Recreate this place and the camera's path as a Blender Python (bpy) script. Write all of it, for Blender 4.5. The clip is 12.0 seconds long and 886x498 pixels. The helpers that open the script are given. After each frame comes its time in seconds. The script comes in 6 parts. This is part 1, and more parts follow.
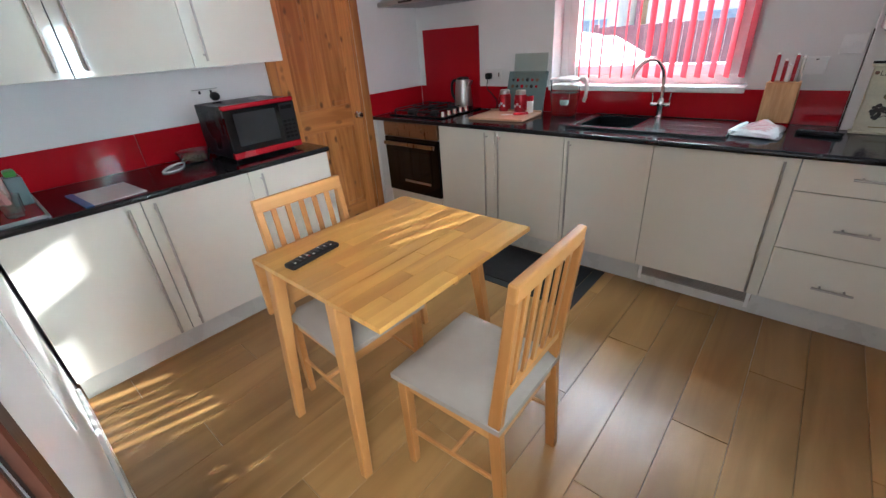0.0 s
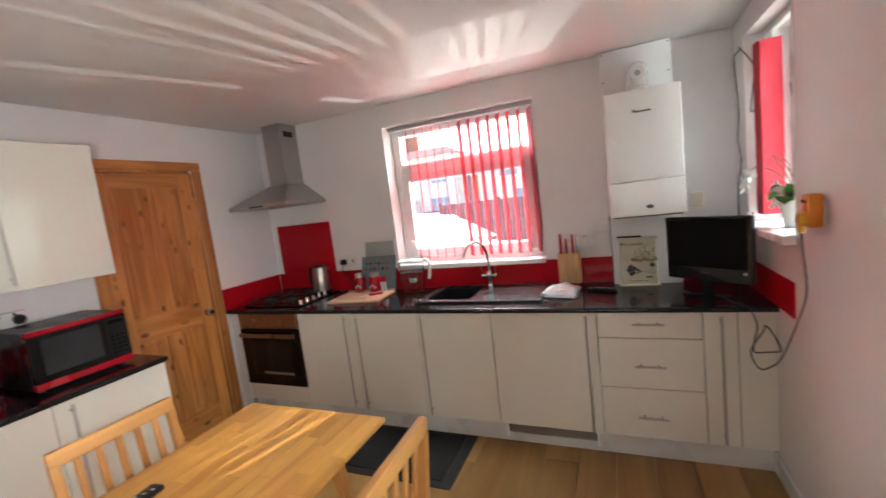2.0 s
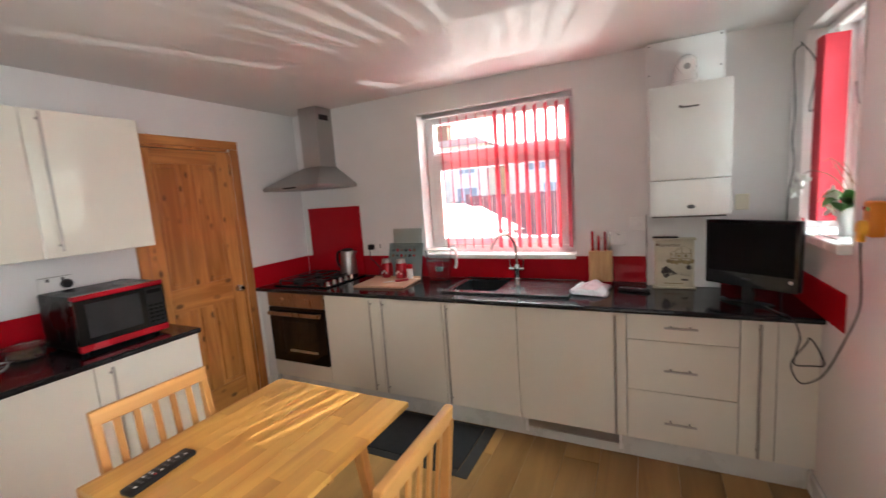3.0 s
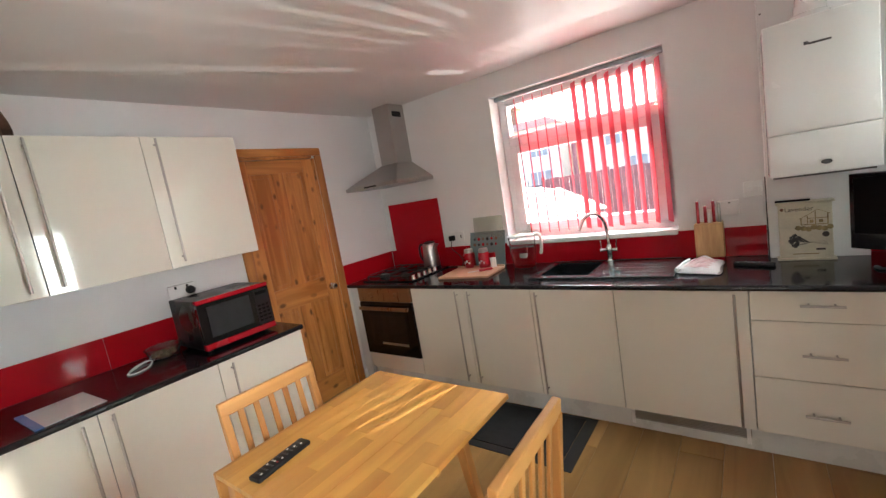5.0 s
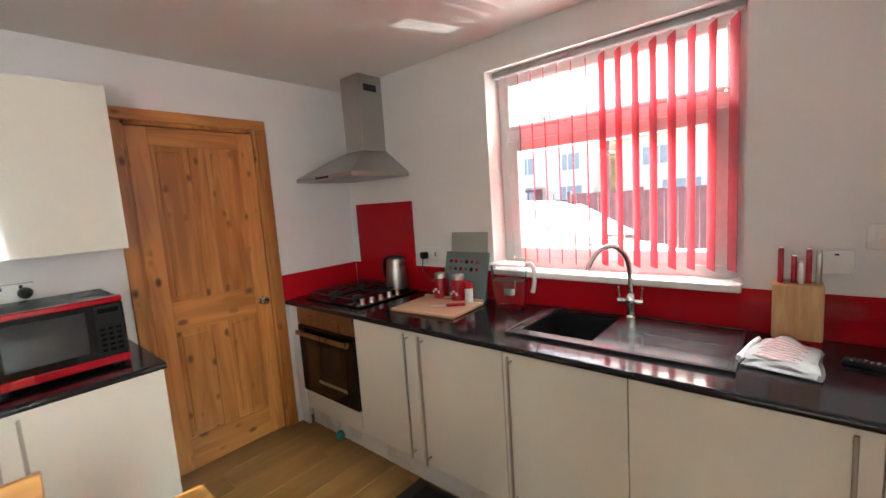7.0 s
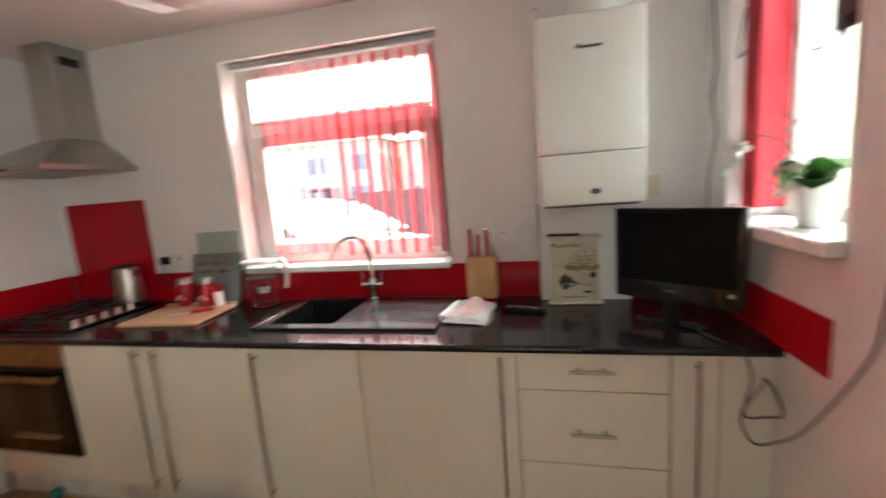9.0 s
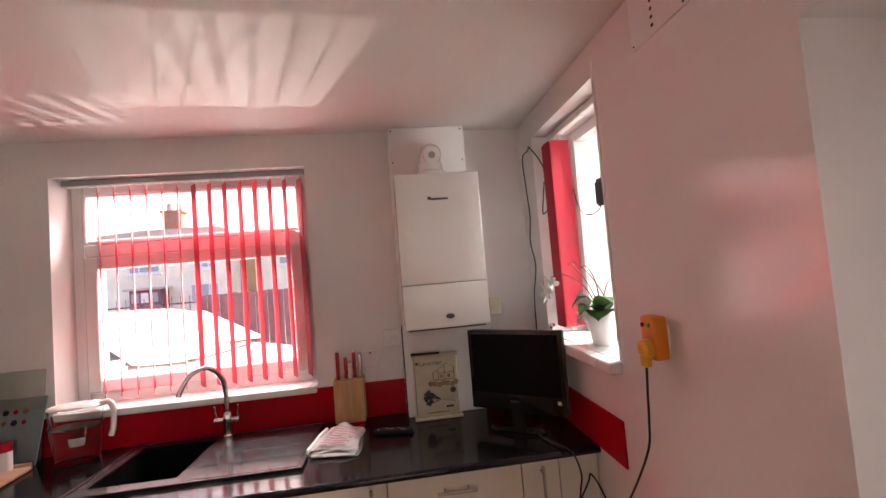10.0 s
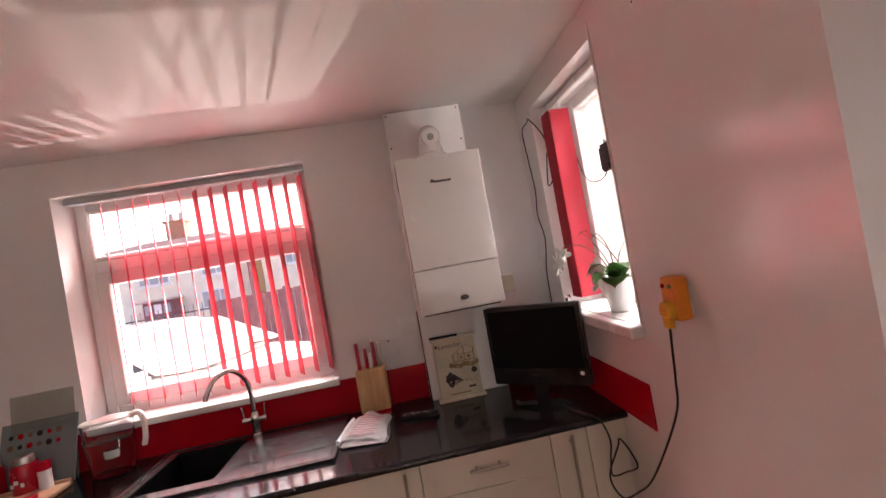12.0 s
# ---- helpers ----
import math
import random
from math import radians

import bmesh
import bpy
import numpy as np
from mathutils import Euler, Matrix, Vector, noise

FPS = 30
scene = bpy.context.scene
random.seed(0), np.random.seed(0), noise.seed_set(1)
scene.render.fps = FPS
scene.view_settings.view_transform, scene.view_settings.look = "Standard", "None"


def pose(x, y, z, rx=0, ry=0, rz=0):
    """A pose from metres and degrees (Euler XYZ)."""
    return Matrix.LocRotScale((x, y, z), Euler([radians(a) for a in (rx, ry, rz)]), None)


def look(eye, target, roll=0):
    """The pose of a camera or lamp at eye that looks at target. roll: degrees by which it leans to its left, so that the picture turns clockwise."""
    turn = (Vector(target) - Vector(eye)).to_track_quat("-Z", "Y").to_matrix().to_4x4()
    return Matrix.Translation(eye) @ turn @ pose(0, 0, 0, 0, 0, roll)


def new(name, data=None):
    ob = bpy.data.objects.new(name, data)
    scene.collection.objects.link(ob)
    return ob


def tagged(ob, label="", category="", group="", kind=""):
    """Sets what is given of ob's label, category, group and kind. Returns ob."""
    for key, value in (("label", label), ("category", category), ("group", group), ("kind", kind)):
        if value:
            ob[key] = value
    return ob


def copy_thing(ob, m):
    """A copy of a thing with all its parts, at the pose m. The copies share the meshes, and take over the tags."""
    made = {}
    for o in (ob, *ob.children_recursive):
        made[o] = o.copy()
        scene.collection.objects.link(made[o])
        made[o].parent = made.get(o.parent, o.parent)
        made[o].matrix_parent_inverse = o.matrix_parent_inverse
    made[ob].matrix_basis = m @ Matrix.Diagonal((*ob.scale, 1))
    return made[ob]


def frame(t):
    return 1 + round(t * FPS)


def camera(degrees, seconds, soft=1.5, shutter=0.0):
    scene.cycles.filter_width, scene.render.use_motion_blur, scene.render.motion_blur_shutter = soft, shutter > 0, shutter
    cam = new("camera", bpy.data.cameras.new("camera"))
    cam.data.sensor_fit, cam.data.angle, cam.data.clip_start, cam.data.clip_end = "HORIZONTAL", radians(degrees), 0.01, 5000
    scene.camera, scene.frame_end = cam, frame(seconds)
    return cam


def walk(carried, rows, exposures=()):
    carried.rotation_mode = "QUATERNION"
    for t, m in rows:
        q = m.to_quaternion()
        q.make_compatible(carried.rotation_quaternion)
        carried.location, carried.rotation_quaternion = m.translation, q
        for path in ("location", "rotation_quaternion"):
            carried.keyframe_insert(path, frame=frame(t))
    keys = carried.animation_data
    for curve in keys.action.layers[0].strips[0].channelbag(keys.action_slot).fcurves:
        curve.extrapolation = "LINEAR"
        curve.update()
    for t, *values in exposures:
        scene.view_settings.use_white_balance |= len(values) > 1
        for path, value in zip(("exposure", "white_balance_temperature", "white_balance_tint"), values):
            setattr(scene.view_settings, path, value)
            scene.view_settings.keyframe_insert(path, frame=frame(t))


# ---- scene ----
cam = camera(94.5, 12.0, soft=1.4, shutter=0.4)
PATH = [
    (0, (0.227, 0.186, 1.392), (-0.978, 1.5, 0.486), -4.3),
    (0.1, (0.228, 0.185, 1.393), (-0.979, 1.501, 0.493), -4.3),
    (0.2, (0.239, 0.173, 1.412), (-0.991, 1.513, 0.61), -4.4),
    (0.3, (0.254, 0.158, 1.436), (-1.007, 1.53, 0.765), -4.6),
    (0.4, (0.273, 0.138, 1.466), (-1.027, 1.55, 0.957), -4.8),
    (0.5, (0.288, 0.123, 1.49), (-1.042, 1.566, 1.106), -5.0),
    (1, (0.301, 0.115, 1.504), (-0.951, 1.651, 1.233), -4.9),
    (1.5, (0.319, 0.133, 1.535), (-0.851, 1.748, 1.377), -5.2),
    (2, (0.38, 0.206, 1.527), (-0.406, 2.031, 1.299), -6.9),
    (2.5, (0.394, 0.223, 1.512), (-0.262, 2.087, 1.205), -5.4),
    (3, (0.342, 0.203, 1.521), (-0.548, 1.974, 1.259), -4.1),
    (3.5, (0.312, 0.186, 1.516), (-0.748, 1.863, 1.257), -3.8),
    (3.7, (0.316, 0.19, 1.509), (-0.781, 1.842, 1.248), -6.7),
    (5.3, (0.234, 0.258, 1.508), (-0.974, 1.83, 1.242), -9.6),
    (5.5, (0.133, 0.347, 1.483), (-0.997, 1.98, 1.251), -11.0),
    (6, (0.093, 0.567, 1.446), (-0.82, 2.314, 1.107), -8.1),
    (6.5, (0.079, 0.905, 1.456), (-1.154, 2.456, 1.185), -4.7),
    (6.7, (0.051, 1.005, 1.465), (-1.243, 2.506, 1.204), -3.9),
    (8.3, (0.146, 1.262, 1.462), (-1.064, 2.851, 1.357), -5.5),
    (8.5, (0.237, 1.225, 1.419), (-0.892, 2.851, 1.138), -5.4),
    (9, (0.332, 1.12, 1.426), (-0.116, 3.045, 1.122), -4.4),
    (9.5, (0.326, 1.002, 1.49), (0.519, 2.979, 1.257), -5.2),
    (10, (0.328, 0.975, 1.572), (0.571, 2.958, 1.67), -4.7),
    (10.5, (0.337, 0.999, 1.568), (0.625, 2.977, 1.614), -4.6),
    (11, (0.315, 0.989, 1.579), (0.588, 2.967, 1.686), -6.4),
    (11.5, (0.306, 0.981, 1.579), (0.51, 2.967, 1.699), -9.2),
    (12, (0.308, 0.991, 1.568), (0.521, 2.979, 1.591), -10.2),
]
EXPOSURES = [(0.0, 2.7, 5400, 6), (0.5, 2.7, 5800, 9), (2.0, 2.66, 6300, 12), (5.5, 2.75, 6300, 8), (6.7, 2.76, 6250, 5), (8.4, 2.56, 7150, 16), (9.0, 2.66, 6650, 7), (9.6, 2.22, 7150, 27), (12.0, 2.0, 7300, 35)]
walk(cam, [(t, look(eye, target, roll)) for t, eye, target, roll in PATH], EXPOSURES)

# ---- world, sun, large lights ----
SUN_TO = Vector((0.27, 1.0, 0.435)).normalized()
world = bpy.data.worlds.new("sky")
scene.world = world
world.use_nodes = True
wn = world.node_tree.nodes
sky = wn.new("ShaderNodeTexSky")
sky.sky_type = "NISHITA"
sky.sun_disc = False
sky.sun_elevation = math.asin(SUN_TO.z)
sky.sun_rotation = math.atan2(SUN_TO.x, SUN_TO.y)
sky.air_density, sky.dust_density = 0.8, 5.0
wn["Background"].inputs["Strength"].default_value = 0.15
world.node_tree.links.new(sky.outputs[0], wn["Background"].inputs["Color"])


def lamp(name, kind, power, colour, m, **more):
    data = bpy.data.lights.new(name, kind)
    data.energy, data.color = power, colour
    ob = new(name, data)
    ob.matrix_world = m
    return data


sun = lamp("sun", "SUN", 3.6, (1.0, 0.93, 0.82), look(SUN_TO * 20, (0, 0, 0)))
sun.angle = radians(0.53)
# added spot lamps in place of sunlight thrown up through the window by the curved white car: three along its windscreen
# and one off its bonnet
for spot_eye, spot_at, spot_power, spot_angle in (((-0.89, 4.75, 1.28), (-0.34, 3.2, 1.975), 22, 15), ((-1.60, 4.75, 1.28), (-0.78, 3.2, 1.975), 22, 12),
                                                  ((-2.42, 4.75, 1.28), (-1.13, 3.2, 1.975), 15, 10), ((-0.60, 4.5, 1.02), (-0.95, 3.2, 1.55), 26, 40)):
    glint = lamp("car_glint_stand_in", "SPOT", spot_power, (1.0, 0.95, 0.88), look(spot_eye, spot_at))
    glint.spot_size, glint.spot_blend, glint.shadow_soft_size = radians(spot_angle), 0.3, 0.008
# area lamps outside the side window, the glazed back door and the back window stand in for skylight
for a_eye, a_at, a_w, a_h, a_power in (((2.45, 2.66, 2.75), (0.4, 2.6, 1.0), 0.5, 0.9, 20), ((2.3, 1.45, 1.35), (-2.2, 0.5, 1.30), 0.34, 0.95, 5.5), ((-0.6, 4.3, 3.1), (-0.5, 2.2, 0.9), 2.4, 0.9, 70)):
    area = lamp("window_skylight", "AREA", a_power, (0.88, 1.0, 0.97), look(a_eye, a_at))
    area.shape, area.size, area.size_y = "RECTANGLE", a_w, a_h
# fill lamps added in the unseen hall; no window stands behind them
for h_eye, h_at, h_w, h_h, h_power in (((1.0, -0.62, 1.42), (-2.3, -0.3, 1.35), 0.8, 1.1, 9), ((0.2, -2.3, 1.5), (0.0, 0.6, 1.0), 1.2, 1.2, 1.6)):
    hall = lamp("hall_fill_lamp", "AREA", h_power, (1.0, 0.98, 0.95), look(h_eye, h_at))
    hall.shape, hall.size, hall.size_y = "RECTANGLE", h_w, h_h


# ---- materials ----
def material(name, colour, rough=0.5, metal=0.0, vary=0.08, scale=6.0, fine=90.0, bump=0.0, stretch=(1, 1, 1), dark=None, coat=0.0, rough_vary=0.08, spec=0.5, per_object=0.0):
    """A principled surface with colour, gloss and relief varied at two scales."""
    m = bpy.data.materials.new(name)
    m.use_nodes = True
    n, l = m.node_tree.nodes, m.node_tree.links
    b = n["Principled BSDF"]
    tc = n.new("ShaderNodeTexCoord")
    mp = n.new("ShaderNodeMapping")
    mp.inputs["Scale"].default_value = stretch
    l.new(tc.outputs["Object"], mp.inputs["Vector"])
    big, small = n.new("ShaderNodeTexNoise"), n.new("ShaderNodeTexNoise")
    big.inputs["Scale"].default_value, small.inputs["Scale"].default_value = scale, fine
    big.inputs["Detail"].default_value, small.inputs["Detail"].default_value = 4, 3
    for t in (big, small):
        l.new(mp.outputs[0], t.inputs["Vector"])
    both = n.new("ShaderNodeMath")
    both.operation = "MULTIPLY_ADD"
    both.inputs[1].default_value = 0.35
    l.new(small.outputs["Fac"], both.inputs[0])
    l.new(big.outputs["Fac"], both.inputs[2])
    ramp = n.new("ShaderNodeValToRGB")
    lo = dark or tuple(c * (1 - 2.2 * vary) for c in colour)
    hi = tuple(min(1, c * (1 + vary)) for c in colour)
    ramp.color_ramp.elements[0].position, ramp.color_ramp.elements[1].position = 0.35, 0.95
    ramp.color_ramp.elements[0].color, ramp.color_ramp.elements[1].color = (*lo, 1), (*hi, 1)
    l.new(both.outputs[0], ramp.inputs["Fac"])
    out = ramp.outputs["Color"]
    if per_object:
        info, hsv, mr = n.new("ShaderNodeObjectInfo"), n.new("ShaderNodeHueSaturation"), n.new("ShaderNodeMapRange")
        mr.inputs["To Min"].default_value, mr.inputs["To Max"].default_value = 1 - per_object, 1 + per_object
        l.new(info.outputs["Random"], mr.inputs["Value"])
        l.new(mr.outputs[0], hsv.inputs["Value"])
        l.new(out, hsv.inputs["Color"])
        out = hsv.outputs["Color"]
    l.new(out, b.inputs["Base Color"])
    rr = n.new("ShaderNodeMapRange")
    rr.inputs["From Min"].default_value, rr.inputs["From Max"].default_value = 0.3, 0.7
    rr.inputs["To Min"].default_value, rr.inputs["To Max"].default_value = max(0.02, rough - rough_vary), min(1, rough + rough_vary)
    l.new(big.outputs["Fac"], rr.inputs["Value"])
    l.new(rr.outputs[0], b.inputs["Roughness"])
    b.inputs["Metallic"].default_value = metal
    b.inputs["Specular IOR Level"].default_value = spec
    b.inputs["Coat Weight"].default_value = coat
    b.inputs["Coat Roughness"].default_value = 0.06
    if bump:
        bp = n.new("ShaderNodeBump")
        bp.inputs["Strength"].default_value, bp.inputs["Distance"].default_value = bump, 0.004
        l.new(both.outputs[0], bp.inputs["Height"])
        l.new(bp.outputs[0], b.inputs["Normal"])
    return m


def wood(name, pale, dark, scale=3.0, axis="y", rough=0.4, knots=0.0, per_object=0.0, fine=1.0, coat=0.0, spread=(0.36, 0.66)):
    """Long grain along one axis, with streaks, growth lines and, if wanted, knots."""
    m = bpy.data.materials.new(name)
    m.use_nodes = True
    n, l = m.node_tree.nodes, m.node_tree.links
    b = n["Principled BSDF"]
    tc, info, add = n.new("ShaderNodeTexCoord"), n.new("ShaderNodeObjectInfo"), n.new("ShaderNodeVectorMath")
    shift = n.new("ShaderNodeVectorMath")
    shift.operation = "SCALE"
    shift.inputs[0].default_value = (7.3, 5.1, 9.7)
    l.new(info.outputs["Random"], shift.inputs["Scale"])
    l.new(tc.outputs["Object"], add.inputs[0])
    if per_object:
        l.new(shift.outputs[0], add.inputs[1])
    mp = n.new("ShaderNodeMapping")
    k = {"x": (0.1, 1, 1), "y": (1, 0.1, 1), "z": (1, 1, 0.1)}[axis]
    mp.inputs["Scale"].default_value = tuple(v * scale for v in k)
    l.new(add.outputs[0], mp.inputs["Vector"])
    grain, streak, pores = (n.new("ShaderNodeTexNoise") for _ in range(3))
    for t, s, d, dist in ((grain, 4.0 * fine, 6, 1.2), (streak, 1.1 * fine, 3, 0.6), (pores, 40.0, 2, 0.0)):
        t.inputs["Scale"].default_value, t.inputs["Detail"].default_value, t.inputs["Distortion"].default_value = s, d, dist
        l.new(mp.outputs[0], t.inputs["Vector"])
    mix = n.new("ShaderNodeMath")
    mix.operation = "MULTIPLY_ADD"
    mix.inputs[1].default_value = 0.6
    l.new(grain.outputs["Fac"], mix.inputs[0])
    half = n.new("ShaderNodeMath")
    half.operation = "MULTIPLY_ADD"
    half.inputs[1].default_value = 0.55
    half.inputs[2].default_value = -0.08
    l.new(streak.outputs["Fac"], half.inputs[0])
    l.new(half.outputs[0], mix.inputs[2])
    ramp = n.new("ShaderNodeValToRGB")
    ramp.color_ramp.elements[0].position, ramp.color_ramp.elements[1].position = spread
    ramp.color_ramp.elements[0].color, ramp.color_ramp.elements[1].color = (*dark, 1), (*pale, 1)
    l.new(mix.outputs[0], ramp.inputs["Fac"])
    out = ramp.outputs["Color"]
    if knots:
        vor, kr, km = n.new("ShaderNodeTexVoronoi"), n.new("ShaderNodeValToRGB"), n.new("ShaderNodeMix")
        kmap = n.new("ShaderNodeMapping")
        kmap.inputs["Scale"].default_value = {"x": (3.5, 6, 6), "y": (6, 3.5, 6), "z": (6, 6, 3.5)}[axis]
        l.new(add.outputs[0], kmap.inputs["Vector"])
        l.new(kmap.outputs[0], vor.inputs["Vector"])
        vor.inputs["Scale"].default_value = knots
        kr.color_ramp.elements[0].position, kr.color_ramp.elements[1].position = 0.10, 0.22
        kr.color_ramp.elements[0].color, kr.color_ramp.elements[1].color = (0.9, 0.9, 0.9, 1), (0, 0, 0, 1)
        l.new(vor.outputs["Distance"], kr.inputs["Fac"])
        km.data_type = "RGBA"
        spot, sel, mul = n.new("ShaderNodeTexNoise"), n.new("ShaderNodeMapRange"), n.new("ShaderNodeMath")
        spot.inputs["Scale"].default_value = 3.7
        l.new(add.outputs[0], spot.inputs["Vector"])
        l.new(spot.outputs["Fac"], sel.inputs["Value"])
        sel.inputs["From Min"].default_value, sel.inputs["From Max"].default_value = 0.37, 0.46
        mul.operation = "MULTIPLY"
        l.new(kr.outputs["Color"], mul.inputs[0])
        l.new(sel.outputs[0], mul.inputs[1])
        l.new(mul.outputs[0], km.inputs["Factor"])
        l.new(out, km.inputs["A"])
        km.inputs["B"].default_value = (*(c * 0.3 for c in dark), 1)
        out = km.outputs["Result"]
    if per_object:
        hsv, mr = n.new("ShaderNodeHueSaturation"), n.new("ShaderNodeMapRange")
        mr.inputs["To Min"].default_value, mr.inputs["To Max"].default_value = 1 - per_object, 1 + per_object
        l.new(info.outputs["Random"], mr.inputs["Value"])
        l.new(mr.outputs[0], hsv.inputs["Value"])
        l.new(out, hsv.inputs["Color"])
        out = hsv.outputs["Color"]
    l.new(out, b.inputs["Base Color"])
    rr = n.new("ShaderNodeMapRange")
    rr.inputs["To Min"].default_value, rr.inputs["To Max"].default_value = rough - 0.1, rough + 0.12
    l.new(grain.outputs["Fac"], rr.inputs["Value"])
    l.new(rr.outputs[0], b.inputs["Roughness"])
    b.inputs["Coat Weight"].default_value, b.inputs["Coat Roughness"].default_value = coat, 0.2
    bp = n.new("ShaderNodeBump")
    bp.inputs["Strength"].default_value, bp.inputs["Distance"].default_value = 0.12, 0.002
    l.new(pores.outputs["Fac"], bp.inputs["Height"])
    l.new(bp.outputs[0], b.inputs["Normal"])
    return m


def glass(name, colour=(1, 1, 1), rough=0.0, ior=1.45, clear=1.0):
    m = material(name, colour, rough=rough + 0.02, vary=0.01, rough_vary=0.02)
    b = m.node_tree.nodes["Principled BSDF"]
    b.inputs["Transmission Weight"].default_value = clear
    b.inputs["IOR"].default_value = ior
    return m


def cloth_blind(name, colour, through_colour, through_share=0.5):
    """Thin woven blind fabric that lets some light through."""
    m = material(name, colour, rough=0.85, vary=0.06, scale=9, fine=400, bump=0.1)
    n, l = m.node_tree.nodes, m.node_tree.links
    b, out = n["Principled BSDF"], n["Material Output"]
    tr, mx = n.new("ShaderNodeBsdfTranslucent"), n.new("ShaderNodeMixShader")
    tr.inputs["Color"].default_value = (*through_colour, 1)
    mx.inputs[0].default_value = through_share
    l.new(b.outputs[0], mx.inputs[1])
    l.new(tr.outputs[0], mx.inputs[2])
    l.new(mx.outputs[0], out.inputs["Surface"])
    return m


M_WALL = material("matt_white_emulsion", (0.80, 0.785, 0.775), 0.6, vary=0.025, scale=2.2, fine=160, bump=0.12)
# base tinted pink: the red blind's light on this wall is in the paint
M_WALL_SATIN = material("silk_emulsion_pink_light", (0.83, 0.775, 0.765), 0.15, vary=0.012, scale=1.2, fine=120, bump=0.02, rough_vary=0.01, spec=0.65)
M_CEIL = material("white_ceiling_paint", (0.75, 0.725, 0.71), 0.75, vary=0.02, scale=1.6, fine=140, bump=0.1)
M_TRIM = material("white_gloss_trim", (0.80, 0.80, 0.78), 0.25, vary=0.03, scale=5)
M_UPVC = material("white_upvc", (0.82, 0.82, 0.81), 0.22, vary=0.02, scale=4)
M_GLOSS = material("cream_white_gloss_door", (0.80, 0.765, 0.67), 0.06, vary=0.012, scale=1.4, fine=25, coat=0.3, rough_vary=0.02)
M_CARCASS = material("white_melamine", (0.78, 0.78, 0.76), 0.35, vary=0.02)
M_PLINTH = material("off_white_plinth", (0.66, 0.66, 0.62), 0.3, vary=0.04)
M_STEEL = material("brushed_steel", (0.46, 0.44, 0.42), 0.33, 1.0, vary=0.03, scale=3, fine=240, rough_vary=0.03)
M_HANDLE = material("satin_nickel", (0.50, 0.47, 0.43), 0.45, 1.0, vary=0.04, scale=10)
M_CHROME = material("chrome", (0.78, 0.78, 0.78), 0.07, 1.0, vary=0.02, rough_vary=0.03)
M_TOP = material("black_speckled_laminate", (0.016, 0.014, 0.016), 0.12, vary=0.2, scale=14, fine=420, dark=(0.005, 0.0045, 0.006), bump=0.02, rough_vary=0.04, spec=0.4)
M_RED = material("red_gloss_acrylic", (0.43, 0.006, 0.014), 0.07, vary=0.05, scale=2, coat=0.0, spec=0.2, rough_vary=0.03)
M_REDP = material("red_plastic", (0.40, 0.007, 0.018), 0.25, vary=0.05)
M_BLACK = material("black_plastic", (0.010, 0.010, 0.011), 0.4, vary=0.1, spec=0.3)
M_CASE = material("black_enamelled_case", (0.006, 0.006, 0.007), 0.3, vary=0.1, spec=0.12)
M_BGLOSS = material("black_gloss", (0.008, 0.008, 0.009), 0.08, vary=0.1, rough_vary=0.03)
M_SCREEN = material("dark_screen", (0.004, 0.004, 0.005), 0.3, vary=0.1, rough_vary=0.02, spec=0.1)
M_GRANITE = material("black_composite_sink", (0.016, 0.017, 0.019), 0.22, vary=0.2, scale=30, fine=300, rough_vary=0.04, coat=0.6, spec=0.9)
M_BOWL = material("black_sink_bowl", (0.008, 0.009, 0.011), 0.5, vary=0.2, scale=30, fine=300, spec=0.2)
M_IRON = material("cast_iron", (0.02, 0.02, 0.02), 0.55, vary=0.15, bump=0.1)
M_MWGLASS = material("microwave_window", (0.03, 0.032, 0.035), 0.15, vary=0.1)
M_OVENGLASS = material("oven_glass", (0.005, 0.004, 0.004), 0.05, vary=0.1, rough_vary=0.02, spec=0.3)
M_BRONZE = material("bronze_steel_panel", (0.34, 0.21, 0.12), 0.32, 0.85, vary=0.06, stretch=(12, 1, 1))
M_PINE = wood("varnished_pine", (0.60, 0.250, 0.064), (0.34, 0.115, 0.022), 2.6, "z", 0.36, knots=1.9, per_object=0.07, coat=0.25, fine=1.5, spread=(0.38, 0.62))
M_PINE_H = wood("varnished_pine_rail", (0.60, 0.250, 0.064), (0.35, 0.12, 0.023), 2.6, "y", 0.36, knots=1.7, per_object=0.07, coat=0.25, fine=1.5, spread=(0.38, 0.62))
# darker copy of the pine, set against the hall lamp's light on the trim
M_DARKPINE = wood("dark_pine", (0.085, 0.026, 0.011), (0.045, 0.013, 0.006), 2.6, "z", 0.4)
M_RUBBER = wood("rubberwood_stave", (0.74, 0.41, 0.10), (0.50, 0.24, 0.05), 2.4, "y", 0.33, per_object=0.09, coat=0.25)
M_LEG = wood("rubberwood_leg", (0.58, 0.285, 0.085), (0.39, 0.165, 0.042), 2.6, "z", 0.38, per_object=0.05, coat=0.15)
M_RAILW = wood("rubberwood_rail", (0.60, 0.30, 0.09), (0.41, 0.18, 0.046), 2.6, "y", 0.38, per_object=0.05, coat=0.15)
M_FLOOR = wood("oak_laminate", (0.40, 0.222, 0.074), (0.235, 0.120, 0.034), 1.6, "y", 0.37, per_object=0.11, coat=0.05)
M_SEAT = material("grey_beige_fabric", (0.36, 0.31, 0.26), 0.9, vary=0.05, scale=12, fine=500, bump=0.35)
M_MAT = material("black_mat_pile", (0.011, 0.011, 0.013), 0.95, vary=0.2, scale=20, fine=500, bump=0.6)
M_MATEDGE = material("black_rubber_edge", (0.018, 0.018, 0.02), 0.7, vary=0.1)
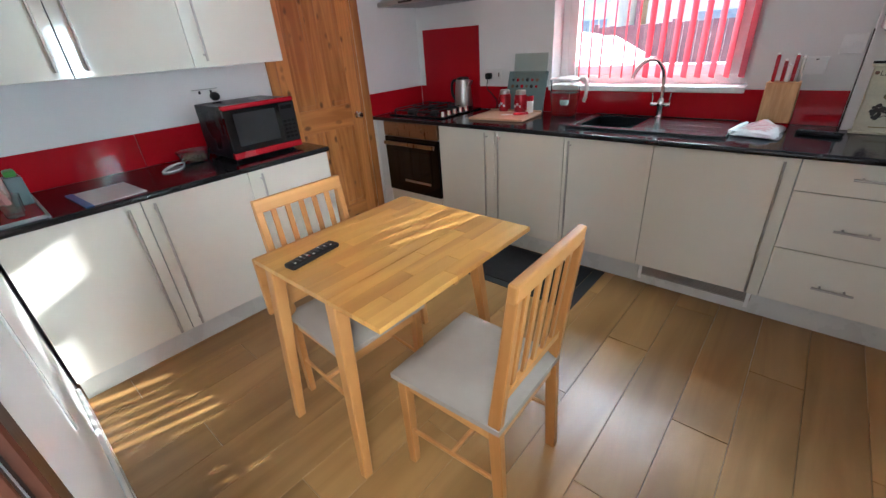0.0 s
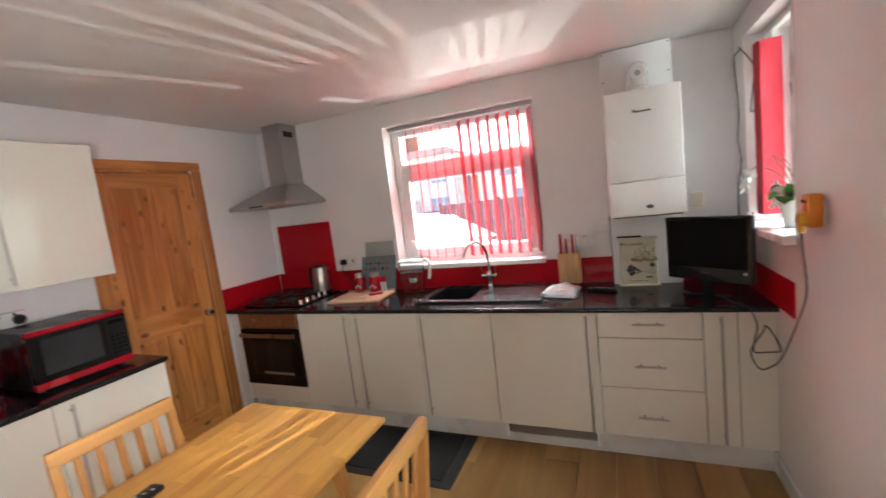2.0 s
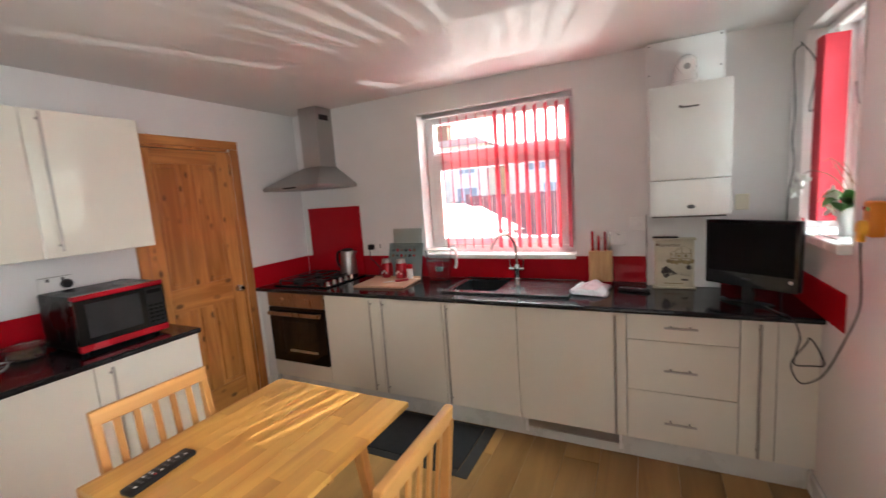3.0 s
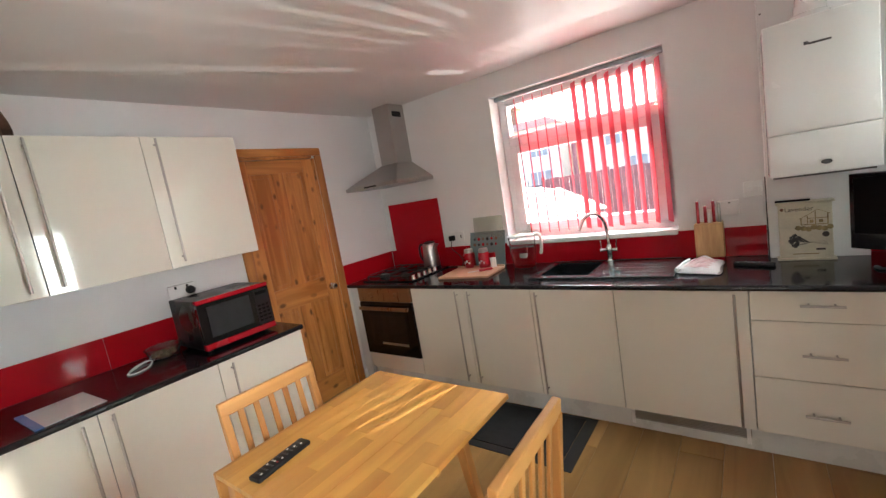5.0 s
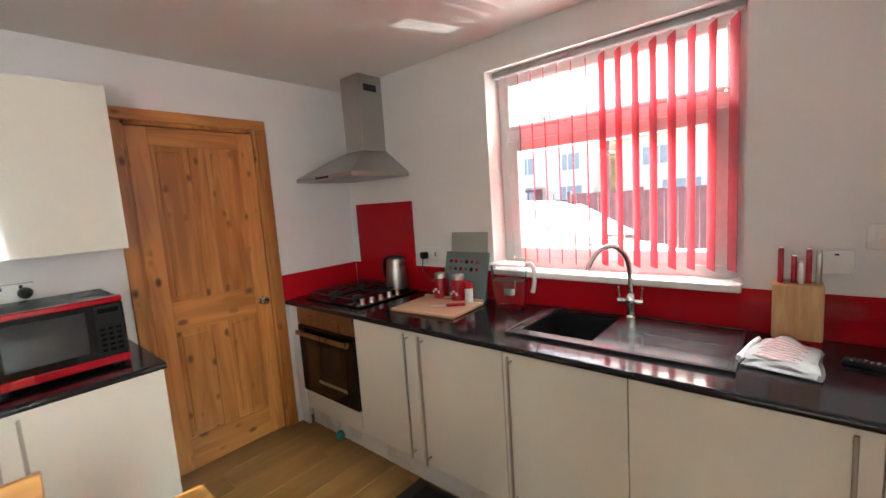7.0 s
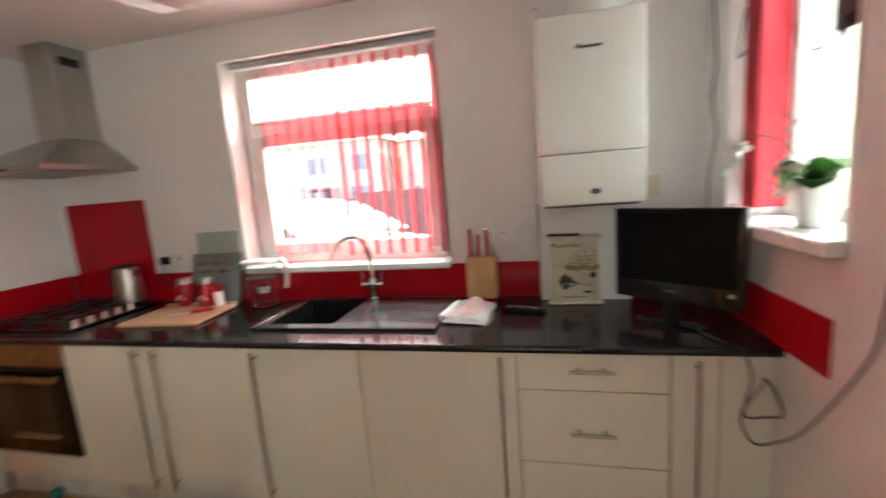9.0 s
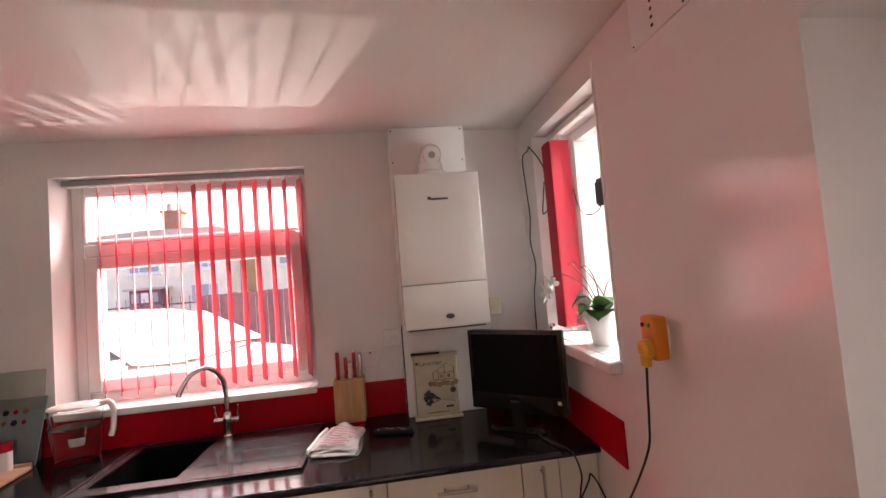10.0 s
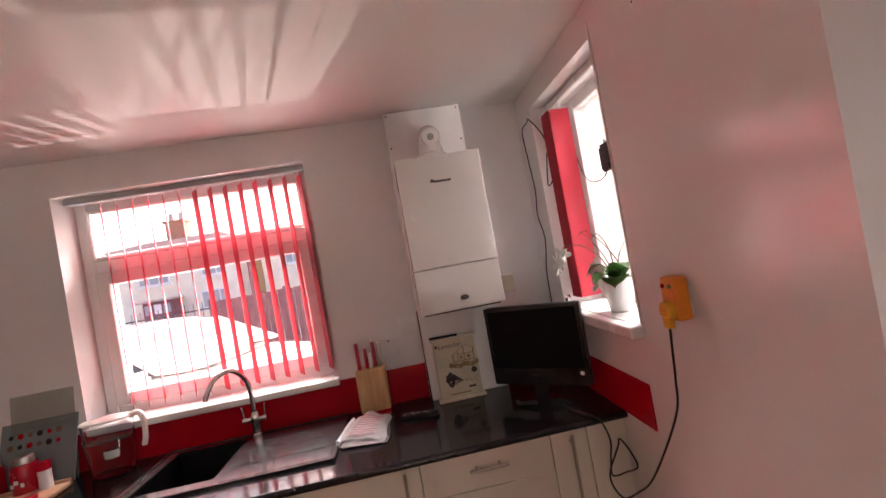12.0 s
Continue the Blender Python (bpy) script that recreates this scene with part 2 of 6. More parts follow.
M_BLIND = cloth_blind("red_blind_fabric", (0.56, 0.085, 0.115), (0.64, 0.15, 0.185), 0.36)
M_BLIND2 = cloth_blind("dark_red_stacked_blind", (0.55, 0.03, 0.05), (0.5, 0.03, 0.05), 0.12)
M_GLASS = glass("window_glass", ior=1.16)
M_CLEAR = glass("clear_plastic", (0.93, 0.95, 0.95), 0.03, 1.45, 0.97)
M_BOARDGLASS = material("grey_blue_glass_board", (0.20, 0.27, 0.28), 0.12, vary=0.06, scale=8)
M_FROST = glass("clear_green_glass_board", (0.80, 0.86, 0.81), 0.02, 1.3, 0.85)
M_BAMBOO = wood("bamboo", (0.62, 0.38, 0.17), (0.48, 0.26, 0.10), 6.0, "z", 0.45, fine=3)
M_BEECH = wood("beech_board", (0.66, 0.40, 0.27), (0.54, 0.30, 0.18), 4.0, "x", 0.5)
M_ORANGE = material("orange_plastic", (0.80, 0.26, 0.015), 0.4, vary=0.05)
M_YELLOW = material("yellow_plastic", (0.82, 0.42, 0.02), 0.4, vary=0.05)
M_SOCKET = material("white_socket_plastic", (0.82, 0.81, 0.79), 0.3, vary=0.03)
M_CREAM = material("cream_plastic", (0.70, 0.66, 0.52), 0.4, vary=0.05)
M_BOILER = material("white_enamel", (0.84, 0.85, 0.84), 0.2, vary=0.015, scale=3, coat=0.2)
M_BADGE = material("grey_badge", (0.09, 0.09, 0.095), 0.35, 0.4)
M_CABLE = material("black_cable", (0.012, 0.012, 0.012), 0.5)
M_TOWEL = material("white_cotton_towel", (0.74, 0.71, 0.70), 0.95, vary=0.05, scale=25, fine=400, bump=0.6)
M_TOWELG = material("grey_cotton_stripe", (0.34, 0.31, 0.30), 0.95, vary=0.08, scale=25, fine=400, bump=0.6)
M_PINK = material("pink_cotton", (0.70, 0.42, 0.43), 0.95, vary=0.15, scale=14, fine=300, bump=0.6)
M_STRIPE = material("cream_cotton", (0.62, 0.54, 0.46), 0.95, vary=0.15, scale=14, fine=300, bump=0.6)
M_TIN = material("aged_cream_print", (0.62, 0.58, 0.44), 0.45, vary=0.12, scale=9)
M_INK = material("brown_black_ink", (0.055, 0.045, 0.04), 0.5, vary=0.25, scale=40)
M_INKB = material("olive_brown_ink", (0.33, 0.26, 0.12), 0.5, vary=0.3, scale=40)
M_POT = material("white_ceramic", (0.80, 0.80, 0.80), 0.2, vary=0.02)
M_LEAF = material("orchid_leaf", (0.08, 0.20, 0.05), 0.35, vary=0.2, scale=20)
M_PETAL = material("white_petal", (0.80, 0.80, 0.76), 0.6, vary=0.05)
M_STEM = material("brown_stem", (0.20, 0.10, 0.06), 0.6, vary=0.2)
M_PAPER = material("pale_paper", (0.72, 0.68, 0.68), 0.6, vary=0.03)
M_BLUE = material("blue_plastic", (0.08, 0.18, 0.50), 0.4)
M_GREEN = material("green_plastic", (0.10, 0.42, 0.06), 0.4)
M_TEAL = material("teal_rubber", (0.02, 0.25, 0.25), 0.5)
M_GREYP = material("grey_plastic", (0.35, 0.36, 0.37), 0.4)
M_CARD = material("brown_wicker", (0.13, 0.065, 0.038), 0.8, vary=0.3, scale=30, fine=200, bump=0.5)
M_CARDP = material("tan_wicker", (0.22, 0.125, 0.075), 0.8, vary=0.3, scale=30, fine=200, bump=0.5)
M_LAMPGLASS = material("opal_glass", (0.55, 0.55, 0.52), 0.25, vary=0.04)
M_DARKMETAL = material("dark_nickel", (0.10, 0.09, 0.085), 0.3, 0.9)
# tone raised so the ground bounces sunlight onto facades and into the room
M_TARMAC = material("pale_concrete", (0.58, 0.55, 0.49), 0.9, vary=0.2, scale=4, fine=150, bump=0.4)
M_RENDER = material("grey_cream_render", (0.88, 0.81, 0.66), 0.9, vary=0.08, scale=1.5, fine=60, bump=0.3)
# paler than the clay itself: distance haze is put into this colour
M_TILE = material("hazy_clay_tile", (0.58, 0.45, 0.40), 0.8, vary=0.15, scale=3, bump=0.3)
M_CHIM = material("chimney_brick", (0.36, 0.20, 0.13), 0.85, vary=0.15, scale=5, bump=0.3)
M_FENCE = material("stained_fence", (0.24, 0.11, 0.12), 0.85, vary=0.15, scale=5, bump=0.3)
M_CARW = material("white_car_paint", (0.80, 0.80, 0.79), 0.12, vary=0.01, coat=0.8)
M_CARGLASS = material("dark_car_glass", (0.09, 0.075, 0.08), 0.05, coat=0.6)
# pale copy of the car glass with the sky's reflection painted in
M_SCREENGLASS = material("windscreen_sky_sheen", (0.42, 0.45, 0.46), 0.05, coat=1.0)
M_TYRE = material("tyre_rubber", (0.02, 0.02, 0.02), 0.85)
# pale base in place of bright sky mirrored in the far panes
M_HOUSEGLASS = material("house_glass_sky_tint", (0.38, 0.42, 0.43), 0.08)
M_PALE = material("pale_masonry_paint", (0.64, 0.64, 0.56), 0.8, vary=0.05, scale=2, bump=0.2)
M_SILVER = material("silver_print", (0.7, 0.7, 0.7), 0.4)
M_WATER = glass("water_jug_plastic", (0.98, 0.99, 0.99), 0.01, 1.22, 1.0)
M_NUT = material("mixed_snacks", (0.34, 0.20, 0.10), 0.7, vary=0.4, scale=60)


# ---- building helpers ----
def link(name, bm, mat, smooth=False):
    me = bpy.data.meshes.new(name)
    bmesh.ops.recalc_face_normals(bm, faces=bm.faces[:])
    if smooth:
        for f in bm.faces:
            f.smooth = True
    bm.to_mesh(me)
    bm.free()
    me.materials.append(mat)
    ob = new(name, me)
    if smooth:
        me.set_sharp_from_angle(angle=radians(38))
    return ob


def thing(name, label, category, at=(0, 0, 0), group="", kind=""):
    e = new(name)
    e.empty_display_size = 0.05
    e.location = at
    return tagged(e, label, category, group, kind)


def part(name, bm, mat, parent, label="", smooth=False):
    ob = link(name, bm, mat, smooth)
    ob.parent = parent
    if parent.data is None:
        ob.matrix_parent_inverse = Matrix.Translation(-parent.location)
    return tagged(ob, label) if label else ob


def solid(name, bm, mat, label, category, group="", kind="", smooth=False):
    return tagged(link(name, bm, mat, smooth), label, category, group, kind)


def structure(name, bm, mat, label, category=""):
    return tagged(link(name, bm, mat), label, category or name.split("_")[0], "", "structure")


def box(x0, x1, y0, y1, z0, z1, bevel=0.0, bm=None, seg=1):
    b = bmesh.new()
    bmesh.ops.create_cube(b, size=1.0, matrix=Matrix.Translation(((x0 + x1) / 2, (y0 + y1) / 2, (z0 + z1) / 2)) @ Matrix.Diagonal((abs(x1 - x0), abs(y1 - y0), abs(z1 - z0), 1)))
    if bevel:
        bmesh.ops.bevel(b, geom=b.edges[:], offset=bevel, segments=seg, affect="EDGES", profile=0.5)
    return merge(bm, b)


def merge(bm, other):
    if bm is None:
        return other
    tmp = bpy.data.meshes.new("tmp")
    other.to_mesh(tmp)
    other.free()
    bm.from_mesh(tmp)
    bpy.data.meshes.remove(tmp)
    return bm


def turned(bm, m):
    bmesh.ops.transform(bm, matrix=m, verts=bm.verts[:])
    return bm


def rod(p0, p1, r0, r1=None, seg=12, bm=None):
    p0, p1 = Vector(p0), Vector(p1)
    d = p1 - p0
    b = bmesh.new()
    bmesh.ops.create_cone(b, cap_ends=True, segments=seg, radius1=r0, radius2=r0 if r1 is None else r1, depth=d.length,
                          matrix=Matrix.Translation((p0 + p1) / 2) @ d.to_track_quat("Z", "Y").to_matrix().to_4x4())
    return merge(bm, b)


def bar(p0, p1, w, d, w1=None, d1=None, bevel=0.003, bm=None):
    """A square-section bar from p0 to p1, tapering from w x d to w1 x d1."""
    p0, p1 = Vector(p0), Vector(p1)
    w1, d1 = w if w1 is None else w1, d if d1 is None else d1
    b = bmesh.new()
    vs = [b.verts.new(p + Vector((sx * ww / 2, sy * dd / 2, 0))) for p, ww, dd in ((p0, w, d), (p1, w1, d1)) for sx, sy in ((-1, -1), (1, -1), (1, 1), (-1, 1))]
    for f in ((3, 2, 1, 0), (4, 5, 6, 7), (0, 1, 5, 4), (1, 2, 6, 5), (2, 3, 7, 6), (3, 0, 4, 7)):
        b.faces.new([vs[i] for i in f])
    if bevel:
        bmesh.ops.bevel(b, geom=b.edges[:], offset=bevel, segments=1, affect="EDGES")
    return merge(bm, b)


def lathe(profile, at=(0, 0, 0), seg=24, bm=None):
    """Turns (radius, height) pairs about the upright axis at a place."""
    b = bmesh.new()
    rings = []
    for r, z in profile:
        rings.append([b.verts.new((at[0] + r * math.cos(2 * math.pi * i / seg), at[1] + r * math.sin(2 * math.pi * i / seg), at[2] + z)) for i in range(seg)] if r > 1e-6 else [b.verts.new((at[0], at[1], at[2] + z))])
    for a, c in zip(rings, rings[1:]):
        for i in range(seg):
            j = (i + 1) % seg
            if len(a) == 1 and len(c) > 1:
                b.faces.new((a[0], c[i], c[j]))
            elif len(c) == 1 and len(a) > 1:
                b.faces.new((a[i], a[j], c[0]))
            elif len(a) > 1:
                b.faces.new((a[i], a[j], c[j], c[i]))
    for ring, flip in ((rings[0], True), (rings[-1], False)):
        if len(ring) > 1:
            b.faces.new(ring[::-1] if flip else ring)
    return merge(bm, b)


def smoothed(points, n=8):
    """Catmull-Rom through a few points."""
    p = [Vector(q) for q in points]
    p = [p[0] * 2 - p[1]] + p + [p[-1] * 2 - p[-2]]
    out = []
    for i in range(1, len(p) - 2):
        for k in range(n):
            t = k / n
            a, b, c, d = p[i - 1:i + 3]
            out.append(0.5 * (2 * b + (c - a) * t + (2 * a - 5 * b + 4 * c - d) * t * t + (3 * b - a - 3 * c + d) * t ** 3))
    return out + [p[-2]]


def tube(points, r, seg=8, n=8, bm=None, taper=None):
    pts = smoothed(points, n)
    b = bmesh.new()
    rings = []
    side = None
    for i, p in enumerate(pts):
        d = (pts[min(i + 1, len(pts) - 1)] - pts[max(i - 1, 0)]).normalized()
        if side is None:
            side = d.orthogonal().normalized()
        side = (side - d * side.dot(d)).normalized()
        up = d.cross(side)
        rr = r if taper is None else r + (taper - r) * i / (len(pts) - 1)
        rings.append([b.verts.new(p + rr * (math.cos(2 * math.pi * k / seg) * side + math.sin(2 * math.pi * k / seg) * up)) for k in range(seg)])
    for a, c in zip(rings, rings[1:]):
        for k in range(seg):
            b.faces.new((a[k], a[(k + 1) % seg], c[(k + 1) % seg], c[k]))
    b.faces.new(rings[0][::-1])
    b.faces.new(rings[-1])
    return merge(bm, b)


def slab(axis, at, thick, a0, a1, z0, z1, holes=()):
    """An upright wall with rectangular holes: axis is its normal, at its face nearest the origin side, a0..a1 its run."""
    cuts_a = sorted({a0, a1, *[h[0] for h in holes], *[h[1] for h in holes]})
    cuts_z = sorted({z0, z1, *[h[2] for h in holes], *[h[3] for h in holes]})
    b = bmesh.new()
    na, nz = len(cuts_a) - 1, len(cuts_z) - 1

    def full(i, j):
        if not (0 <= i < na and 0 <= j < nz):
            return False
        ca, cz = (cuts_a[i] + cuts_a[i + 1]) / 2, (cuts_z[j] + cuts_z[j + 1]) / 2
        return not any(h[0] < ca < h[1] and h[2] < cz < h[3] for h in holes)

    cache = {}

    def v(a, z, d):
        key = (round(a, 5), round(z, 5), d)
        if key not in cache:
            w = at + (thick if d else 0)
            cache[key] = b.verts.new((w, a, z) if axis == "x" else (a, w, z))
        return cache[key]

    for i in range(na):
        for j in range(nz):
            if not full(i, j):
                continue
            p0, p1, q0, q1 = cuts_a[i], cuts_a[i + 1], cuts_z[j], cuts_z[j + 1]
            for d in (0, 1):
                b.faces.new((v(p0, q0, d), v(p1, q0, d), v(p1, q1, d), v(p0, q1, d)))
            for di, dj, e0, e1 in ((-1, 0, (p0, q0), (p0, q1)), (1, 0, (p1, q0), (p1, q1)), (0, -1, (p0, q0), (p1, q0)), (0, 1, (p0, q1), (p1, q1))):
                if not full(i + di, j + dj):
                    b.faces.new((v(*e0, 0), v(*e1, 0), v(*e1, 1), v(*e0, 1)))
    return b


# ---- the room ----
XL, XR, YB, YS, ZC = -2.55, 1.04, 3.09, 0.08, 2.322
WT = 0.868  # top of the worktops
WIN = (-1.259, -0.087, 1.043, 2.15)  # back window: x0, x1, z0, z1
WIN2 = (2.262, 2.885, 1.222, 2.18)  # side window: y0, y1, z0, z1
DOOR2 = (0.72, 1.572, 0.0, 1.948)  # back door recess: y0, y1, z0, z1

structure("wall_north", slab("y", YB, 0.24, XL, XR, 0, ZC, [WIN]), M_WALL, "matt white painted plaster wall with a window", "wall")
structure("wall_west", slab("x", XL - 0.16, 0.16, -2.9, YB + 0.24, 0, ZC, [(1.70, 2.40, 0, 1.985)]), M_WALL, "matt white painted plaster wall with a pine door", "wall")
structure("wall_east", slab("x", XR, 0.34, -2.9, YB + 0.24, 0, ZC, [WIN2, DOOR2]), M_WALL_SATIN, "silk white painted wall with a small window and door recess", "wall")
structure("wall_south", slab("y", YS - 0.12, 0.12, XL, XR, 0, ZC, [(-0.33, 0.62, 0, 2.03)]), M_WALL, "white painted wall with an open doorway", "wall")
structure("wall_hall", slab("y", -2.9, 0.12, XL, XR, 0, ZC), M_WALL, "plain white hall wall", "wall")
# unseen backing, added to stop daylight leaking in round the pine door
structure("wall_pantry", slab("x", XL - 0.26, 0.098, 1.2, 2.9, 0, ZC), M_WALL, "unseen backing that closes off the pine door", "wall")
ceil = box(XL - 0.16, XR + 0.34, -2.9, YB + 0.24, ZC, ZC + 0.12)
bmesh.ops.bisect_plane(ceil, geom=ceil.verts[:] + ceil.edges[:] + ceil.faces[:], plane_co=(-0.5, 0, 0), plane_no=(1, 0, 0))
for q in ceil.verts:
    if q.co.x > 0 and q.co.z < ZC + 0.01:  # the old plaster sags a little towards the outer wall
        q.co.z -= 0.034
structure("ceiling", ceil, M_CEIL, "flat white painted plaster ceiling", "ceiling")
structure("floor_base", box(XL - 0.16, XR + 0.34, -2.9, YB + 0.24, -0.14, -0.012), M_CARCASS, "floor slab under the laminate planks", "floor")


def skirting(name, x0, x1, y0, y1, h=0.11):
    b = box(x0, x1, y0, y1, 0, h, 0.004)
    structure(name, b, M_TRIM, "white gloss skirting board along the wall", "skirting")


skirting("baseboard_east", XR - 0.016, XR, DOOR2[1] + 0.02, 2.55, 0.10)
skirting("baseboard_south", -1.955, -0.42, YS, YS + 0.016, 0.12)
skirting("baseboard_west", XL, XL + 0.016, 2.463, 2.52, 0.10)
structure("trim_batten", box(-1.125, -1.095, YS, YS + 0.006, 0.5, ZC, 0.002), M_TRIM, "thin white cable trunking on the wall", "trim")
# pine architrave of the doorway behind
b = box(-0.40, -0.33, YS, YS + 0.018, 0, 2.10, 0.004)
box(0.62, 0.69, YS, YS + 0.018, 0, 2.10, 0.004, b)
box(-0.33, 0.62, YS, YS + 0.018, 2.03, 2.10, 0.004, b)
box(-0.3295, -0.314, YS - 0.11, YS - 0.001, 0, 2.02, 0.002, b)
box(0.604, 0.6195, YS - 0.11, YS - 0.001, 0, 2.02, 0.002, b)
structure("trim_doorway", b, M_DARKPINE, "dark pine architrave round the open doorway", "architrave")


# ---- back window with its frame, glass and sill ----
def window_back():
    x0, x1, z0, z1 = WIN
    ya, yb = 3.225, 3.295
    w = thing("window_1", "white plastic window with top light and red glow", "window", (x0, ya, z0), kind="structure")
    f = box(x0, x0 + 0.055, ya, yb, z0, z1, 0.004)
    box(x1 - 0.055, x1, ya, yb, z0, z1, 0.004, f)
    box(x0 + 0.055, x1 - 0.055, ya, yb, z0, z0 + 0.06, 0.004, f)
    box(x0 + 0.055, x1 - 0.055, ya, yb, z1 - 0.055, z1, 0.004, f)
    box(x0 + 0.055, x1 - 0.055, ya, yb, 1.775, 1.835, 0.004, f)
    part("window_frame", f, M_UPVC, w)
    for name, a0, a1, c0, c1 in (("lower_sash", x0 + 0.057, x1 - 0.057, z0 + 0.062, 1.773), ("top_sash", x0 + 0.057, x1 - 0.057, 1.837, z1 - 0.057)):
        t = 0.064 if name == "lower_sash" else 0.022
        s = box(a0, a0 + t, ya - 0.018, yb - 0.02, c0, c1, 0.006)
        box(a1 - t, a1, ya - 0.018, yb - 0.02, c0, c1, 0.006, s)
        box(a0 + t, a1 - t, ya - 0.018, yb - 0.02, c0, c0 + t, 0.006, s)
        box(a0 + t, a1 - t, ya - 0.018, yb - 0.02, c1 - t, c1, 0.006, s)
        sash = part(name, s, M_UPVC, w)
        g = box(a0 + t, a1 - t, 3.256, 3.264, c0 + t, c1 - t)
        pane = part("pane", g, M_GLASS, sash, "clear window glass")
        pane.visible_shadow = False
    s = box(x0 - 0.01, x1 - 0.004, YB - 0.025, YB - 0.001, z0 - 0.022, z0 + 0.012, 0.006, None, 2)
    box(x0 + 0.001, x1 - 0.001, YB, ya, z0 - 0.0, z0 + 0.012, 0, s)
    part("window_sill", s, M_UPVC, w, "white window board")


window_back()


def blind_slat(at, top, bottom, angle, w=0.089):
    """One fabric slat with its hanger at the top and its weight at the foot."""
    n = 6
    d = Vector((math.cos(angle), math.sin(angle), 0))
    nn = Vector((-d.y, d.x, 0))
    b = bmesh.new()
    cols = []
    for k in range(n + 1):
        u = k / n - 0.5
        off = d * (u * w) + nn * (0.004 * math.cos(math.pi * u))
        cols.append([b.verts.new(Vector((at[0], at[1], z)) + off + nn * 0.0006 * s) for z in (bottom, top) for s in (-1, 1)])
    for a, c in zip(cols, cols[1:]):
        b.faces.new((a[0], c[0], c[2], a[2]))
        b.faces.new((a[1], a[3], c[3], c[1]))
        b.faces.new((a[0], a[1], c[1], c[0]))
        b.faces.new((a[2], c[2], c[3], a[3]))
    b.faces.new((cols[0][0], cols[0][2], cols[0][3], cols[0][1]))
    b.faces.new((cols[-1][0], cols[-1][1], cols[-1][3], cols[-1][2]))
    return b


SLAT_ANGLE = radians(125)


def blind_back():
    x0, x1, z0, z1 = WIN
    y = 3.155
    w = thing("vertical_blind", "red vertical fabric blind with open slats at the window", "blind", (x0, y, z1))
    rail = box(x0 + 0.02, x1 - 0.01, y - 0.022, y + 0.022, z1 - 0.034, z1 - 0.002, 0.004)
    part("headrail", rail, M_GREYP, w, "grey aluminium headrail")
    pitch = (x1 - x0 - 0.217) / 13
    for k in range(14):
        x = x0 + 0.172 + k * pitch
        s = part("slat", blind_slat((x, y), z1 - 0.052, z0 + 0.052, radians((119 - 1.2 * k if k < 6 else 127 - 1.6 * (k - 6)) + random.uniform(-1.5, 1.5))), M_BLIND, w)
        part("hanger", box(x - 0.006, x + 0.006, y - 0.003, y + 0.003, z1 - 0.053, z1 - 0.033, 0.001), M_SOCKET, s)
        e = Vector((math.cos(SLAT_ANGLE), math.sin(SLAT_ANGLE), 0)) * 0.04
        part("weight", bar((x, y, z0 + 0.046), (x, y, z0 + 0.066), 0.008, 0.004, bevel=0.001), M_SOCKET, s)
        if k:
            xp = x - pitch
            part("link_chain", tube(((xp - e.x, y - e.y, z0 + 0.05), ((x + xp) / 2 - e.x, y - e.y, z0 + 0.032), (x - e.x, y - e.y, z0 + 0.05)), 0.0012, 5, 4), M_SOCKET, s)


blind_back()


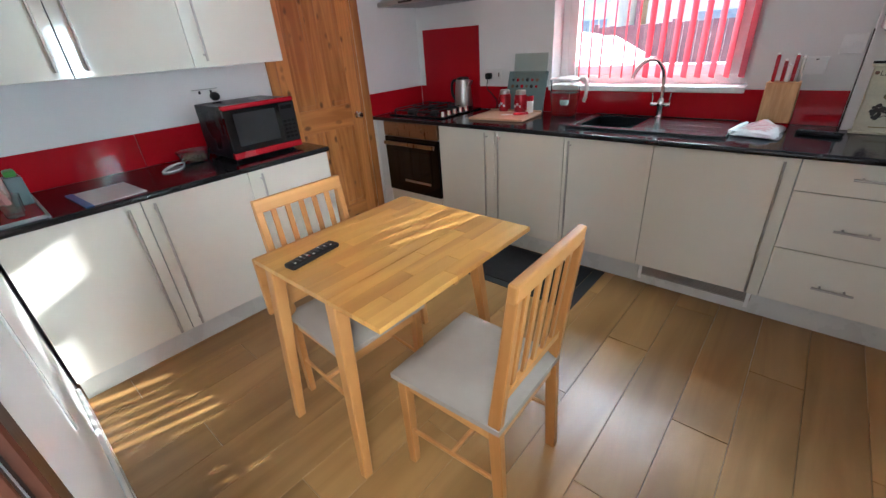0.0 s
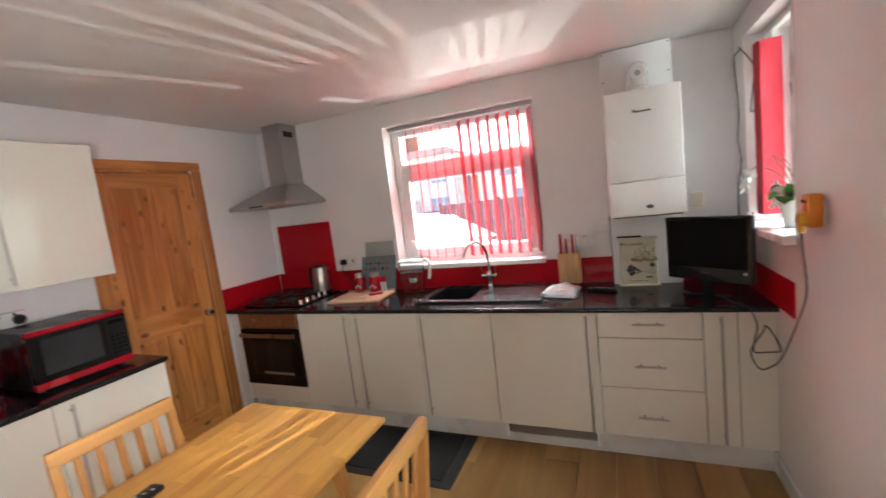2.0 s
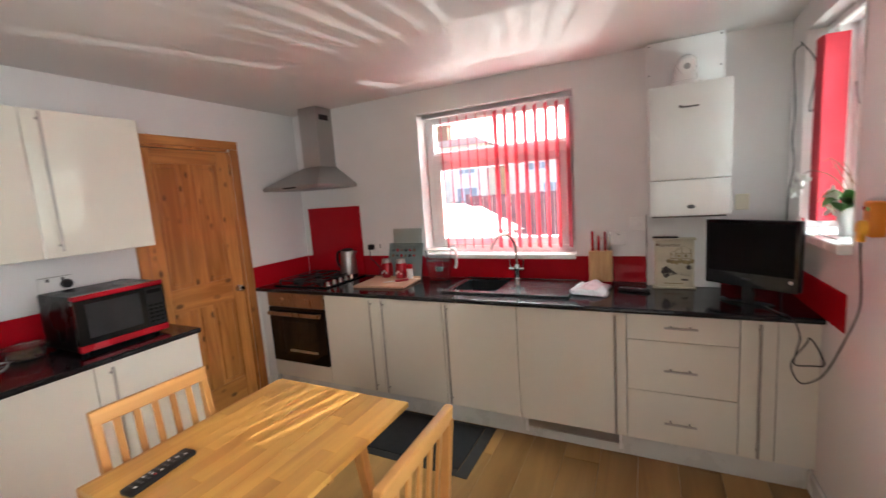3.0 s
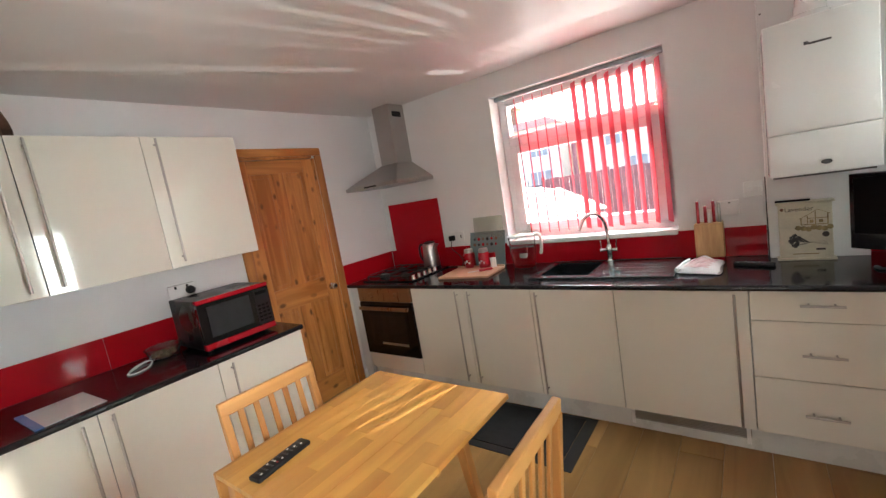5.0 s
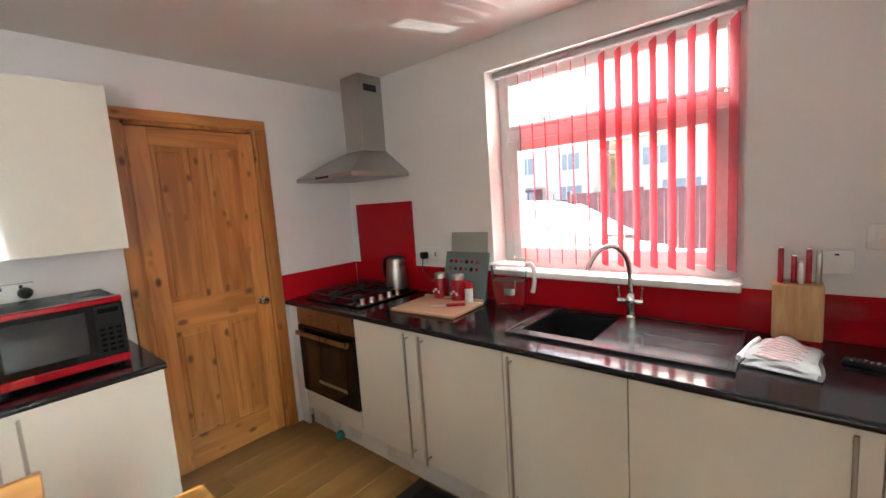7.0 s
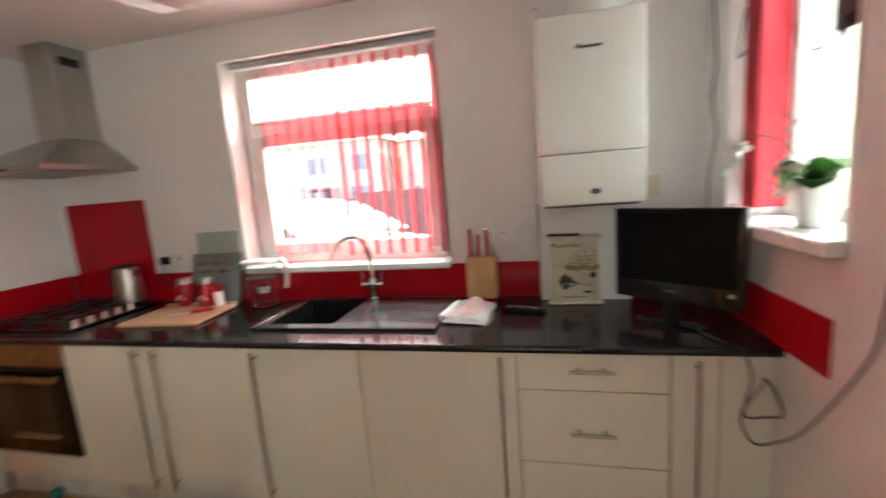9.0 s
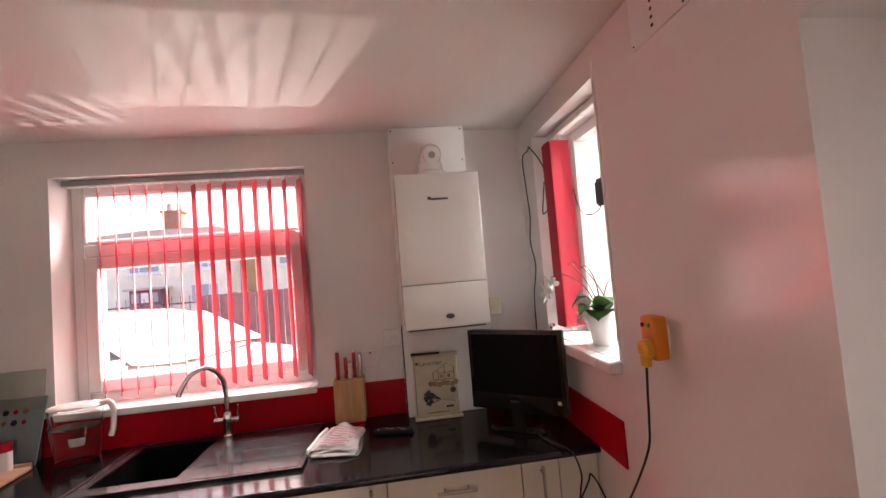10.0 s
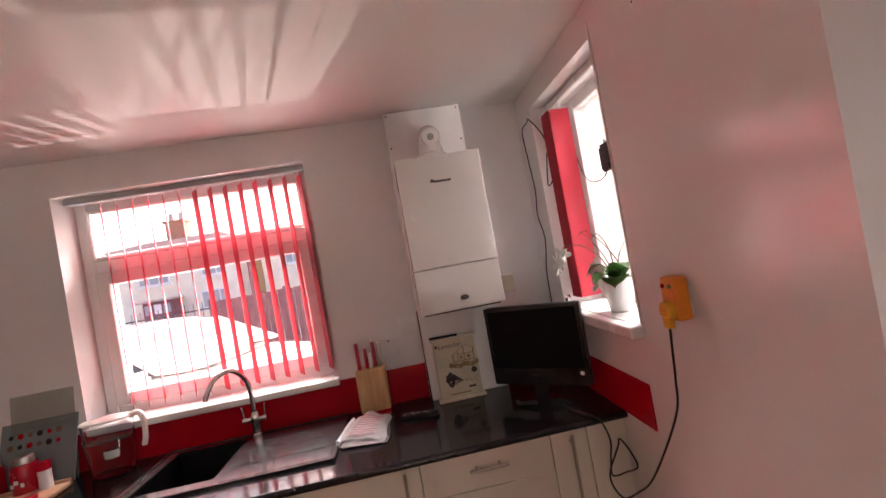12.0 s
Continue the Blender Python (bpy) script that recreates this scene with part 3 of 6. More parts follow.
# ---- side window ----
def window_side():
    y0, y1, z0, z1 = WIN2
    xa, xb = XR + 0.19, XR + 0.26
    w = thing("window_2", "white plastic side window with deep reveal", "window", (xa, y0, z0), kind="structure")
    f = box(xa, xb, y0, y0 + 0.05, z0, z1, 0.004)
    box(xa, xb, y1 - 0.05, y1, z0, z1, 0.004, f)
    box(xa, xb, y0 + 0.05, y1 - 0.05, z0, z0 + 0.05, 0.004, f)
    box(xa, xb, y0 + 0.05, y1 - 0.05, z1 - 0.05, z1, 0.004, f)
    part("window_frame", f, M_UPVC, w)
    g = part("pane", box(xa + 0.03, xa + 0.036, y0 + 0.05, y1 - 0.05, z0 + 0.05, z1 - 0.05), M_GLASS, w, "clear window glass")
    g.visible_shadow = False
    s = box(XR - 0.05, XR - 0.001, y0 - 0.02, y1 + 0.075, z0 - 0.036, z0 + 0.004, 0.007, None, 2)
    box(XR, xa, y0 + 0.001, y1 - 0.001, z0, z0 + 0.004, 0, s)
    part("window_sill", s, M_UPVC, w, "white window board with rounded nose")
    part("corner_bead", box(XR - 0.0035, XR - 0.0005, y0 - 0.014, y0 - 0.002, z0 + 0.006, z1 + 0.05, 0.001), M_TRIM, w, "painted plaster bead")
    b = thing("side_blind", "red vertical blind drawn to one side", "blind", (XR + 0.09, y1 - 0.1, z1))
    part("headrail", box(XR + 0.07, XR + 0.105, y0 + 0.01, y1 - 0.01, z1 - 0.034, z1 - 0.004, 0.004), M_SOCKET, b, "white aluminium headrail")
    for k in range(8):
        yy = y1 - 0.055 - k * 0.012
        sl = part("slat", blind_slat((XR + 0.069, yy), z1 - 0.07, z0 + 0.05, radians(4 + 0.5 * k), 0.084), M_BLIND2, b)
        part("hanger", box(XR + 0.08, XR + 0.09, yy - 0.002, yy + 0.002, z1 - 0.072, z1 - 0.034), M_SOCKET, sl)
        part("weight", box(XR + 0.055, XR + 0.075, yy - 0.002, yy + 0.002, z0 + 0.03, z0 + 0.06, 0.001), M_SOCKET, sl)
    part("face_slat", blind_slat((XR + 0.0685, y1 - 0.166), z1 - 0.07, z0 + 0.05, radians(6), 0.090), M_BLIND2, b)
    part("edge_slat", blind_slat((XR + 0.021, y1 - 0.1165), z1 - 0.07, z0 + 0.05, radians(90), 0.094), M_BLIND2, b)
    ax, ay, az = XR + 0.216, 2.645, 1.855
    a = thing("window_aerial", "flat black indoor aerial stuck on the side window pane", "aerial", (ax, ay, az))
    part("panel", box(ax - 0.006, ax + 0.0035, ay - 0.065, ay + 0.065, az - 0.050, az + 0.050, 0.003, None, 2), M_BLACK, a)
    for za in (az - 0.0605, az + 0.0505):
        part("rim", box(ax - 0.0075, ax + 0.0035, ay - 0.050, ay + 0.050, za, za + 0.010, 0.003, None, 2), M_BLACK, a)
    part("cable_socket", box(ax - 0.014, ax - 0.0065, ay - 0.012, ay + 0.012, az - 0.046, az - 0.022, 0.002), M_BLACK, a)
    run = ((-0.031, 0.225, 0.055), (-0.031, 0.198, -0.018), (-0.031, 0.159, -0.066), (-0.031, 0.100, -0.089), (-0.031, 0.039, -0.091), (-0.022, 0.008, -0.075), (-0.011, 0.0, -0.040))
    part("cable", tube([(ax + u, ay + v, az + w2) for u, v, w2 in run], 0.0022, 6, 6), M_CABLE, a, "thin sagging black cable", True)


window_side()


# ---- back door in its recess ----
def back_door():
    y0, y1, z0, z1 = DOOR2
    xa, xb = XR + 0.245, XR + 0.31
    w = thing("door_2", "white plastic back door with glazed top in a recess", "door", (xa, y0, 0), kind="structure")
    f = box(xa, xb, y0, y0 + 0.06, z0, z1, 0.004)
    box(xa, xb, y1 - 0.06, y1, z0, z1, 0.004, f)
    box(xa, xb, y0 + 0.06, y1 - 0.06, z1 - 0.06, z1, 0.004, f)
    part("door_frame", f, M_UPVC, w)
    a0, a1 = y0 + 0.064, y1 - 0.064
    d = box(xa + 0.01, xb - 0.01, a0, a0 + 0.14, 0.01, z1 - 0.065, 0.004)
    box(xa + 0.01, xb - 0.01, a1 - 0.14, a1, 0.01, z1 - 0.065, 0.004, d)
    box(xa + 0.01, xb - 0.01, a0 + 0.14, a1 - 0.14, z1 - 0.175, z1 - 0.065, 0.004, d)
    box(xa + 0.01, xb - 0.01, a0 + 0.14, a1 - 0.14, 0.80, 0.92, 0.004, d)
    box(xa + 0.01, xb - 0.01, a0 + 0.14, a1 - 0.14, 0.01, 0.13, 0.004, d)
    box(xa + 0.025, xb - 0.025, a0 + 0.14, a1 - 0.14, 0.13, 0.80, 0, d)
    leaf = part("door_leaf", d, M_UPVC, w)
    g = part("pane", box(xa + 0.03, xa + 0.036, a0 + 0.14, a1 - 0.14, 0.92, z1 - 0.175), M_GLASS, leaf, "clear door glass")
    g.visible_shadow = False
    for hz in (0.25, 1.0, 1.72):
        h = box(xa - 0.018, xa - 0.001, y1 - 0.085, y1 - 0.04, hz, hz + 0.105, 0.003)
        rod((xa - 0.014, y1 - 0.062, hz - 0.012), (xa - 0.014, y1 - 0.062, hz + 0.117), 0.009, bm=h)
        part("hinge", h, M_UPVC, w, "white butt hinge")
    hd = box(xa - 0.012, xa + 0.01, a0 + 0.03, a0 + 0.06, 0.92, 1.12, 0.004)
    box(xa - 0.045, xa - 0.030, a0 + 0.035, a0 + 0.15, 1.03, 1.05, 0.005, hd)
    box(xa - 0.032, xa - 0.01, a0 + 0.035, a0 + 0.055, 1.03, 1.05, 0.003, hd)
    part("handle", hd, M_CHROME, leaf, "chrome lever handle")


back_door()


# ---- pine door in the west wall ----
def pine_door():
    y0, y1, z1 = 1.70, 2.40, 1.985
    w = thing("door_1", "varnished knotty pine four panel door, closed", "door", (XL, y0, 0), kind="structure")
    for nm, a in (("architrave", (XL, XL + 0.018, y1 - 0.004, y1 + 0.06, 0, z1 - 0.004)), ("architrave", (XL, XL + 0.018, y0 - 0.06, y0 + 0.004, 0, z1 - 0.004))):
        part(nm, box(*a, 0.004), M_PINE, w)
    part("architrave", box(XL, XL + 0.018, y0 - 0.06, y1 + 0.06, z1 - 0.002, z1 + 0.058, 0.004), M_PINE_H, w)
    j = box(XL - 0.12, XL - 0.001, y1 - 0.02, y1, 0, z1 - 0.02, 0.002)
    box(XL - 0.12, XL - 0.001, y0, y0 + 0.02, 0, z1 - 0.02, 0.002, j)
    box(XL - 0.12, XL - 0.001, y0 + 0.02, y1 - 0.02, z1 - 0.02, z1, 0.002, j)
    part("door_lining", j, M_PINE, w)
    a0, a1, c0, c1 = y0 + 0.023, y1 - 0.023, 0.008, z1 - 0.024
    xd0, xd1 = XL - 0.05, XL - 0.012
    mid = (a0 + a1) / 2
    st = 0.095
    for b0, b1 in ((a0, a0 + st), (a1 - st, a1)):
        part("stile", box(xd0, xd1, b0, b1, c0, c1, 0.002), M_PINE, w)
    for r0, r1 in ((c0, c0 + 0.19), (0.83, 1.0), (c1 - 0.10, c1)):
        part("rail", box(xd0, xd1 - 0.0006, a0 + st, a1 - st, r0, r1, 0.002), M_PINE_H, w)
    for r0, r1 in ((c0 + 0.19, 0.83), (1.0, c1 - 0.10)):
        part("muntin", box(xd0, xd1 - 0.0006, mid - 0.045, mid + 0.045, r0, r1, 0.002), M_PINE, w)
        for b0, b1 in ((a0 + st, mid - 0.045), (mid + 0.045, a1 - st)):
            p = box(xd0 + 0.012, xd1 - 0.009, b0, b1, r0, r1)
            box(xd1 - 0.018, xd1 - 0.003, b0 + 0.028, b1 - 0.028, r0 + 0.028, r1 - 0.028, 0.005, p)
            part("panel", p, M_PINE, w)
    k = thing_part_knob((xd1, a1 - 0.055, 0.905))
    part("door_knob", k, M_CHROME, w, "small chrome door knob", True)


def thing_part_knob(at):
    b = lathe([(0.0, 0.0), (0.026, 0.0), (0.026, 0.006), (0.010, 0.010), (0.010, 0.028), (0.024, 0.036), (0.027, 0.048), (0.020, 0.058), (0.0, 0.060)], seg=20)
    return turned(b, Matrix.Translation(at) @ Euler((0, radians(90), 0)).to_matrix().to_4x4())


pine_door()


# ---- kitchen units ----
def bar_handle(a, b, out, r=0.006):
    """A straight bar handle from a to b on two short posts; out points into the room."""
    a, b, out = Vector(a), Vector(b), Vector(out)
    d = (b - a).normalized()
    h = rod(a + out, b + out, r, seg=10)
    for p in (a + d * 0.03, b - d * 0.03):
        rod(p, p + out, r * 0.8, seg=8, bm=h)
    return h


def unit(name, label, run, front, depth, z0, z1, side, fronts, handles, group, carcass=True):
    """A cabinet unit. side 'n': front faces -y at y=front; 'w': front faces +x at x=front. run: its two ends; fronts: (z0, z1) of each door or drawer."""
    a0, a1 = run
    n = side == "n"
    u = thing(name, label, "cabinet", (a0, front, z0) if n else (front, a0, z0), group)
    t = 0.02
    if n:
        part("body", box(a0 + 0.001, a1 - 0.001, front + t + 0.002, front + depth, z0, z1, 0.001), M_CARCASS, u)
    else:
        part("body", box(front - depth, front - t - 0.002, a0 + 0.001, a1 - 0.001, z0, z1, 0.001), M_CARCASS, u)
    g = 0.0018
    for i, (f0, f1) in enumerate(fronts):
        nm = "door" if len(fronts) == 1 else "drawer_front"
        bm_ = box(a0 + g, a1 - g, front, front + t, f0 + g, f1 - g, 0.002, None, 2) if n else box(front - t, front, a0 + g, a1 - g, f0 + g, f1 - g, 0.002, None, 2)
        d = part(nm, bm_, M_GLOSS, u)
        hp = handles[i]
        if hp:
            (p, q) = hp
            if n:
                part("handle", bar_handle((p[0], front, p[1]), (q[0], front, q[1]), (0, -0.032, 0)), M_HANDLE, d, "satin nickel bar handle", True)
            else:
                part("handle", bar_handle((front, p[0], p[1]), (front, q[0], q[1]), (0.032, 0, 0)), M_HANDLE, d, "satin nickel bar handle", True)
    return u


FN = 2.50
Z0, Z1 = 0.128, 0.838
B_LABEL = "base cabinet with glossy cream white door under the worktop"
vert = lambda a, lo=0.155, hi=0.822: ((a, lo), (a, hi))
unit("base_cabinet", B_LABEL, (-1.852, -1.354), FN, 0.57, Z0, Z1, "n", [(Z0, Z1)], [vert(-1.412)], "base cabinets by the window")
unit("base_cabinet", B_LABEL, (-1.354, -0.855), FN, 0.57, Z0, Z1, "n", [(Z0, Z1)], [vert(-1.308)], "base cabinets by the window")
unit("base_cabinet", B_LABEL, (-0.855, -0.357), FN, 0.57, Z0, 0.66, "n", [(Z0, Z1)], [vert(-0.812)], "base cabinets by the window")
unit("base_cabinet", "wide integrated appliance door in glossy cream white", (-0.357, 0.243), FN, 0.57, Z0, 0.66, "n", [(Z0, Z1)], [vert(0.188)], "base cabinets by the window")
unit("drawer_unit", "three drawer base cabinet in glossy cream white", (0.243, 0.741), FN, 0.57, Z0, Z1, "n", [(Z0, 0.412), (0.412, 0.692), (0.692, Z1)],
     [((0.42, 0.258), (0.565, 0.258)), ((0.42, 0.545), (0.565, 0.545)), ((0.42, 0.775), (0.565, 0.775))], "base cabinets by the window")
unit("base_cabinet", "narrow base cabinet with glossy cream white door", (0.741, 0.886), FN, 0.57, Z0, Z1, "n", [(Z0, Z1)], [vert(0.815)], "base cabinets by the window")
solid("filler_panel", box(0.888, XR - 0.001, FN + 0.002, FN + 0.02, Z0, Z1, 0.001), M_GLOSS, "narrow glossy cream white filler panel beside wall", "panel")
solid("end_panel", box(XL + 0.003, -2.452, FN - 0.004, FN + 0.016, 0.0, Z1, 0.001), M_CARCASS, "narrow white end panel beside the oven", "panel")


def oven():
    x0, x1 = -2.45, -1.855
    u = thing("built_in_oven", "built-in single oven with bronze steel fascia, black glass", "oven", (x0, FN, Z0))
    part("housing", box(x0, x1, FN + 0.022, FN + 0.56, Z0, Z1, 0.001), M_CARCASS, u, "white melamine housing")
    part("filler", box(x0 + 0.001, x1 - 0.001, FN, FN + 0.02, Z0, 0.256, 0.001), M_GLOSS, u, "glossy cream white filler strip")
    part("control_panel", box(x0 + 0.003, x1 - 0.003, FN - 0.012, FN + 0.02, 0.722, 0.834, 0.003), M_BRONZE, u, "brown steel control panel")
    for kx in (-2.285, -2.018):
        b = lathe([(0, 0), (0.021, 0), (0.021, 0.004), (0.017, 0.006), (0.015, 0.022), (0, 0.023)], seg=18)
        part("knob", turned(b, Matrix.Translation((kx, FN - 0.012, 0.782)) @ Euler((radians(90), 0, 0)).to_matrix().to_4x4()), M_BRONZE, u, "", True)
    d = part("oven_door", box(x0 + 0.003, x1 - 0.003, FN - 0.014, FN + 0.02, 0.260, 0.716, 0.004), M_OVENGLASS, u, "black glass oven door")
    part("door_window", box(x0 + 0.09, x1 - 0.09, FN - 0.0155, FN - 0.0135, 0.335, 0.61, 0.0005), M_BGLOSS, d, "dark see-through oven window")
    part("rack", box(x0 + 0.2, x1 - 0.1, FN - 0.0165, FN - 0.015, 0.352, 0.372, 0.0004), M_HANDLE, d, "pale baking tray behind the glass")
    h = box(x0 + 0.02, x1 - 0.02, FN - 0.050, FN - 0.034, 0.655, 0.685, 0.005)
    for hx in (x0 + 0.05, x1 - 0.05):
        box(hx - 0.012, hx + 0.012, FN - 0.036, FN - 0.012, 0.660, 0.680, 0.002, h)
    part("door_handle", h, M_BRONZE, d, "brown steel bar handle")


oven()


def plinths():
    p = thing("plinth", "off-white kickboard with steel ventilation grille under units", "plinth", (-0.7, FN + 0.035, 0))
    b = box(XL + 0.105, -0.34, FN + 0.032, FN + 0.048, 0.002, Z0 - 0.002, 0.001)
    box(0.218, XR - 0.018, FN + 0.032, FN + 0.048, 0.002, Z0 - 0.002, 0.001, b)
    box(-0.34, 0.218, FN + 0.032, FN + 0.048, 0.002, 0.058, 0.001, b)
    part("board", b, M_PLINTH, p)
    g = part("vent_grille", box(-0.338, 0.216, FN + 0.040, FN + 0.048, 0.060, 0.120, 0.001), M_HANDLE, p, "steel ventilation grille")
    for k in range(7):
        part("louvre", box(-0.33, 0.208, FN + 0.033, FN + 0.0395, 0.064 + k * 0.008, 0.068 + k * 0.008), M_HANDLE, g)
    for ex in (-0.336, 0.198):
        part("bracket", box(ex, ex + 0.018, FN + 0.026, FN + 0.032, 0.03, 0.12, 0.001), M_SOCKET, p)
    solid("side_plinth", box(XL + 0.02, -2.02, 0.10, 1.598, 0.002, Z0 - 0.002, 0.001), M_PLINTH, "off-white kickboard under the side units", "plinth")


plinths()

W_LABEL = "wall cabinet with glossy cream white door, hung on the wall"
FW = -1.967
L_LABEL = "base cabinet with glossy cream white door beside the wall"
unit("base_cabinet", L_LABEL, (0.094, 0.592), FW, 0.575, Z0, Z1, "w", [(Z0, Z1)], [vert(0.535)], "base cabinets along the side wall")
unit("base_cabinet", L_LABEL, (0.592, 1.094), FW, 0.575, Z0, Z1, "w", [(Z0, Z1)], [vert(0.637)], "base cabinets along the side wall")
unit("base_cabinet", L_LABEL, (1.094, 1.597), FW, 0.575, Z0, Z1, "w", [(Z0, Z1)], [vert(1.155)], "base cabinets along the side wall")
FU = -2.245
unit("wall_cabinet", W_LABEL, (0.104, 0.602), FU, 0.30, 1.347, 2.062, "w", [(1.347, 2.062)], [vert(0.546, 1.378, 2.045)], "wall cabinets")
unit("wall_cabinet", W_LABEL, (0.602, 1.103), FU, 0.30, 1.347, 2.062, "w", [(1.347, 2.062)], [vert(0.658, 1.378, 2.045)], "wall cabinets")
unit("wall_cabinet", W_LABEL, (1.103, 1.603), FU, 0.30, 1.347, 2.062, "w", [(1.347, 2.062)], [vert(1.163, 1.378, 2.045)], "wall cabinets")


# ---- worktops ----
SINK = (-0.900, -0.068, 2.595, 3.06)
BOWL = (-0.846, -0.535, 2.660, 3.02)


def worktops():
    b = slab_flat((XL + 0.001, XR - 0.001, FN - 0.028, YB - 0.001), (SINK[0] + 0.01, SINK[1] - 0.01, SINK[2] + 0.01, SINK[3] - 0.01), WT - 0.028, WT)
    w = thing("worktop", "black speckled laminate worktop with rounded front edge", "worktop", (0, FN, WT))
    part("board", b, M_TOP, w)
    part("front_edge", nose((XL + 0.001, FN - 0.028, WT - 0.014), (XR - 0.001, FN - 0.028, WT - 0.014), (0, -1, 0)), M_TOP, w, "", True)
    s = thing("side_worktop", "black speckled laminate worktop along the side wall", "worktop", (FW, 0.8, WT))
    part("board", box(XL + 0.001, FW + 0.012, 0.092, 1.602, WT - 0.028, WT), M_TOP, s)
    part("front_edge", nose((FW + 0.012, 0.092, WT - 0.014), (FW + 0.012, 1.602, WT - 0.014), (1, 0, 0)), M_TOP, s, "", True)


def slab_flat(outer, hole, z0, z1):
    x0, x1, y0, y1 = outer
    a0, a1, c0, c1 = hole
    b = box(x0, a0, y0, y1, z0, z1)
    box(a1, x1, y0, y1, z0, z1, 0, b)
    box(a0, a1, y0, c0, z0, z1, 0, b)
    box(a0, a1, c1, y1, z0, z1, 0, b)
    bmesh.ops.remove_doubles(b, verts=b.verts[:], dist=0.0001)
    return b


def nose(p, q, out):
    """The half-round front of a worktop, 28 mm high."""
    p, q, out = Vector(p), Vector(q), Vector(out)
    b = bmesh.new()
    ends = []
    for e in (p, q):
        ends.append([b.verts.new(e + out * (0.012 * math.cos(a)) + Vector((0, 0, 0.014 * math.sin(a)))) for a in [radians(90 - 22.5 * k) for k in range(9)]])
    for k in range(8):
        b.faces.new((ends[0][k], ends[0][k + 1], ends[1][k + 1], ends[1][k]))
    for e in ends:
        b.faces.new(e)
    b.faces.new((ends[0][0], ends[1][0], ends[1][-1], ends[0][-1]))
    return b


worktops()

# ---- red splashbacks ----
UP = 1.040
R_LABEL = "glossy red acrylic upstand behind the worktop"
for nm, a in (("splashback", (-2.481, -1.889, YB - 0.008, YB - 0.0005, WT + 0.001, 1.478)), ("upstand", (-1.888, 0.338, YB - 0.007, YB - 0.0005, WT + 0.001, UP)),
              ("upstand", (XL + 0.009, -2.482, YB - 0.007, YB - 0.0005, WT + 0.001, UP)), ("upstand", (0.74, XR - 0.009, YB - 0.007, YB - 0.0005, WT + 0.001, UP))):
    solid(nm, box(*a, 0.001), M_RED, "tall glossy red acrylic splashback behind the hob" if nm == "splashback" else R_LABEL, "splashback")
for a in ((XL + 0.0005, XL + 0.008, 2.465, YB - 0.008, WT + 0.001, UP), (XL + 0.0005, XL + 0.008, 0.094, 0.796, WT + 0.001, UP + 0.01), (XL + 0.0005, XL + 0.008, 0.798, 1.600, WT + 0.001, UP + 0.01),
          (XR - 0.008, XR - 0.0005, 2.274, YB - 0.008, WT + 0.001, 1.024)):
    solid("upstand", box(*a, 0.001), M_RED, R_LABEL, "splashback")


# ---- table and chairs ----
def drop_leaf_table():
    zt, y0, y1 = 0.745, 0.69, 1.447
    t = thing("drop_leaf_table", "light rubberwood drop leaf table, one leaf raised", "table", (-0.92, 1.07, 0))
    for nm, x0, x1 in (("tabletop", -1.148, -0.708), ("raised_leaf", -0.706, -0.477)):
        n = round((x1 - x0) / 0.055)
        holder = None
        for k in range(n):
            a, c = x0 + (x1 - x0) * k / n, x0 + (x1 - x0) * (k + 1) / n
            cuts = [y0] + sorted(random.uniform(y0 + 0.1, y1 - 0.1) for _ in range(2)) + [y1]
            if cuts[2] - cuts[1] < 0.08:
                cuts[2] = cuts[1] + 0.12
            for s0, s1 in zip(cuts, cuts[1:]):
                bm_ = box(a, c, s0, s1, zt - 0.018, zt, 0.0006)
                if holder is None:
                    holder = part(nm, bm_, M_RUBBER, t)
                else:
                    part("stave", bm_, M_RUBBER, holder)
    part("hanging_leaf", box(-1.170, -1.152, y0, y1, zt - 0.245, zt - 0.004, 0.003), M_RAILW, t)
    ap = box(-1.10, -1.08, y0 + 0.06, y1 - 0.06, zt - 0.085, zt - 0.019, 0.001)
    box(-0.765, -0.745, y0 + 0.06, y1 - 0.06, zt - 0.085, zt - 0.019, 0.001, ap)
    box(-1.08, -0.765, y0 + 0.05, y0 + 0.07, zt - 0.085, zt - 0.019, 0.001, ap)
    box(-1.08, -0.765, y1 - 0.07, y1 - 0.05, zt - 0.085, zt - 0.019, 0.001, ap)
    part("apron", ap, M_RAILW, t)
    for lx, ly, dx, dy in ((-1.10, y0 + 0.045, -0.022, -0.06), (-0.735, y0 + 0.045, 0.055, -0.06), (-1.10, y1 - 0.045, -0.022, 0.06), (-0.735, y1 - 0.045, 0.055, 0.06)):
        part("leg", bar((lx + dx, ly + dy, 0.0), (lx, ly, zt - 0.019), 0.034, 0.034, 0.052, 0.052, 0.004), M_LEG, t)
    part("leaf_support", box(-0.745, -0.50, 1.02, 1.045, zt - 0.05, zt - 0.019, 0.002), M_RAILW, t)


drop_leaf_table()


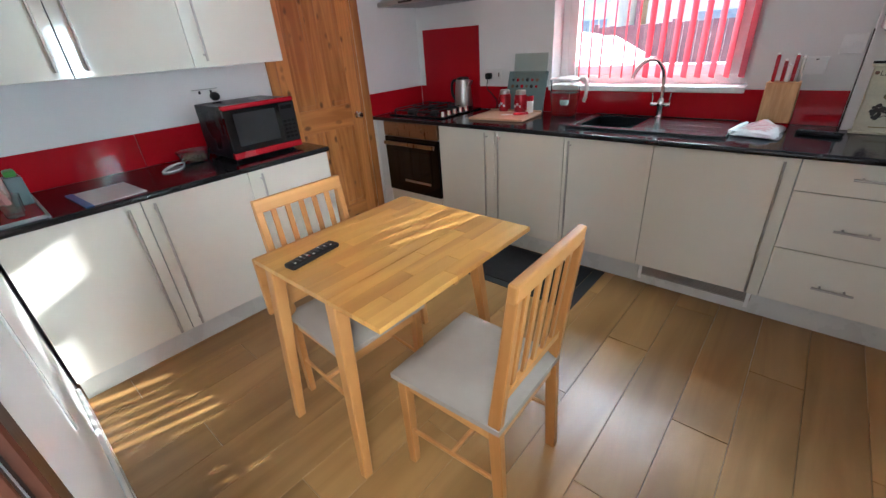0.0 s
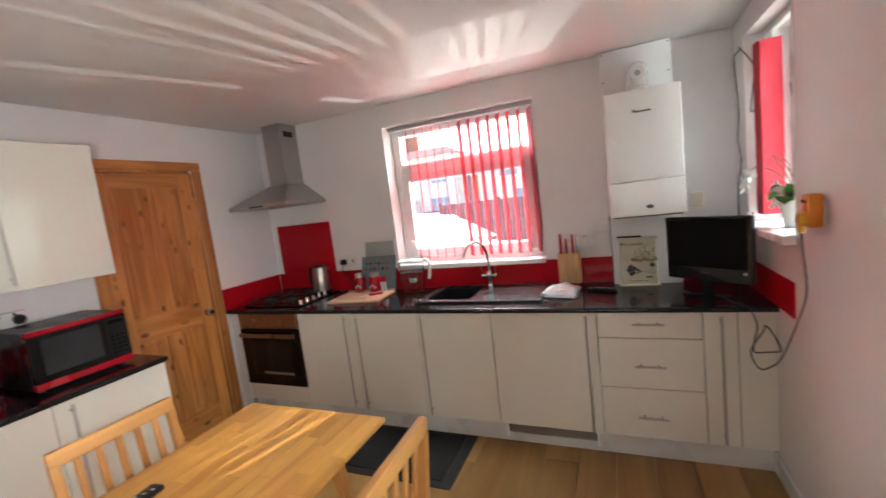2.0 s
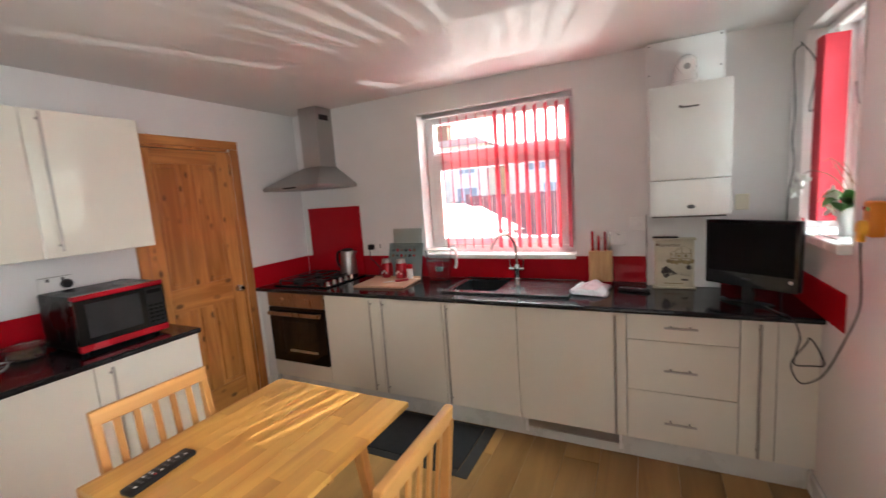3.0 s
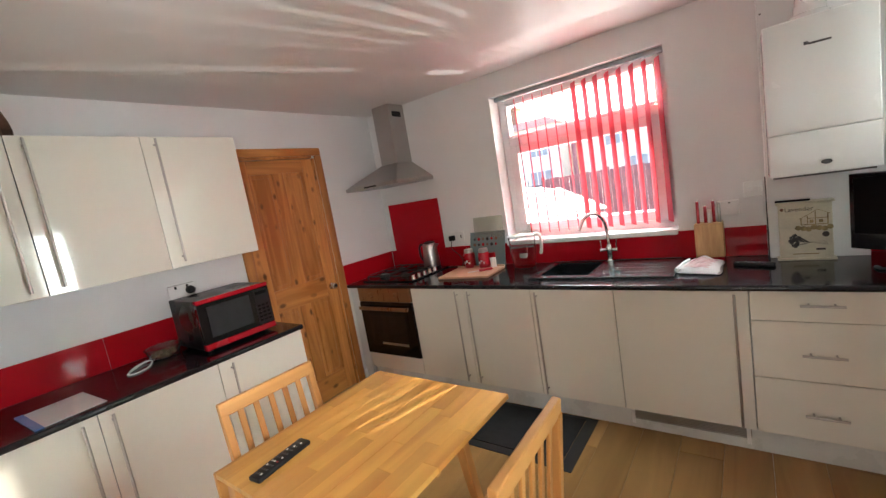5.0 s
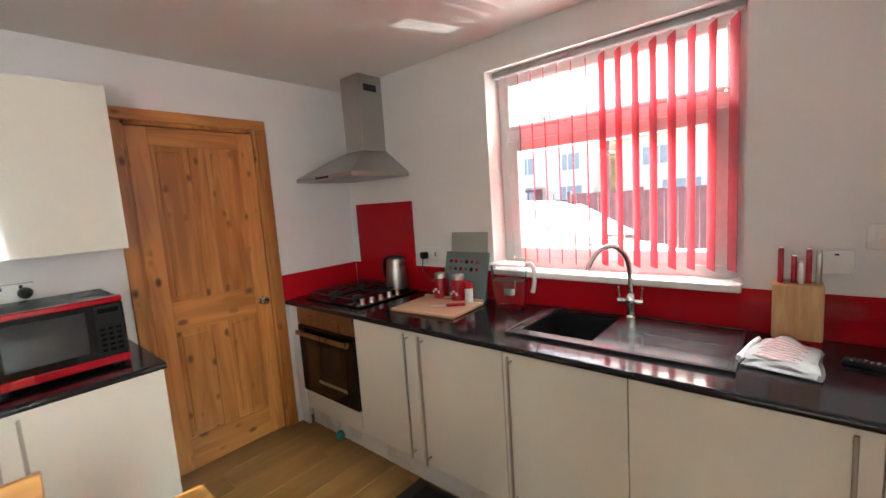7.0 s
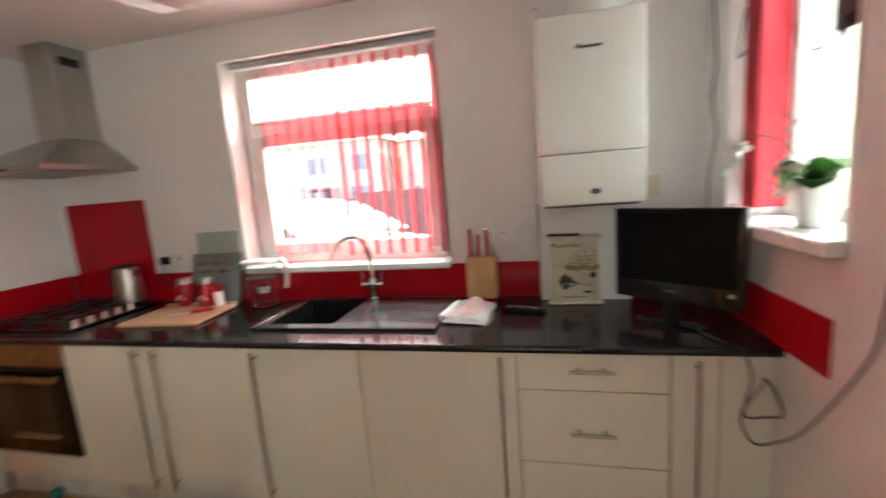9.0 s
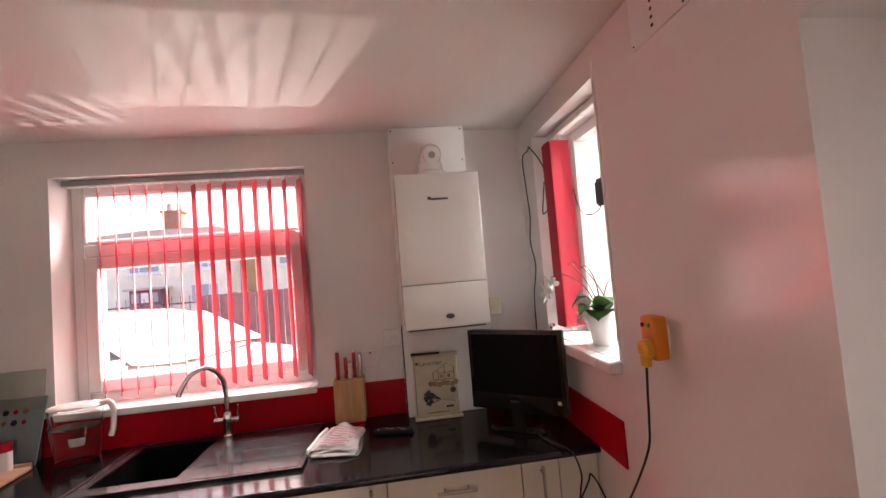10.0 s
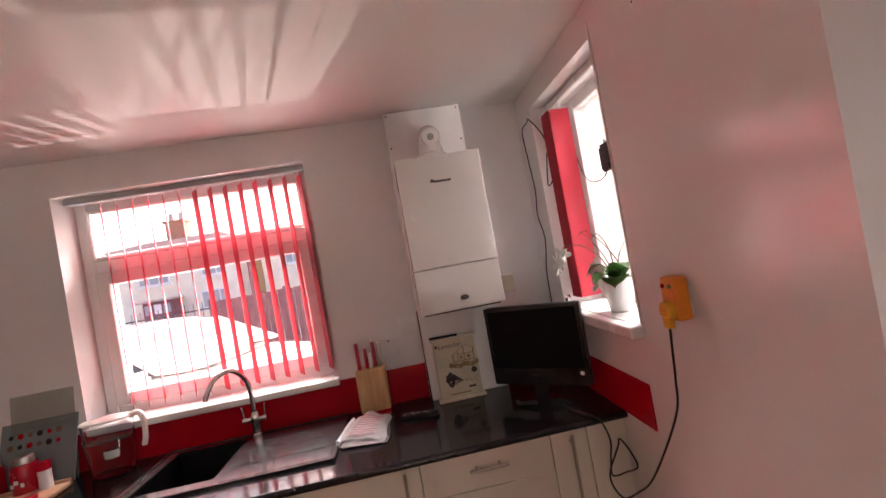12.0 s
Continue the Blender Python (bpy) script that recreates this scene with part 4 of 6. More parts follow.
def dining_chair():
    """Front towards -x, origin on the floor under the seat's middle."""
    c = thing("dining_chair", "light rubberwood slat back dining chair, grey fabric seat", "chair", (0, 0, 0), "chairs at the table")
    hw = 0.172
    s = bmesh.new()
    n = 10
    rows = []
    for i in range(n + 1):
        u = i / n * 2 - 1
        row = []
        for j in range(n + 1):
            v = j / n * 2 - 1
            edge = max(abs(u), abs(v))
            half_w = 0.205 - 0.012 * (u + 1) / 2
            dome = 0.020 * (1 - abs(u) ** 4) * (1 - abs(v) ** 4)
            row.append(s.verts.new((u * 0.205 - 0.012, v * half_w, 0.448 + dome - (0.016 if edge > 0.99 else 0))))
        rows.append(row)
    for i in range(n):
        for j in range(n):
            s.faces.new((rows[i][j], rows[i + 1][j], rows[i + 1][j + 1], rows[i][j + 1]))
    rim = [e for e in s.edges if e.is_boundary]
    ret = bmesh.ops.extrude_edge_only(s, edges=rim)
    vs = [g for g in ret["geom"] if isinstance(g, bmesh.types.BMVert)]
    for q in vs:
        q.co.z = 0.412
    bmesh.ops.holes_fill(s, edges=[e for e in s.edges if e.is_boundary])
    part("seat", s, M_SEAT, c, "padded grey-beige fabric seat", True)
    fr = box(-0.19, -0.172, -hw + 0.012, hw - 0.012, 0.355, 0.411, 0.002)
    box(0.160, 0.178, -hw + 0.012, hw - 0.012, 0.355, 0.411, 0.002, fr)
    box(-0.172, 0.160, -hw - 0.005, -hw + 0.013, 0.355, 0.411, 0.002, fr)
    box(-0.172, 0.160, hw - 0.013, hw + 0.005, 0.355, 0.411, 0.002, fr)
    part("seat_frame", fr, M_RAILW, c)
    for sy in (-1, 1):
        part("front_leg", bar((-0.186, sy * 0.178, 0), (-0.186, sy * 0.174, 0.411), 0.030, 0.030, 0.040, 0.036), M_LEG, c)
        post = bar((0.190, sy * 0.176, 0), (0.172, sy * 0.176, 0.43), 0.036, 0.026, 0.040, 0.028)
        bar((0.172, sy * 0.176, 0.4301), (0.226, sy * 0.176, 0.872), 0.040, 0.028, 0.030, 0.026, bm=post)
        part("back_leg", post, M_LEG, c)
        part("stretcher", rod((-0.186, sy * 0.177, 0.165), (0.186, sy * 0.177, 0.19), 0.008, seg=8), M_LEG, c)
    part("stretcher", rod((0.0, -0.177, 0.178), (0.0, 0.177, 0.178), 0.008, seg=8), M_LEG, c)
    tr = box(-0.013, 0.013, -0.190, 0.190, 0.0, 0.052, 0.005, None, 2)
    for q in tr.verts:
        q.co.x += 0.012 * (q.co.y / 0.19) ** 2 * -1 + 0.006
    part("top_rail", turned(tr, Matrix.Translation((0.229, 0, 0.862)) @ Euler((0, radians(6), 0)).to_matrix().to_4x4()), M_RAILW, c)
    part("lower_rail", turned(box(-0.009, 0.009, -0.162, 0.162, 0, 0.034, 0.003), Matrix.Translation((0.185, 0, 0.52)) @ Euler((0, radians(6), 0)).to_matrix().to_4x4()), M_RAILW, c)
    for k in range(5):
        y = -0.118 + k * 0.059
        part("slat", bar((0.189, y, 0.553), (0.227, y, 0.864), 0.010, 0.022, bevel=0.002), M_LEG, c)
    return c


chair = dining_chair()
chair.matrix_basis = pose(-0.402, 1.012, 0, 0, 0, 1.5)
copy_thing(chair, pose(-1.018, 0.962, 0, 0, 0, 178))


# ---- floor mat ----
def floor_mat():
    m = thing("kitchen_mat", "black ribbed floor mat with rubber border, on the floor", "mat", (-0.95, 2.27, 0))
    part("carpet", box(-1.36, -0.60, 2.075, 2.50, 0.0, 0.007, 0.002), M_MAT, m)
    e = box(-0.598, -0.53, 2.02, 2.525, 0.0, 0.004, 0.001)
    box(-1.43, -1.362, 2.02, 2.525, 0.0, 0.004, 0.001, e)
    box(-1.361, -0.599, 2.02, 2.073, 0.0, 0.004, 0.001, e)
    box(-1.361, -0.599, 2.502, 2.525, 0.0, 0.004, 0.001, e)
    part("border", e, M_MATEDGE, m)


floor_mat()


# ---- hob, hood, sink, tap ----
def gas_hob():
    x0, x1, y0, y1 = -2.44, -1.86, 2.56, 3.06
    z = WT
    h = thing("gas_hob", "black glass gas hob with four burners and knobs", "hob", ((x0 + x1) / 2, y0, z))
    part("plate", box(x0, x1, y0, y1, z + 0.0005, z + 0.012, 0.004), M_BGLOSS, h)
    for k, (bx, by, r) in enumerate(((-2.30, 2.70, 0.045), (-2.30, 2.93, 0.034), (-2.06, 2.70, 0.034), (-2.06, 2.93, 0.05))):
        part("burner", lathe([(0, 0), (r, 0), (r, 0.012), (r * 0.8, 0.016), (r * 0.8, 0.022), (0, 0.024)], (bx, by, z + 0.012), 20), M_IRON, h, "", True)
    for gx in (-2.30, -2.06):
        g = part("pan_support", box(gx - 0.11, gx + 0.11, 2.811, 2.819, z + 0.034, z + 0.043, 0.001), M_IRON, h, "black cast iron pan support")
        for yy in (2.60, 3.03):
            part("bar", box(gx - 0.11, gx + 0.11, yy - 0.004, yy + 0.004, z + 0.034, z + 0.043, 0.001), M_IRON, g)
        for xx in (gx - 0.1, gx, gx + 0.1):
            part("bar", box(xx - 0.004, xx + 0.004, 2.605, 3.025, z + 0.0435, z + 0.050, 0.001), M_IRON, g)
        for xx in (gx - 0.105, gx + 0.105):
            for yy in (2.60, 3.03):
                part("foot", box(xx - 0.005, xx + 0.005, yy - 0.004, yy + 0.004, z + 0.0122, z + 0.0338), M_IRON, g)
    for k in range(5):
        part("knob", lathe([(0, 0), (0.020, 0), (0.019, 0.006), (0.016, 0.010), (0.015, 0.030), (0.013, 0.033), (0, 0.033)], (-1.895, 2.61 + k * 0.072, z + 0.012), 18), M_CHROME, h, "silver control knob", True)


gas_hob()


def cooker_hood():
    x0, x1 = -2.49, -1.893
    yf, yb_, z0 = 2.615, YB - 0.0005, 1.645
    cx = (x0 + x1) / 2 - 0.0
    h = thing("cooker_hood", "brushed steel chimney cooker hood on the wall", "cooker hood", (cx, YB, z0))
    b = bmesh.new()
    lo = [(x0, yf), (x1, yf), (x1, yb_), (x0, yb_)]
    hi = [(cx - 0.095, YB - 0.20), (cx + 0.095, YB - 0.20), (cx + 0.095, yb_), (cx - 0.095, yb_)]
    rings = [[b.verts.new((x, y, z)) for x, y in ring] for ring, z in ((lo, z0), (lo, z0 + 0.028), (hi, z0 + 0.185))]
    for a, c in zip(rings, rings[1:]):
        for k in range(4):
            b.faces.new((a[k], a[(k + 1) % 4], c[(k + 1) % 4], c[k]))
    b.faces.new(rings[-1])
    b.faces.new(rings[0][::-1])
    bmesh.ops.bevel(b, geom=b.edges[:], offset=0.003, segments=1, affect="EDGES")
    part("canopy", b, M_STEEL, h)
    part("filter", box(x0 + 0.05, x1 - 0.05, yf + 0.05, yb_ - 0.04, z0 - 0.004, z0 - 0.0005, 0.001), M_GREYP, h, "grey grease filter")
    part("chimney", box(cx - 0.093, cx + 0.093, YB - 0.198, yb_, z0 + 0.186, ZC - 0.002, 0.002), M_STEEL, h)
    v = box(cx + 0.0935, cx + 0.096, YB - 0.16, YB - 0.05, 2.215, 2.26, 0.0008)
    part("vent_slots", v, M_BLACK, h, "black air outlet slots")
    part("button_strip", box(cx - 0.07, cx + 0.07, yf - 0.002, yf - 0.0002, z0 + 0.008, z0 + 0.020, 0.0006), M_BLACK, h)


cooker_hood()


def sink():
    x0, x1, y0, y1 = SINK
    a0, a1, c0, c1 = BOWL
    z = WT + 0.0006
    s = thing("kitchen_sink", "black composite inset sink with ribbed drainer", "sink", ((x0 + x1) / 2, y0, WT))
    rim = slab_flat((x0, x1, y0, y1), (a0, a1, c0, c1), z, z + 0.009)
    part("rim", rim, M_GRANITE, s)
    raised = box(x0, x1, y0, y0 + 0.012, z + 0.0092, z + 0.0135, 0.002)
    box(x0, x1, y1 - 0.012, y1, z + 0.0092, z + 0.0135, 0.002, raised)
    box(x0, x0 + 0.012, y0 + 0.0125, y1 - 0.0125, z + 0.0092, z + 0.0135, 0.002, raised)
    box(x1 - 0.012, x1, y0 + 0.0125, y1 - 0.0125, z + 0.0092, z + 0.0135, 0.002, raised)
    part("lip", raised, M_GRANITE, s)
    bw = box(a0 - 0.006, a1 + 0.006, c0 - 0.006, c1 + 0.006, z - 0.18, z - 0.172)
    box(a0 - 0.006, a0, c0, c1, z - 0.172, z, 0, bw)
    box(a1, a1 + 0.006, c0, c1, z - 0.172, z, 0, bw)
    box(a0 - 0.006, a1 + 0.006, c0 - 0.006, c0, z - 0.172, z, 0, bw)
    box(a0 - 0.006, a1 + 0.006, c1, c1 + 0.006, z - 0.172, z, 0, bw)
    part("bowl", bw, M_BOWL, s)
    part("waste", lathe([(0, 0), (0.042, 0), (0.040, 0.004), (0, 0.003)], ((a0 + a1) / 2, (c0 + c1) / 2, z - 0.172), 20), M_CHROME, s, "chrome waste", True)
    part("drainer", box(a1 + 0.035, x1 - 0.022, y0 + 0.024, y1 - 0.05, z + 0.0092, z + 0.0104, 0.0008), M_GRANITE, s)
    for k in range(3):
        yy = c0 + 0.06 + k * 0.11
        part("drainer_groove", box(a1 + 0.10, x1 - 0.06, yy, yy + 0.004, z + 0.0105, z + 0.0112, 0.0003), M_GRANITE, s)


sink()


def mixer_tap():
    x, y, z = -0.497, 3.045, WT + 0.0096
    t = thing("mixer_tap", "chrome swan neck mixer tap behind the sink", "tap", (x, y, z))
    part("body", lathe([(0, 0), (0.026, 0), (0.026, 0.006), (0.020, 0.012), (0.019, 0.055), (0.022, 0.060), (0.022, 0.095), (0.017, 0.105), (0.013, 0.112), (0, 0.113)], (x, y, z), 24), M_CHROME, t, "", True)
    part("spout", tube(((x, y, z + 0.105), (x - 0.002, y - 0.004, z + 0.20), (x - 0.012, y - 0.02, z + 0.275), (x - 0.050, y - 0.060, z + 0.332), (x - 0.103, y - 0.108, z + 0.318), (x - 0.134, y - 0.14, z + 0.258), (x - 0.138, y - 0.145, z + 0.236)), 0.0115, 14, 8), M_CHROME, t, "", True)
    for s in (-1, 1):
        lv = rod((x + s * 0.020, y - 0.004, z + 0.076), (x + s * 0.056, y - 0.008, z + 0.076), 0.011, 0.013, 14)
        rod((x + s * 0.047, y - 0.008, z + 0.084), (x + s * 0.052, y - 0.012, z + 0.142), 0.004, 0.005, 10, lv)
        part("lever", lv, M_CHROME, t, "", True)


mixer_tap()


# ---- boiler on its boxed panel ----
def boiler():
    solid("boiler_backboard", box(0.345, 0.728, 3.005, YB - 0.0005, WT + 0.001, ZC - 0.026, 0.002), M_WALL, "white painted boxing behind the boiler", "panel")
    for sx, sz in ((0.36, 2.28), (0.712, 2.28), (0.36, 2.12), (0.712, 2.12)):
        solid("screw_head", rod((sx, 3.0045, sz), (sx, 3.001, sz), 0.004, seg=10), M_DARKMETAL, "small screw head in the white panel", "screw")
    y0 = 2.80
    b = thing("boiler", "white wall hung gas boiler with lower panel", "boiler", (0.55, 3.0, 1.31))
    part("casing", box(0.356, 0.741, y0, 3.003, 1.5105, 2.010, 0.006, None, 3), M_BOILER, b, "", True)
    part("lower_panel", box(0.356, 0.741, y0 - 0.002, 3.002, 1.312, 1.508, 0.006, None, 3), M_BOILER, b, "", True)
    part("base_plate", box(0.37, 0.725, y0 + 0.03, 3.0, 1.302, 1.311, 0.001), M_DARKMETAL, b)
    part("badge", box(0.515, 0.592, y0 - 0.003, y0 - 0.0003, 1.886, 1.895, 0.0005), M_BADGE, b, "small grey maker badge")
    part("badge_swoosh", box(0.500, 0.516, y0 - 0.003, y0 - 0.0003, 1.888, 1.902, 0.0005), M_BADGE, b)
    part("grip", turned(lathe([(0, 0), (0.013, 0), (0.015, 0.002), (0.011, 0.005), (0, 0.005)], (0, 0, 0), 18), Matrix.Translation((0.56, y0 - 0.0035, 1.362)) @ Euler((radians(90), 0, 0)).to_matrix().to_4x4() @ Matrix.Diagonal((1.3, 0.75, 1, 1))), M_BADGE, b, "dark round pressure gauge", True)
    fl = lathe([(0, 0), (0.072, 0), (0.072, 0.02), (0.060, 0.025), (0.058, 0.06), (0, 0.06)], (0.535, 2.90, 2.0125), 24)
    part("flue_collar", fl, M_BOILER, b, "", True)
    el = tube(((0.535, 2.90, 2.07), (0.535, 2.905, 2.10), (0.545, 2.94, 2.135), (0.55, 3.0, 2.14)), 0.052, 18, 6)
    part("flue_elbow", el, M_BOILER, b, "white flue elbow", True)
    part("flue_cap", rod((0.54, 2.842, 2.105), (0.54, 2.90, 2.105), 0.040, seg=16), M_BOILER, b, "", True)
    part("flue_ring", rod((0.54, 2.839, 2.105), (0.54, 2.8415, 2.105), 0.016, seg=16), M_GREYP, b)
    solid("thermostat_box", box(0.802, 0.866, YB - 0.024, YB - 0.0005, 1.315, 1.405, 0.004), M_CREAM, "small cream control box on the wall", "control box")
    # thin dark strip on the boxing's side, from the worktop to the boiler
    solid("dark_strip", box(0.339, 0.3445, 3.02, 3.06, WT + 0.002, 1.31, 0.001), M_DARKMETAL, "dark strip beside the boxed panel", "pipe")


boiler()


# ---- plates and sockets ----
def wall_plate(name, label, x0, x1, z0, z1, rockers, y=YB, plugs=()):
    p = thing(name, label, "socket", ((x0 + x1) / 2, y, z0))
    part("plate", box(x0, x1, y - 0.011, y - 0.0006, z0, z1, 0.003), M_SOCKET, p)
    for rx, rz, w, h, mt in rockers:
        part("rocker", box(rx - w / 2, rx + w / 2, y - 0.0145, y - 0.0112, rz - h / 2, rz + h / 2, 0.0012), mt, p)
    return p


wall_plate("switch_plate", "white fused switch plate on the wall", 0.132, 0.222, 1.115, 1.198, [(0.177, 1.145, 0.022, 0.022, M_SOCKET), (0.177, 1.185, 0.012, 0.006, M_BLACK)])
wall_plate("double_switch_plate", "white isolator switch plate on the wall", 0.246, 0.336, 1.205, 1.292, [(0.277, 1.25, 0.016, 0.028, M_SOCKET), (0.305, 1.25, 0.016, 0.028, M_SOCKET)])
wall_plate("double_socket", "white double socket with a black plug in it", -1.815, -1.672, 1.085, 1.170, [(-1.765, 1.152, 0.010, 0.014, M_SOCKET), (-1.722, 1.152, 0.010, 0.014, M_SOCKET), (-1.70, 1.125, 0.010, 0.030, M_DARKMETAL)])
solid("kettle_plug", box(-1.808, -1.758, YB - 0.05, YB - 0.0116, 1.095, 1.14, 0.008, None, 2), M_BLACK, "black mains plug in the wall socket", "plug", smooth=True)
solid("kettle_cable", tube(((-1.785, YB - 0.045, 1.094), (-1.785, YB - 0.05, 1.03), (-1.74, YB - 0.045, 0.985), (-1.70, YB - 0.04, 0.93), (-1.72, YB - 0.05, WT + 0.005), (-1.85, YB - 0.06, WT + 0.005)), 0.0035, 8, 8), M_CABLE, "black kettle cable hanging from the socket", "cable", smooth=True)


def side_socket():
    p = thing("microwave_socket", "steel effect double socket with black plug", "socket", (XL, 1.22, 1.14))
    part("plate", box(XL + 0.0006, XL + 0.011, 1.148, 1.298, 1.140, 1.232, 0.003), M_SOCKET, p)
    for yy in (1.19, 1.255):
        part("rocker", box(XL + 0.0112, XL + 0.0145, yy - 0.006, yy + 0.006, 1.205, 1.222, 0.001), M_BLACK, p)
    part("frame_strip", box(XL + 0.0112, XL + 0.013, 1.15, 1.296, 1.226, 1.231, 0.0006), M_STEEL, p)
    solid("microwave_plug", lathe_x((XL + 0.0116, 1.265, 1.185)), M_BLACK, "round black mains plug in the socket", "plug", smooth=True)


def lathe_x(at):
    b = lathe([(0, 0), (0.024, 0), (0.026, 0.010), (0.023, 0.034), (0.014, 0.044), (0, 0.046)], seg=18)
    return turned(b, Matrix.Translation(at) @ Euler((0, radians(90), 0)).to_matrix().to_4x4())


side_socket()


def orange_adaptor():
    s = thing("rcd_adaptor", "orange safety plug adaptor with yellow plug in socket", "adaptor", (XR, 2.03, 1.27))
    part("wall_plate", box(XR - 0.010, XR - 0.0006, 1.992, 2.066, 1.290, 1.376, 0.003), M_SOCKET, s, "white wall socket plate")
    part("body", box(XR - 0.054, XR - 0.0105, 1.984, 2.044, 1.285, 1.402, 0.009, None, 3), M_ORANGE, s, "", True)
    part("button", rod((XR - 0.054, 2.028, 1.378), (XR - 0.058, 2.028, 1.378), 0.006, seg=14), M_REDP, s, "red test button")
    part("button", rod((XR - 0.054, 2.001, 1.378), (XR - 0.058, 2.001, 1.378), 0.006, seg=14), M_GREEN, s, "green reset button")
    plug = turned(lathe([(0, 0), (0.026, 0), (0.027, 0.004), (0.024, 0.017), (0.018, 0.021), (0, 0.022)], (0, 0, 0), 24), Matrix.Translation((XR - 0.0545, 2.013, 1.315)) @ Euler((0, radians(-90), 0)).to_matrix().to_4x4())
    box(XR - 0.074, XR - 0.056, 1.998, 2.028, 1.268, 1.302, 0.005, plug, 2)
    p = part("plug", plug, M_YELLOW, s, "round yellow plug", True)
    for k in range(3):
        part("label_bar", box(XR - 0.0778, XR - 0.0768, 2.001, 2.025, 1.306 + 0.008 * k, 1.309 + 0.008 * k), M_ORANGE, p)


orange_adaptor()
solid("television_cable", tube(((XR - 0.065, 2.013, 1.270), (XR - 0.05, 2.045, 1.19), (XR - 0.03, 2.085, 1.10), (XR - 0.02, 2.12, 1.0), (XR - 0.03, 2.20, 0.85), (XR - 0.04, 2.30, 0.70), (XR - 0.05, 2.38, 0.62), (XR - 0.09, 2.43, 0.58), (XR - 0.12, 2.44, 0.66), (XR - 0.07, 2.44, 0.76),
                                (XR - 0.06, 2.44, 0.785), (XR - 0.03, 2.445, 0.74), (XR - 0.005, 2.45, 0.665), (XR - 0.05, 2.45, 0.655), (XR - 0.105, 2.45, 0.655), (XR - 0.10, 2.45, 0.72), (XR - 0.09, 2.45, 0.78), (XR - 0.11, 2.445, 0.85), (XR - 0.13, 2.465, WT + 0.006), (XR - 0.17, 2.56, WT + 0.006), (XR - 0.2, 2.7, WT + 0.006)), 0.0033, 8, 8), M_CABLE,
      "black television cable looped over the worktop edge", "cable", smooth=True)
solid("aerial_cable", tube(((XR - 0.004, 2.93, 2.13), (XR - 0.02, 2.98, 2.10), (XR - 0.008, 3.0, 1.95), (XR - 0.006, 2.985, 1.8), (XR - 0.008, 3.01, 1.68), (XR - 0.006, 2.97, 1.55), (XR - 0.02, 2.99, 1.40), (XR - 0.02, 3.0, 1.25), (XR - 0.03, 2.96, 1.1), (XR - 0.06, 2.92, WT + 0.005)), 0.003, 7, 8),
      M_CABLE, "thin black aerial cable down the wall corner", "cable", smooth=True)
solid("aerial_loop", tube(((XR - 0.004, 2.93, 2.135), (XR - 0.02, 2.86, 2.12), (XR + 0.03, 2.84, 2.02), (XR + 0.05, 2.84, 1.86), (XR + 0.02, 2.87, 1.80), (XR + 0.03, 2.845, 1.95)), 0.003, 7, 8), M_CABLE, "black cable looped beside the side blind", "cable", smooth=True)


def vent_plate():
    v = thing("wall_vent", "white perforated vent plate high on the wall", "vent", (XR, 1.9, 2.13))
    part("plate", box(XR - 0.006, XR - 0.0006, 1.80, 2.02, 2.132, 2.29, 0.001), M_WALL, v)
    for k in range(6):
        part("slot", rod((XR - 0.0065, 1.925, 2.155 + 0.022 * k), (XR - 0.0078, 1.925, 2.155 + 0.022 * k), 0.005, seg=8), M_DARKMETAL, v)
    for yy in (1.812, 2.008):
        part("screw", rod((XR - 0.0065, yy, 2.142), (XR - 0.0085, yy, 2.142), 0.003, seg=8), M_DARKMETAL, v)


vent_plate()


def ceiling_lamp():
    x, y = -0.70, 1.04
    c = thing("ceiling_lamp", "round ceiling lamp with dark rim and opal glass", "ceiling lamp", (x, y, ZC))
    part("rim", lathe([(0.0, -0.001), (0.15, -0.001), (0.158, -0.02), (0.15, -0.045), (0.135, -0.05), (0.130, -0.04), (0.0, -0.04)], (x, y, ZC), 36), M_DARKMETAL, c, "dark nickel rim", True)
    part("shade", lathe([(0.134, -0.046), (0.12, -0.07), (0.08, -0.088), (0.0, -0.095)], (x, y, ZC), 36), M_LAMPGLASS, c, "opal glass shade", True)


ceiling_lamp()


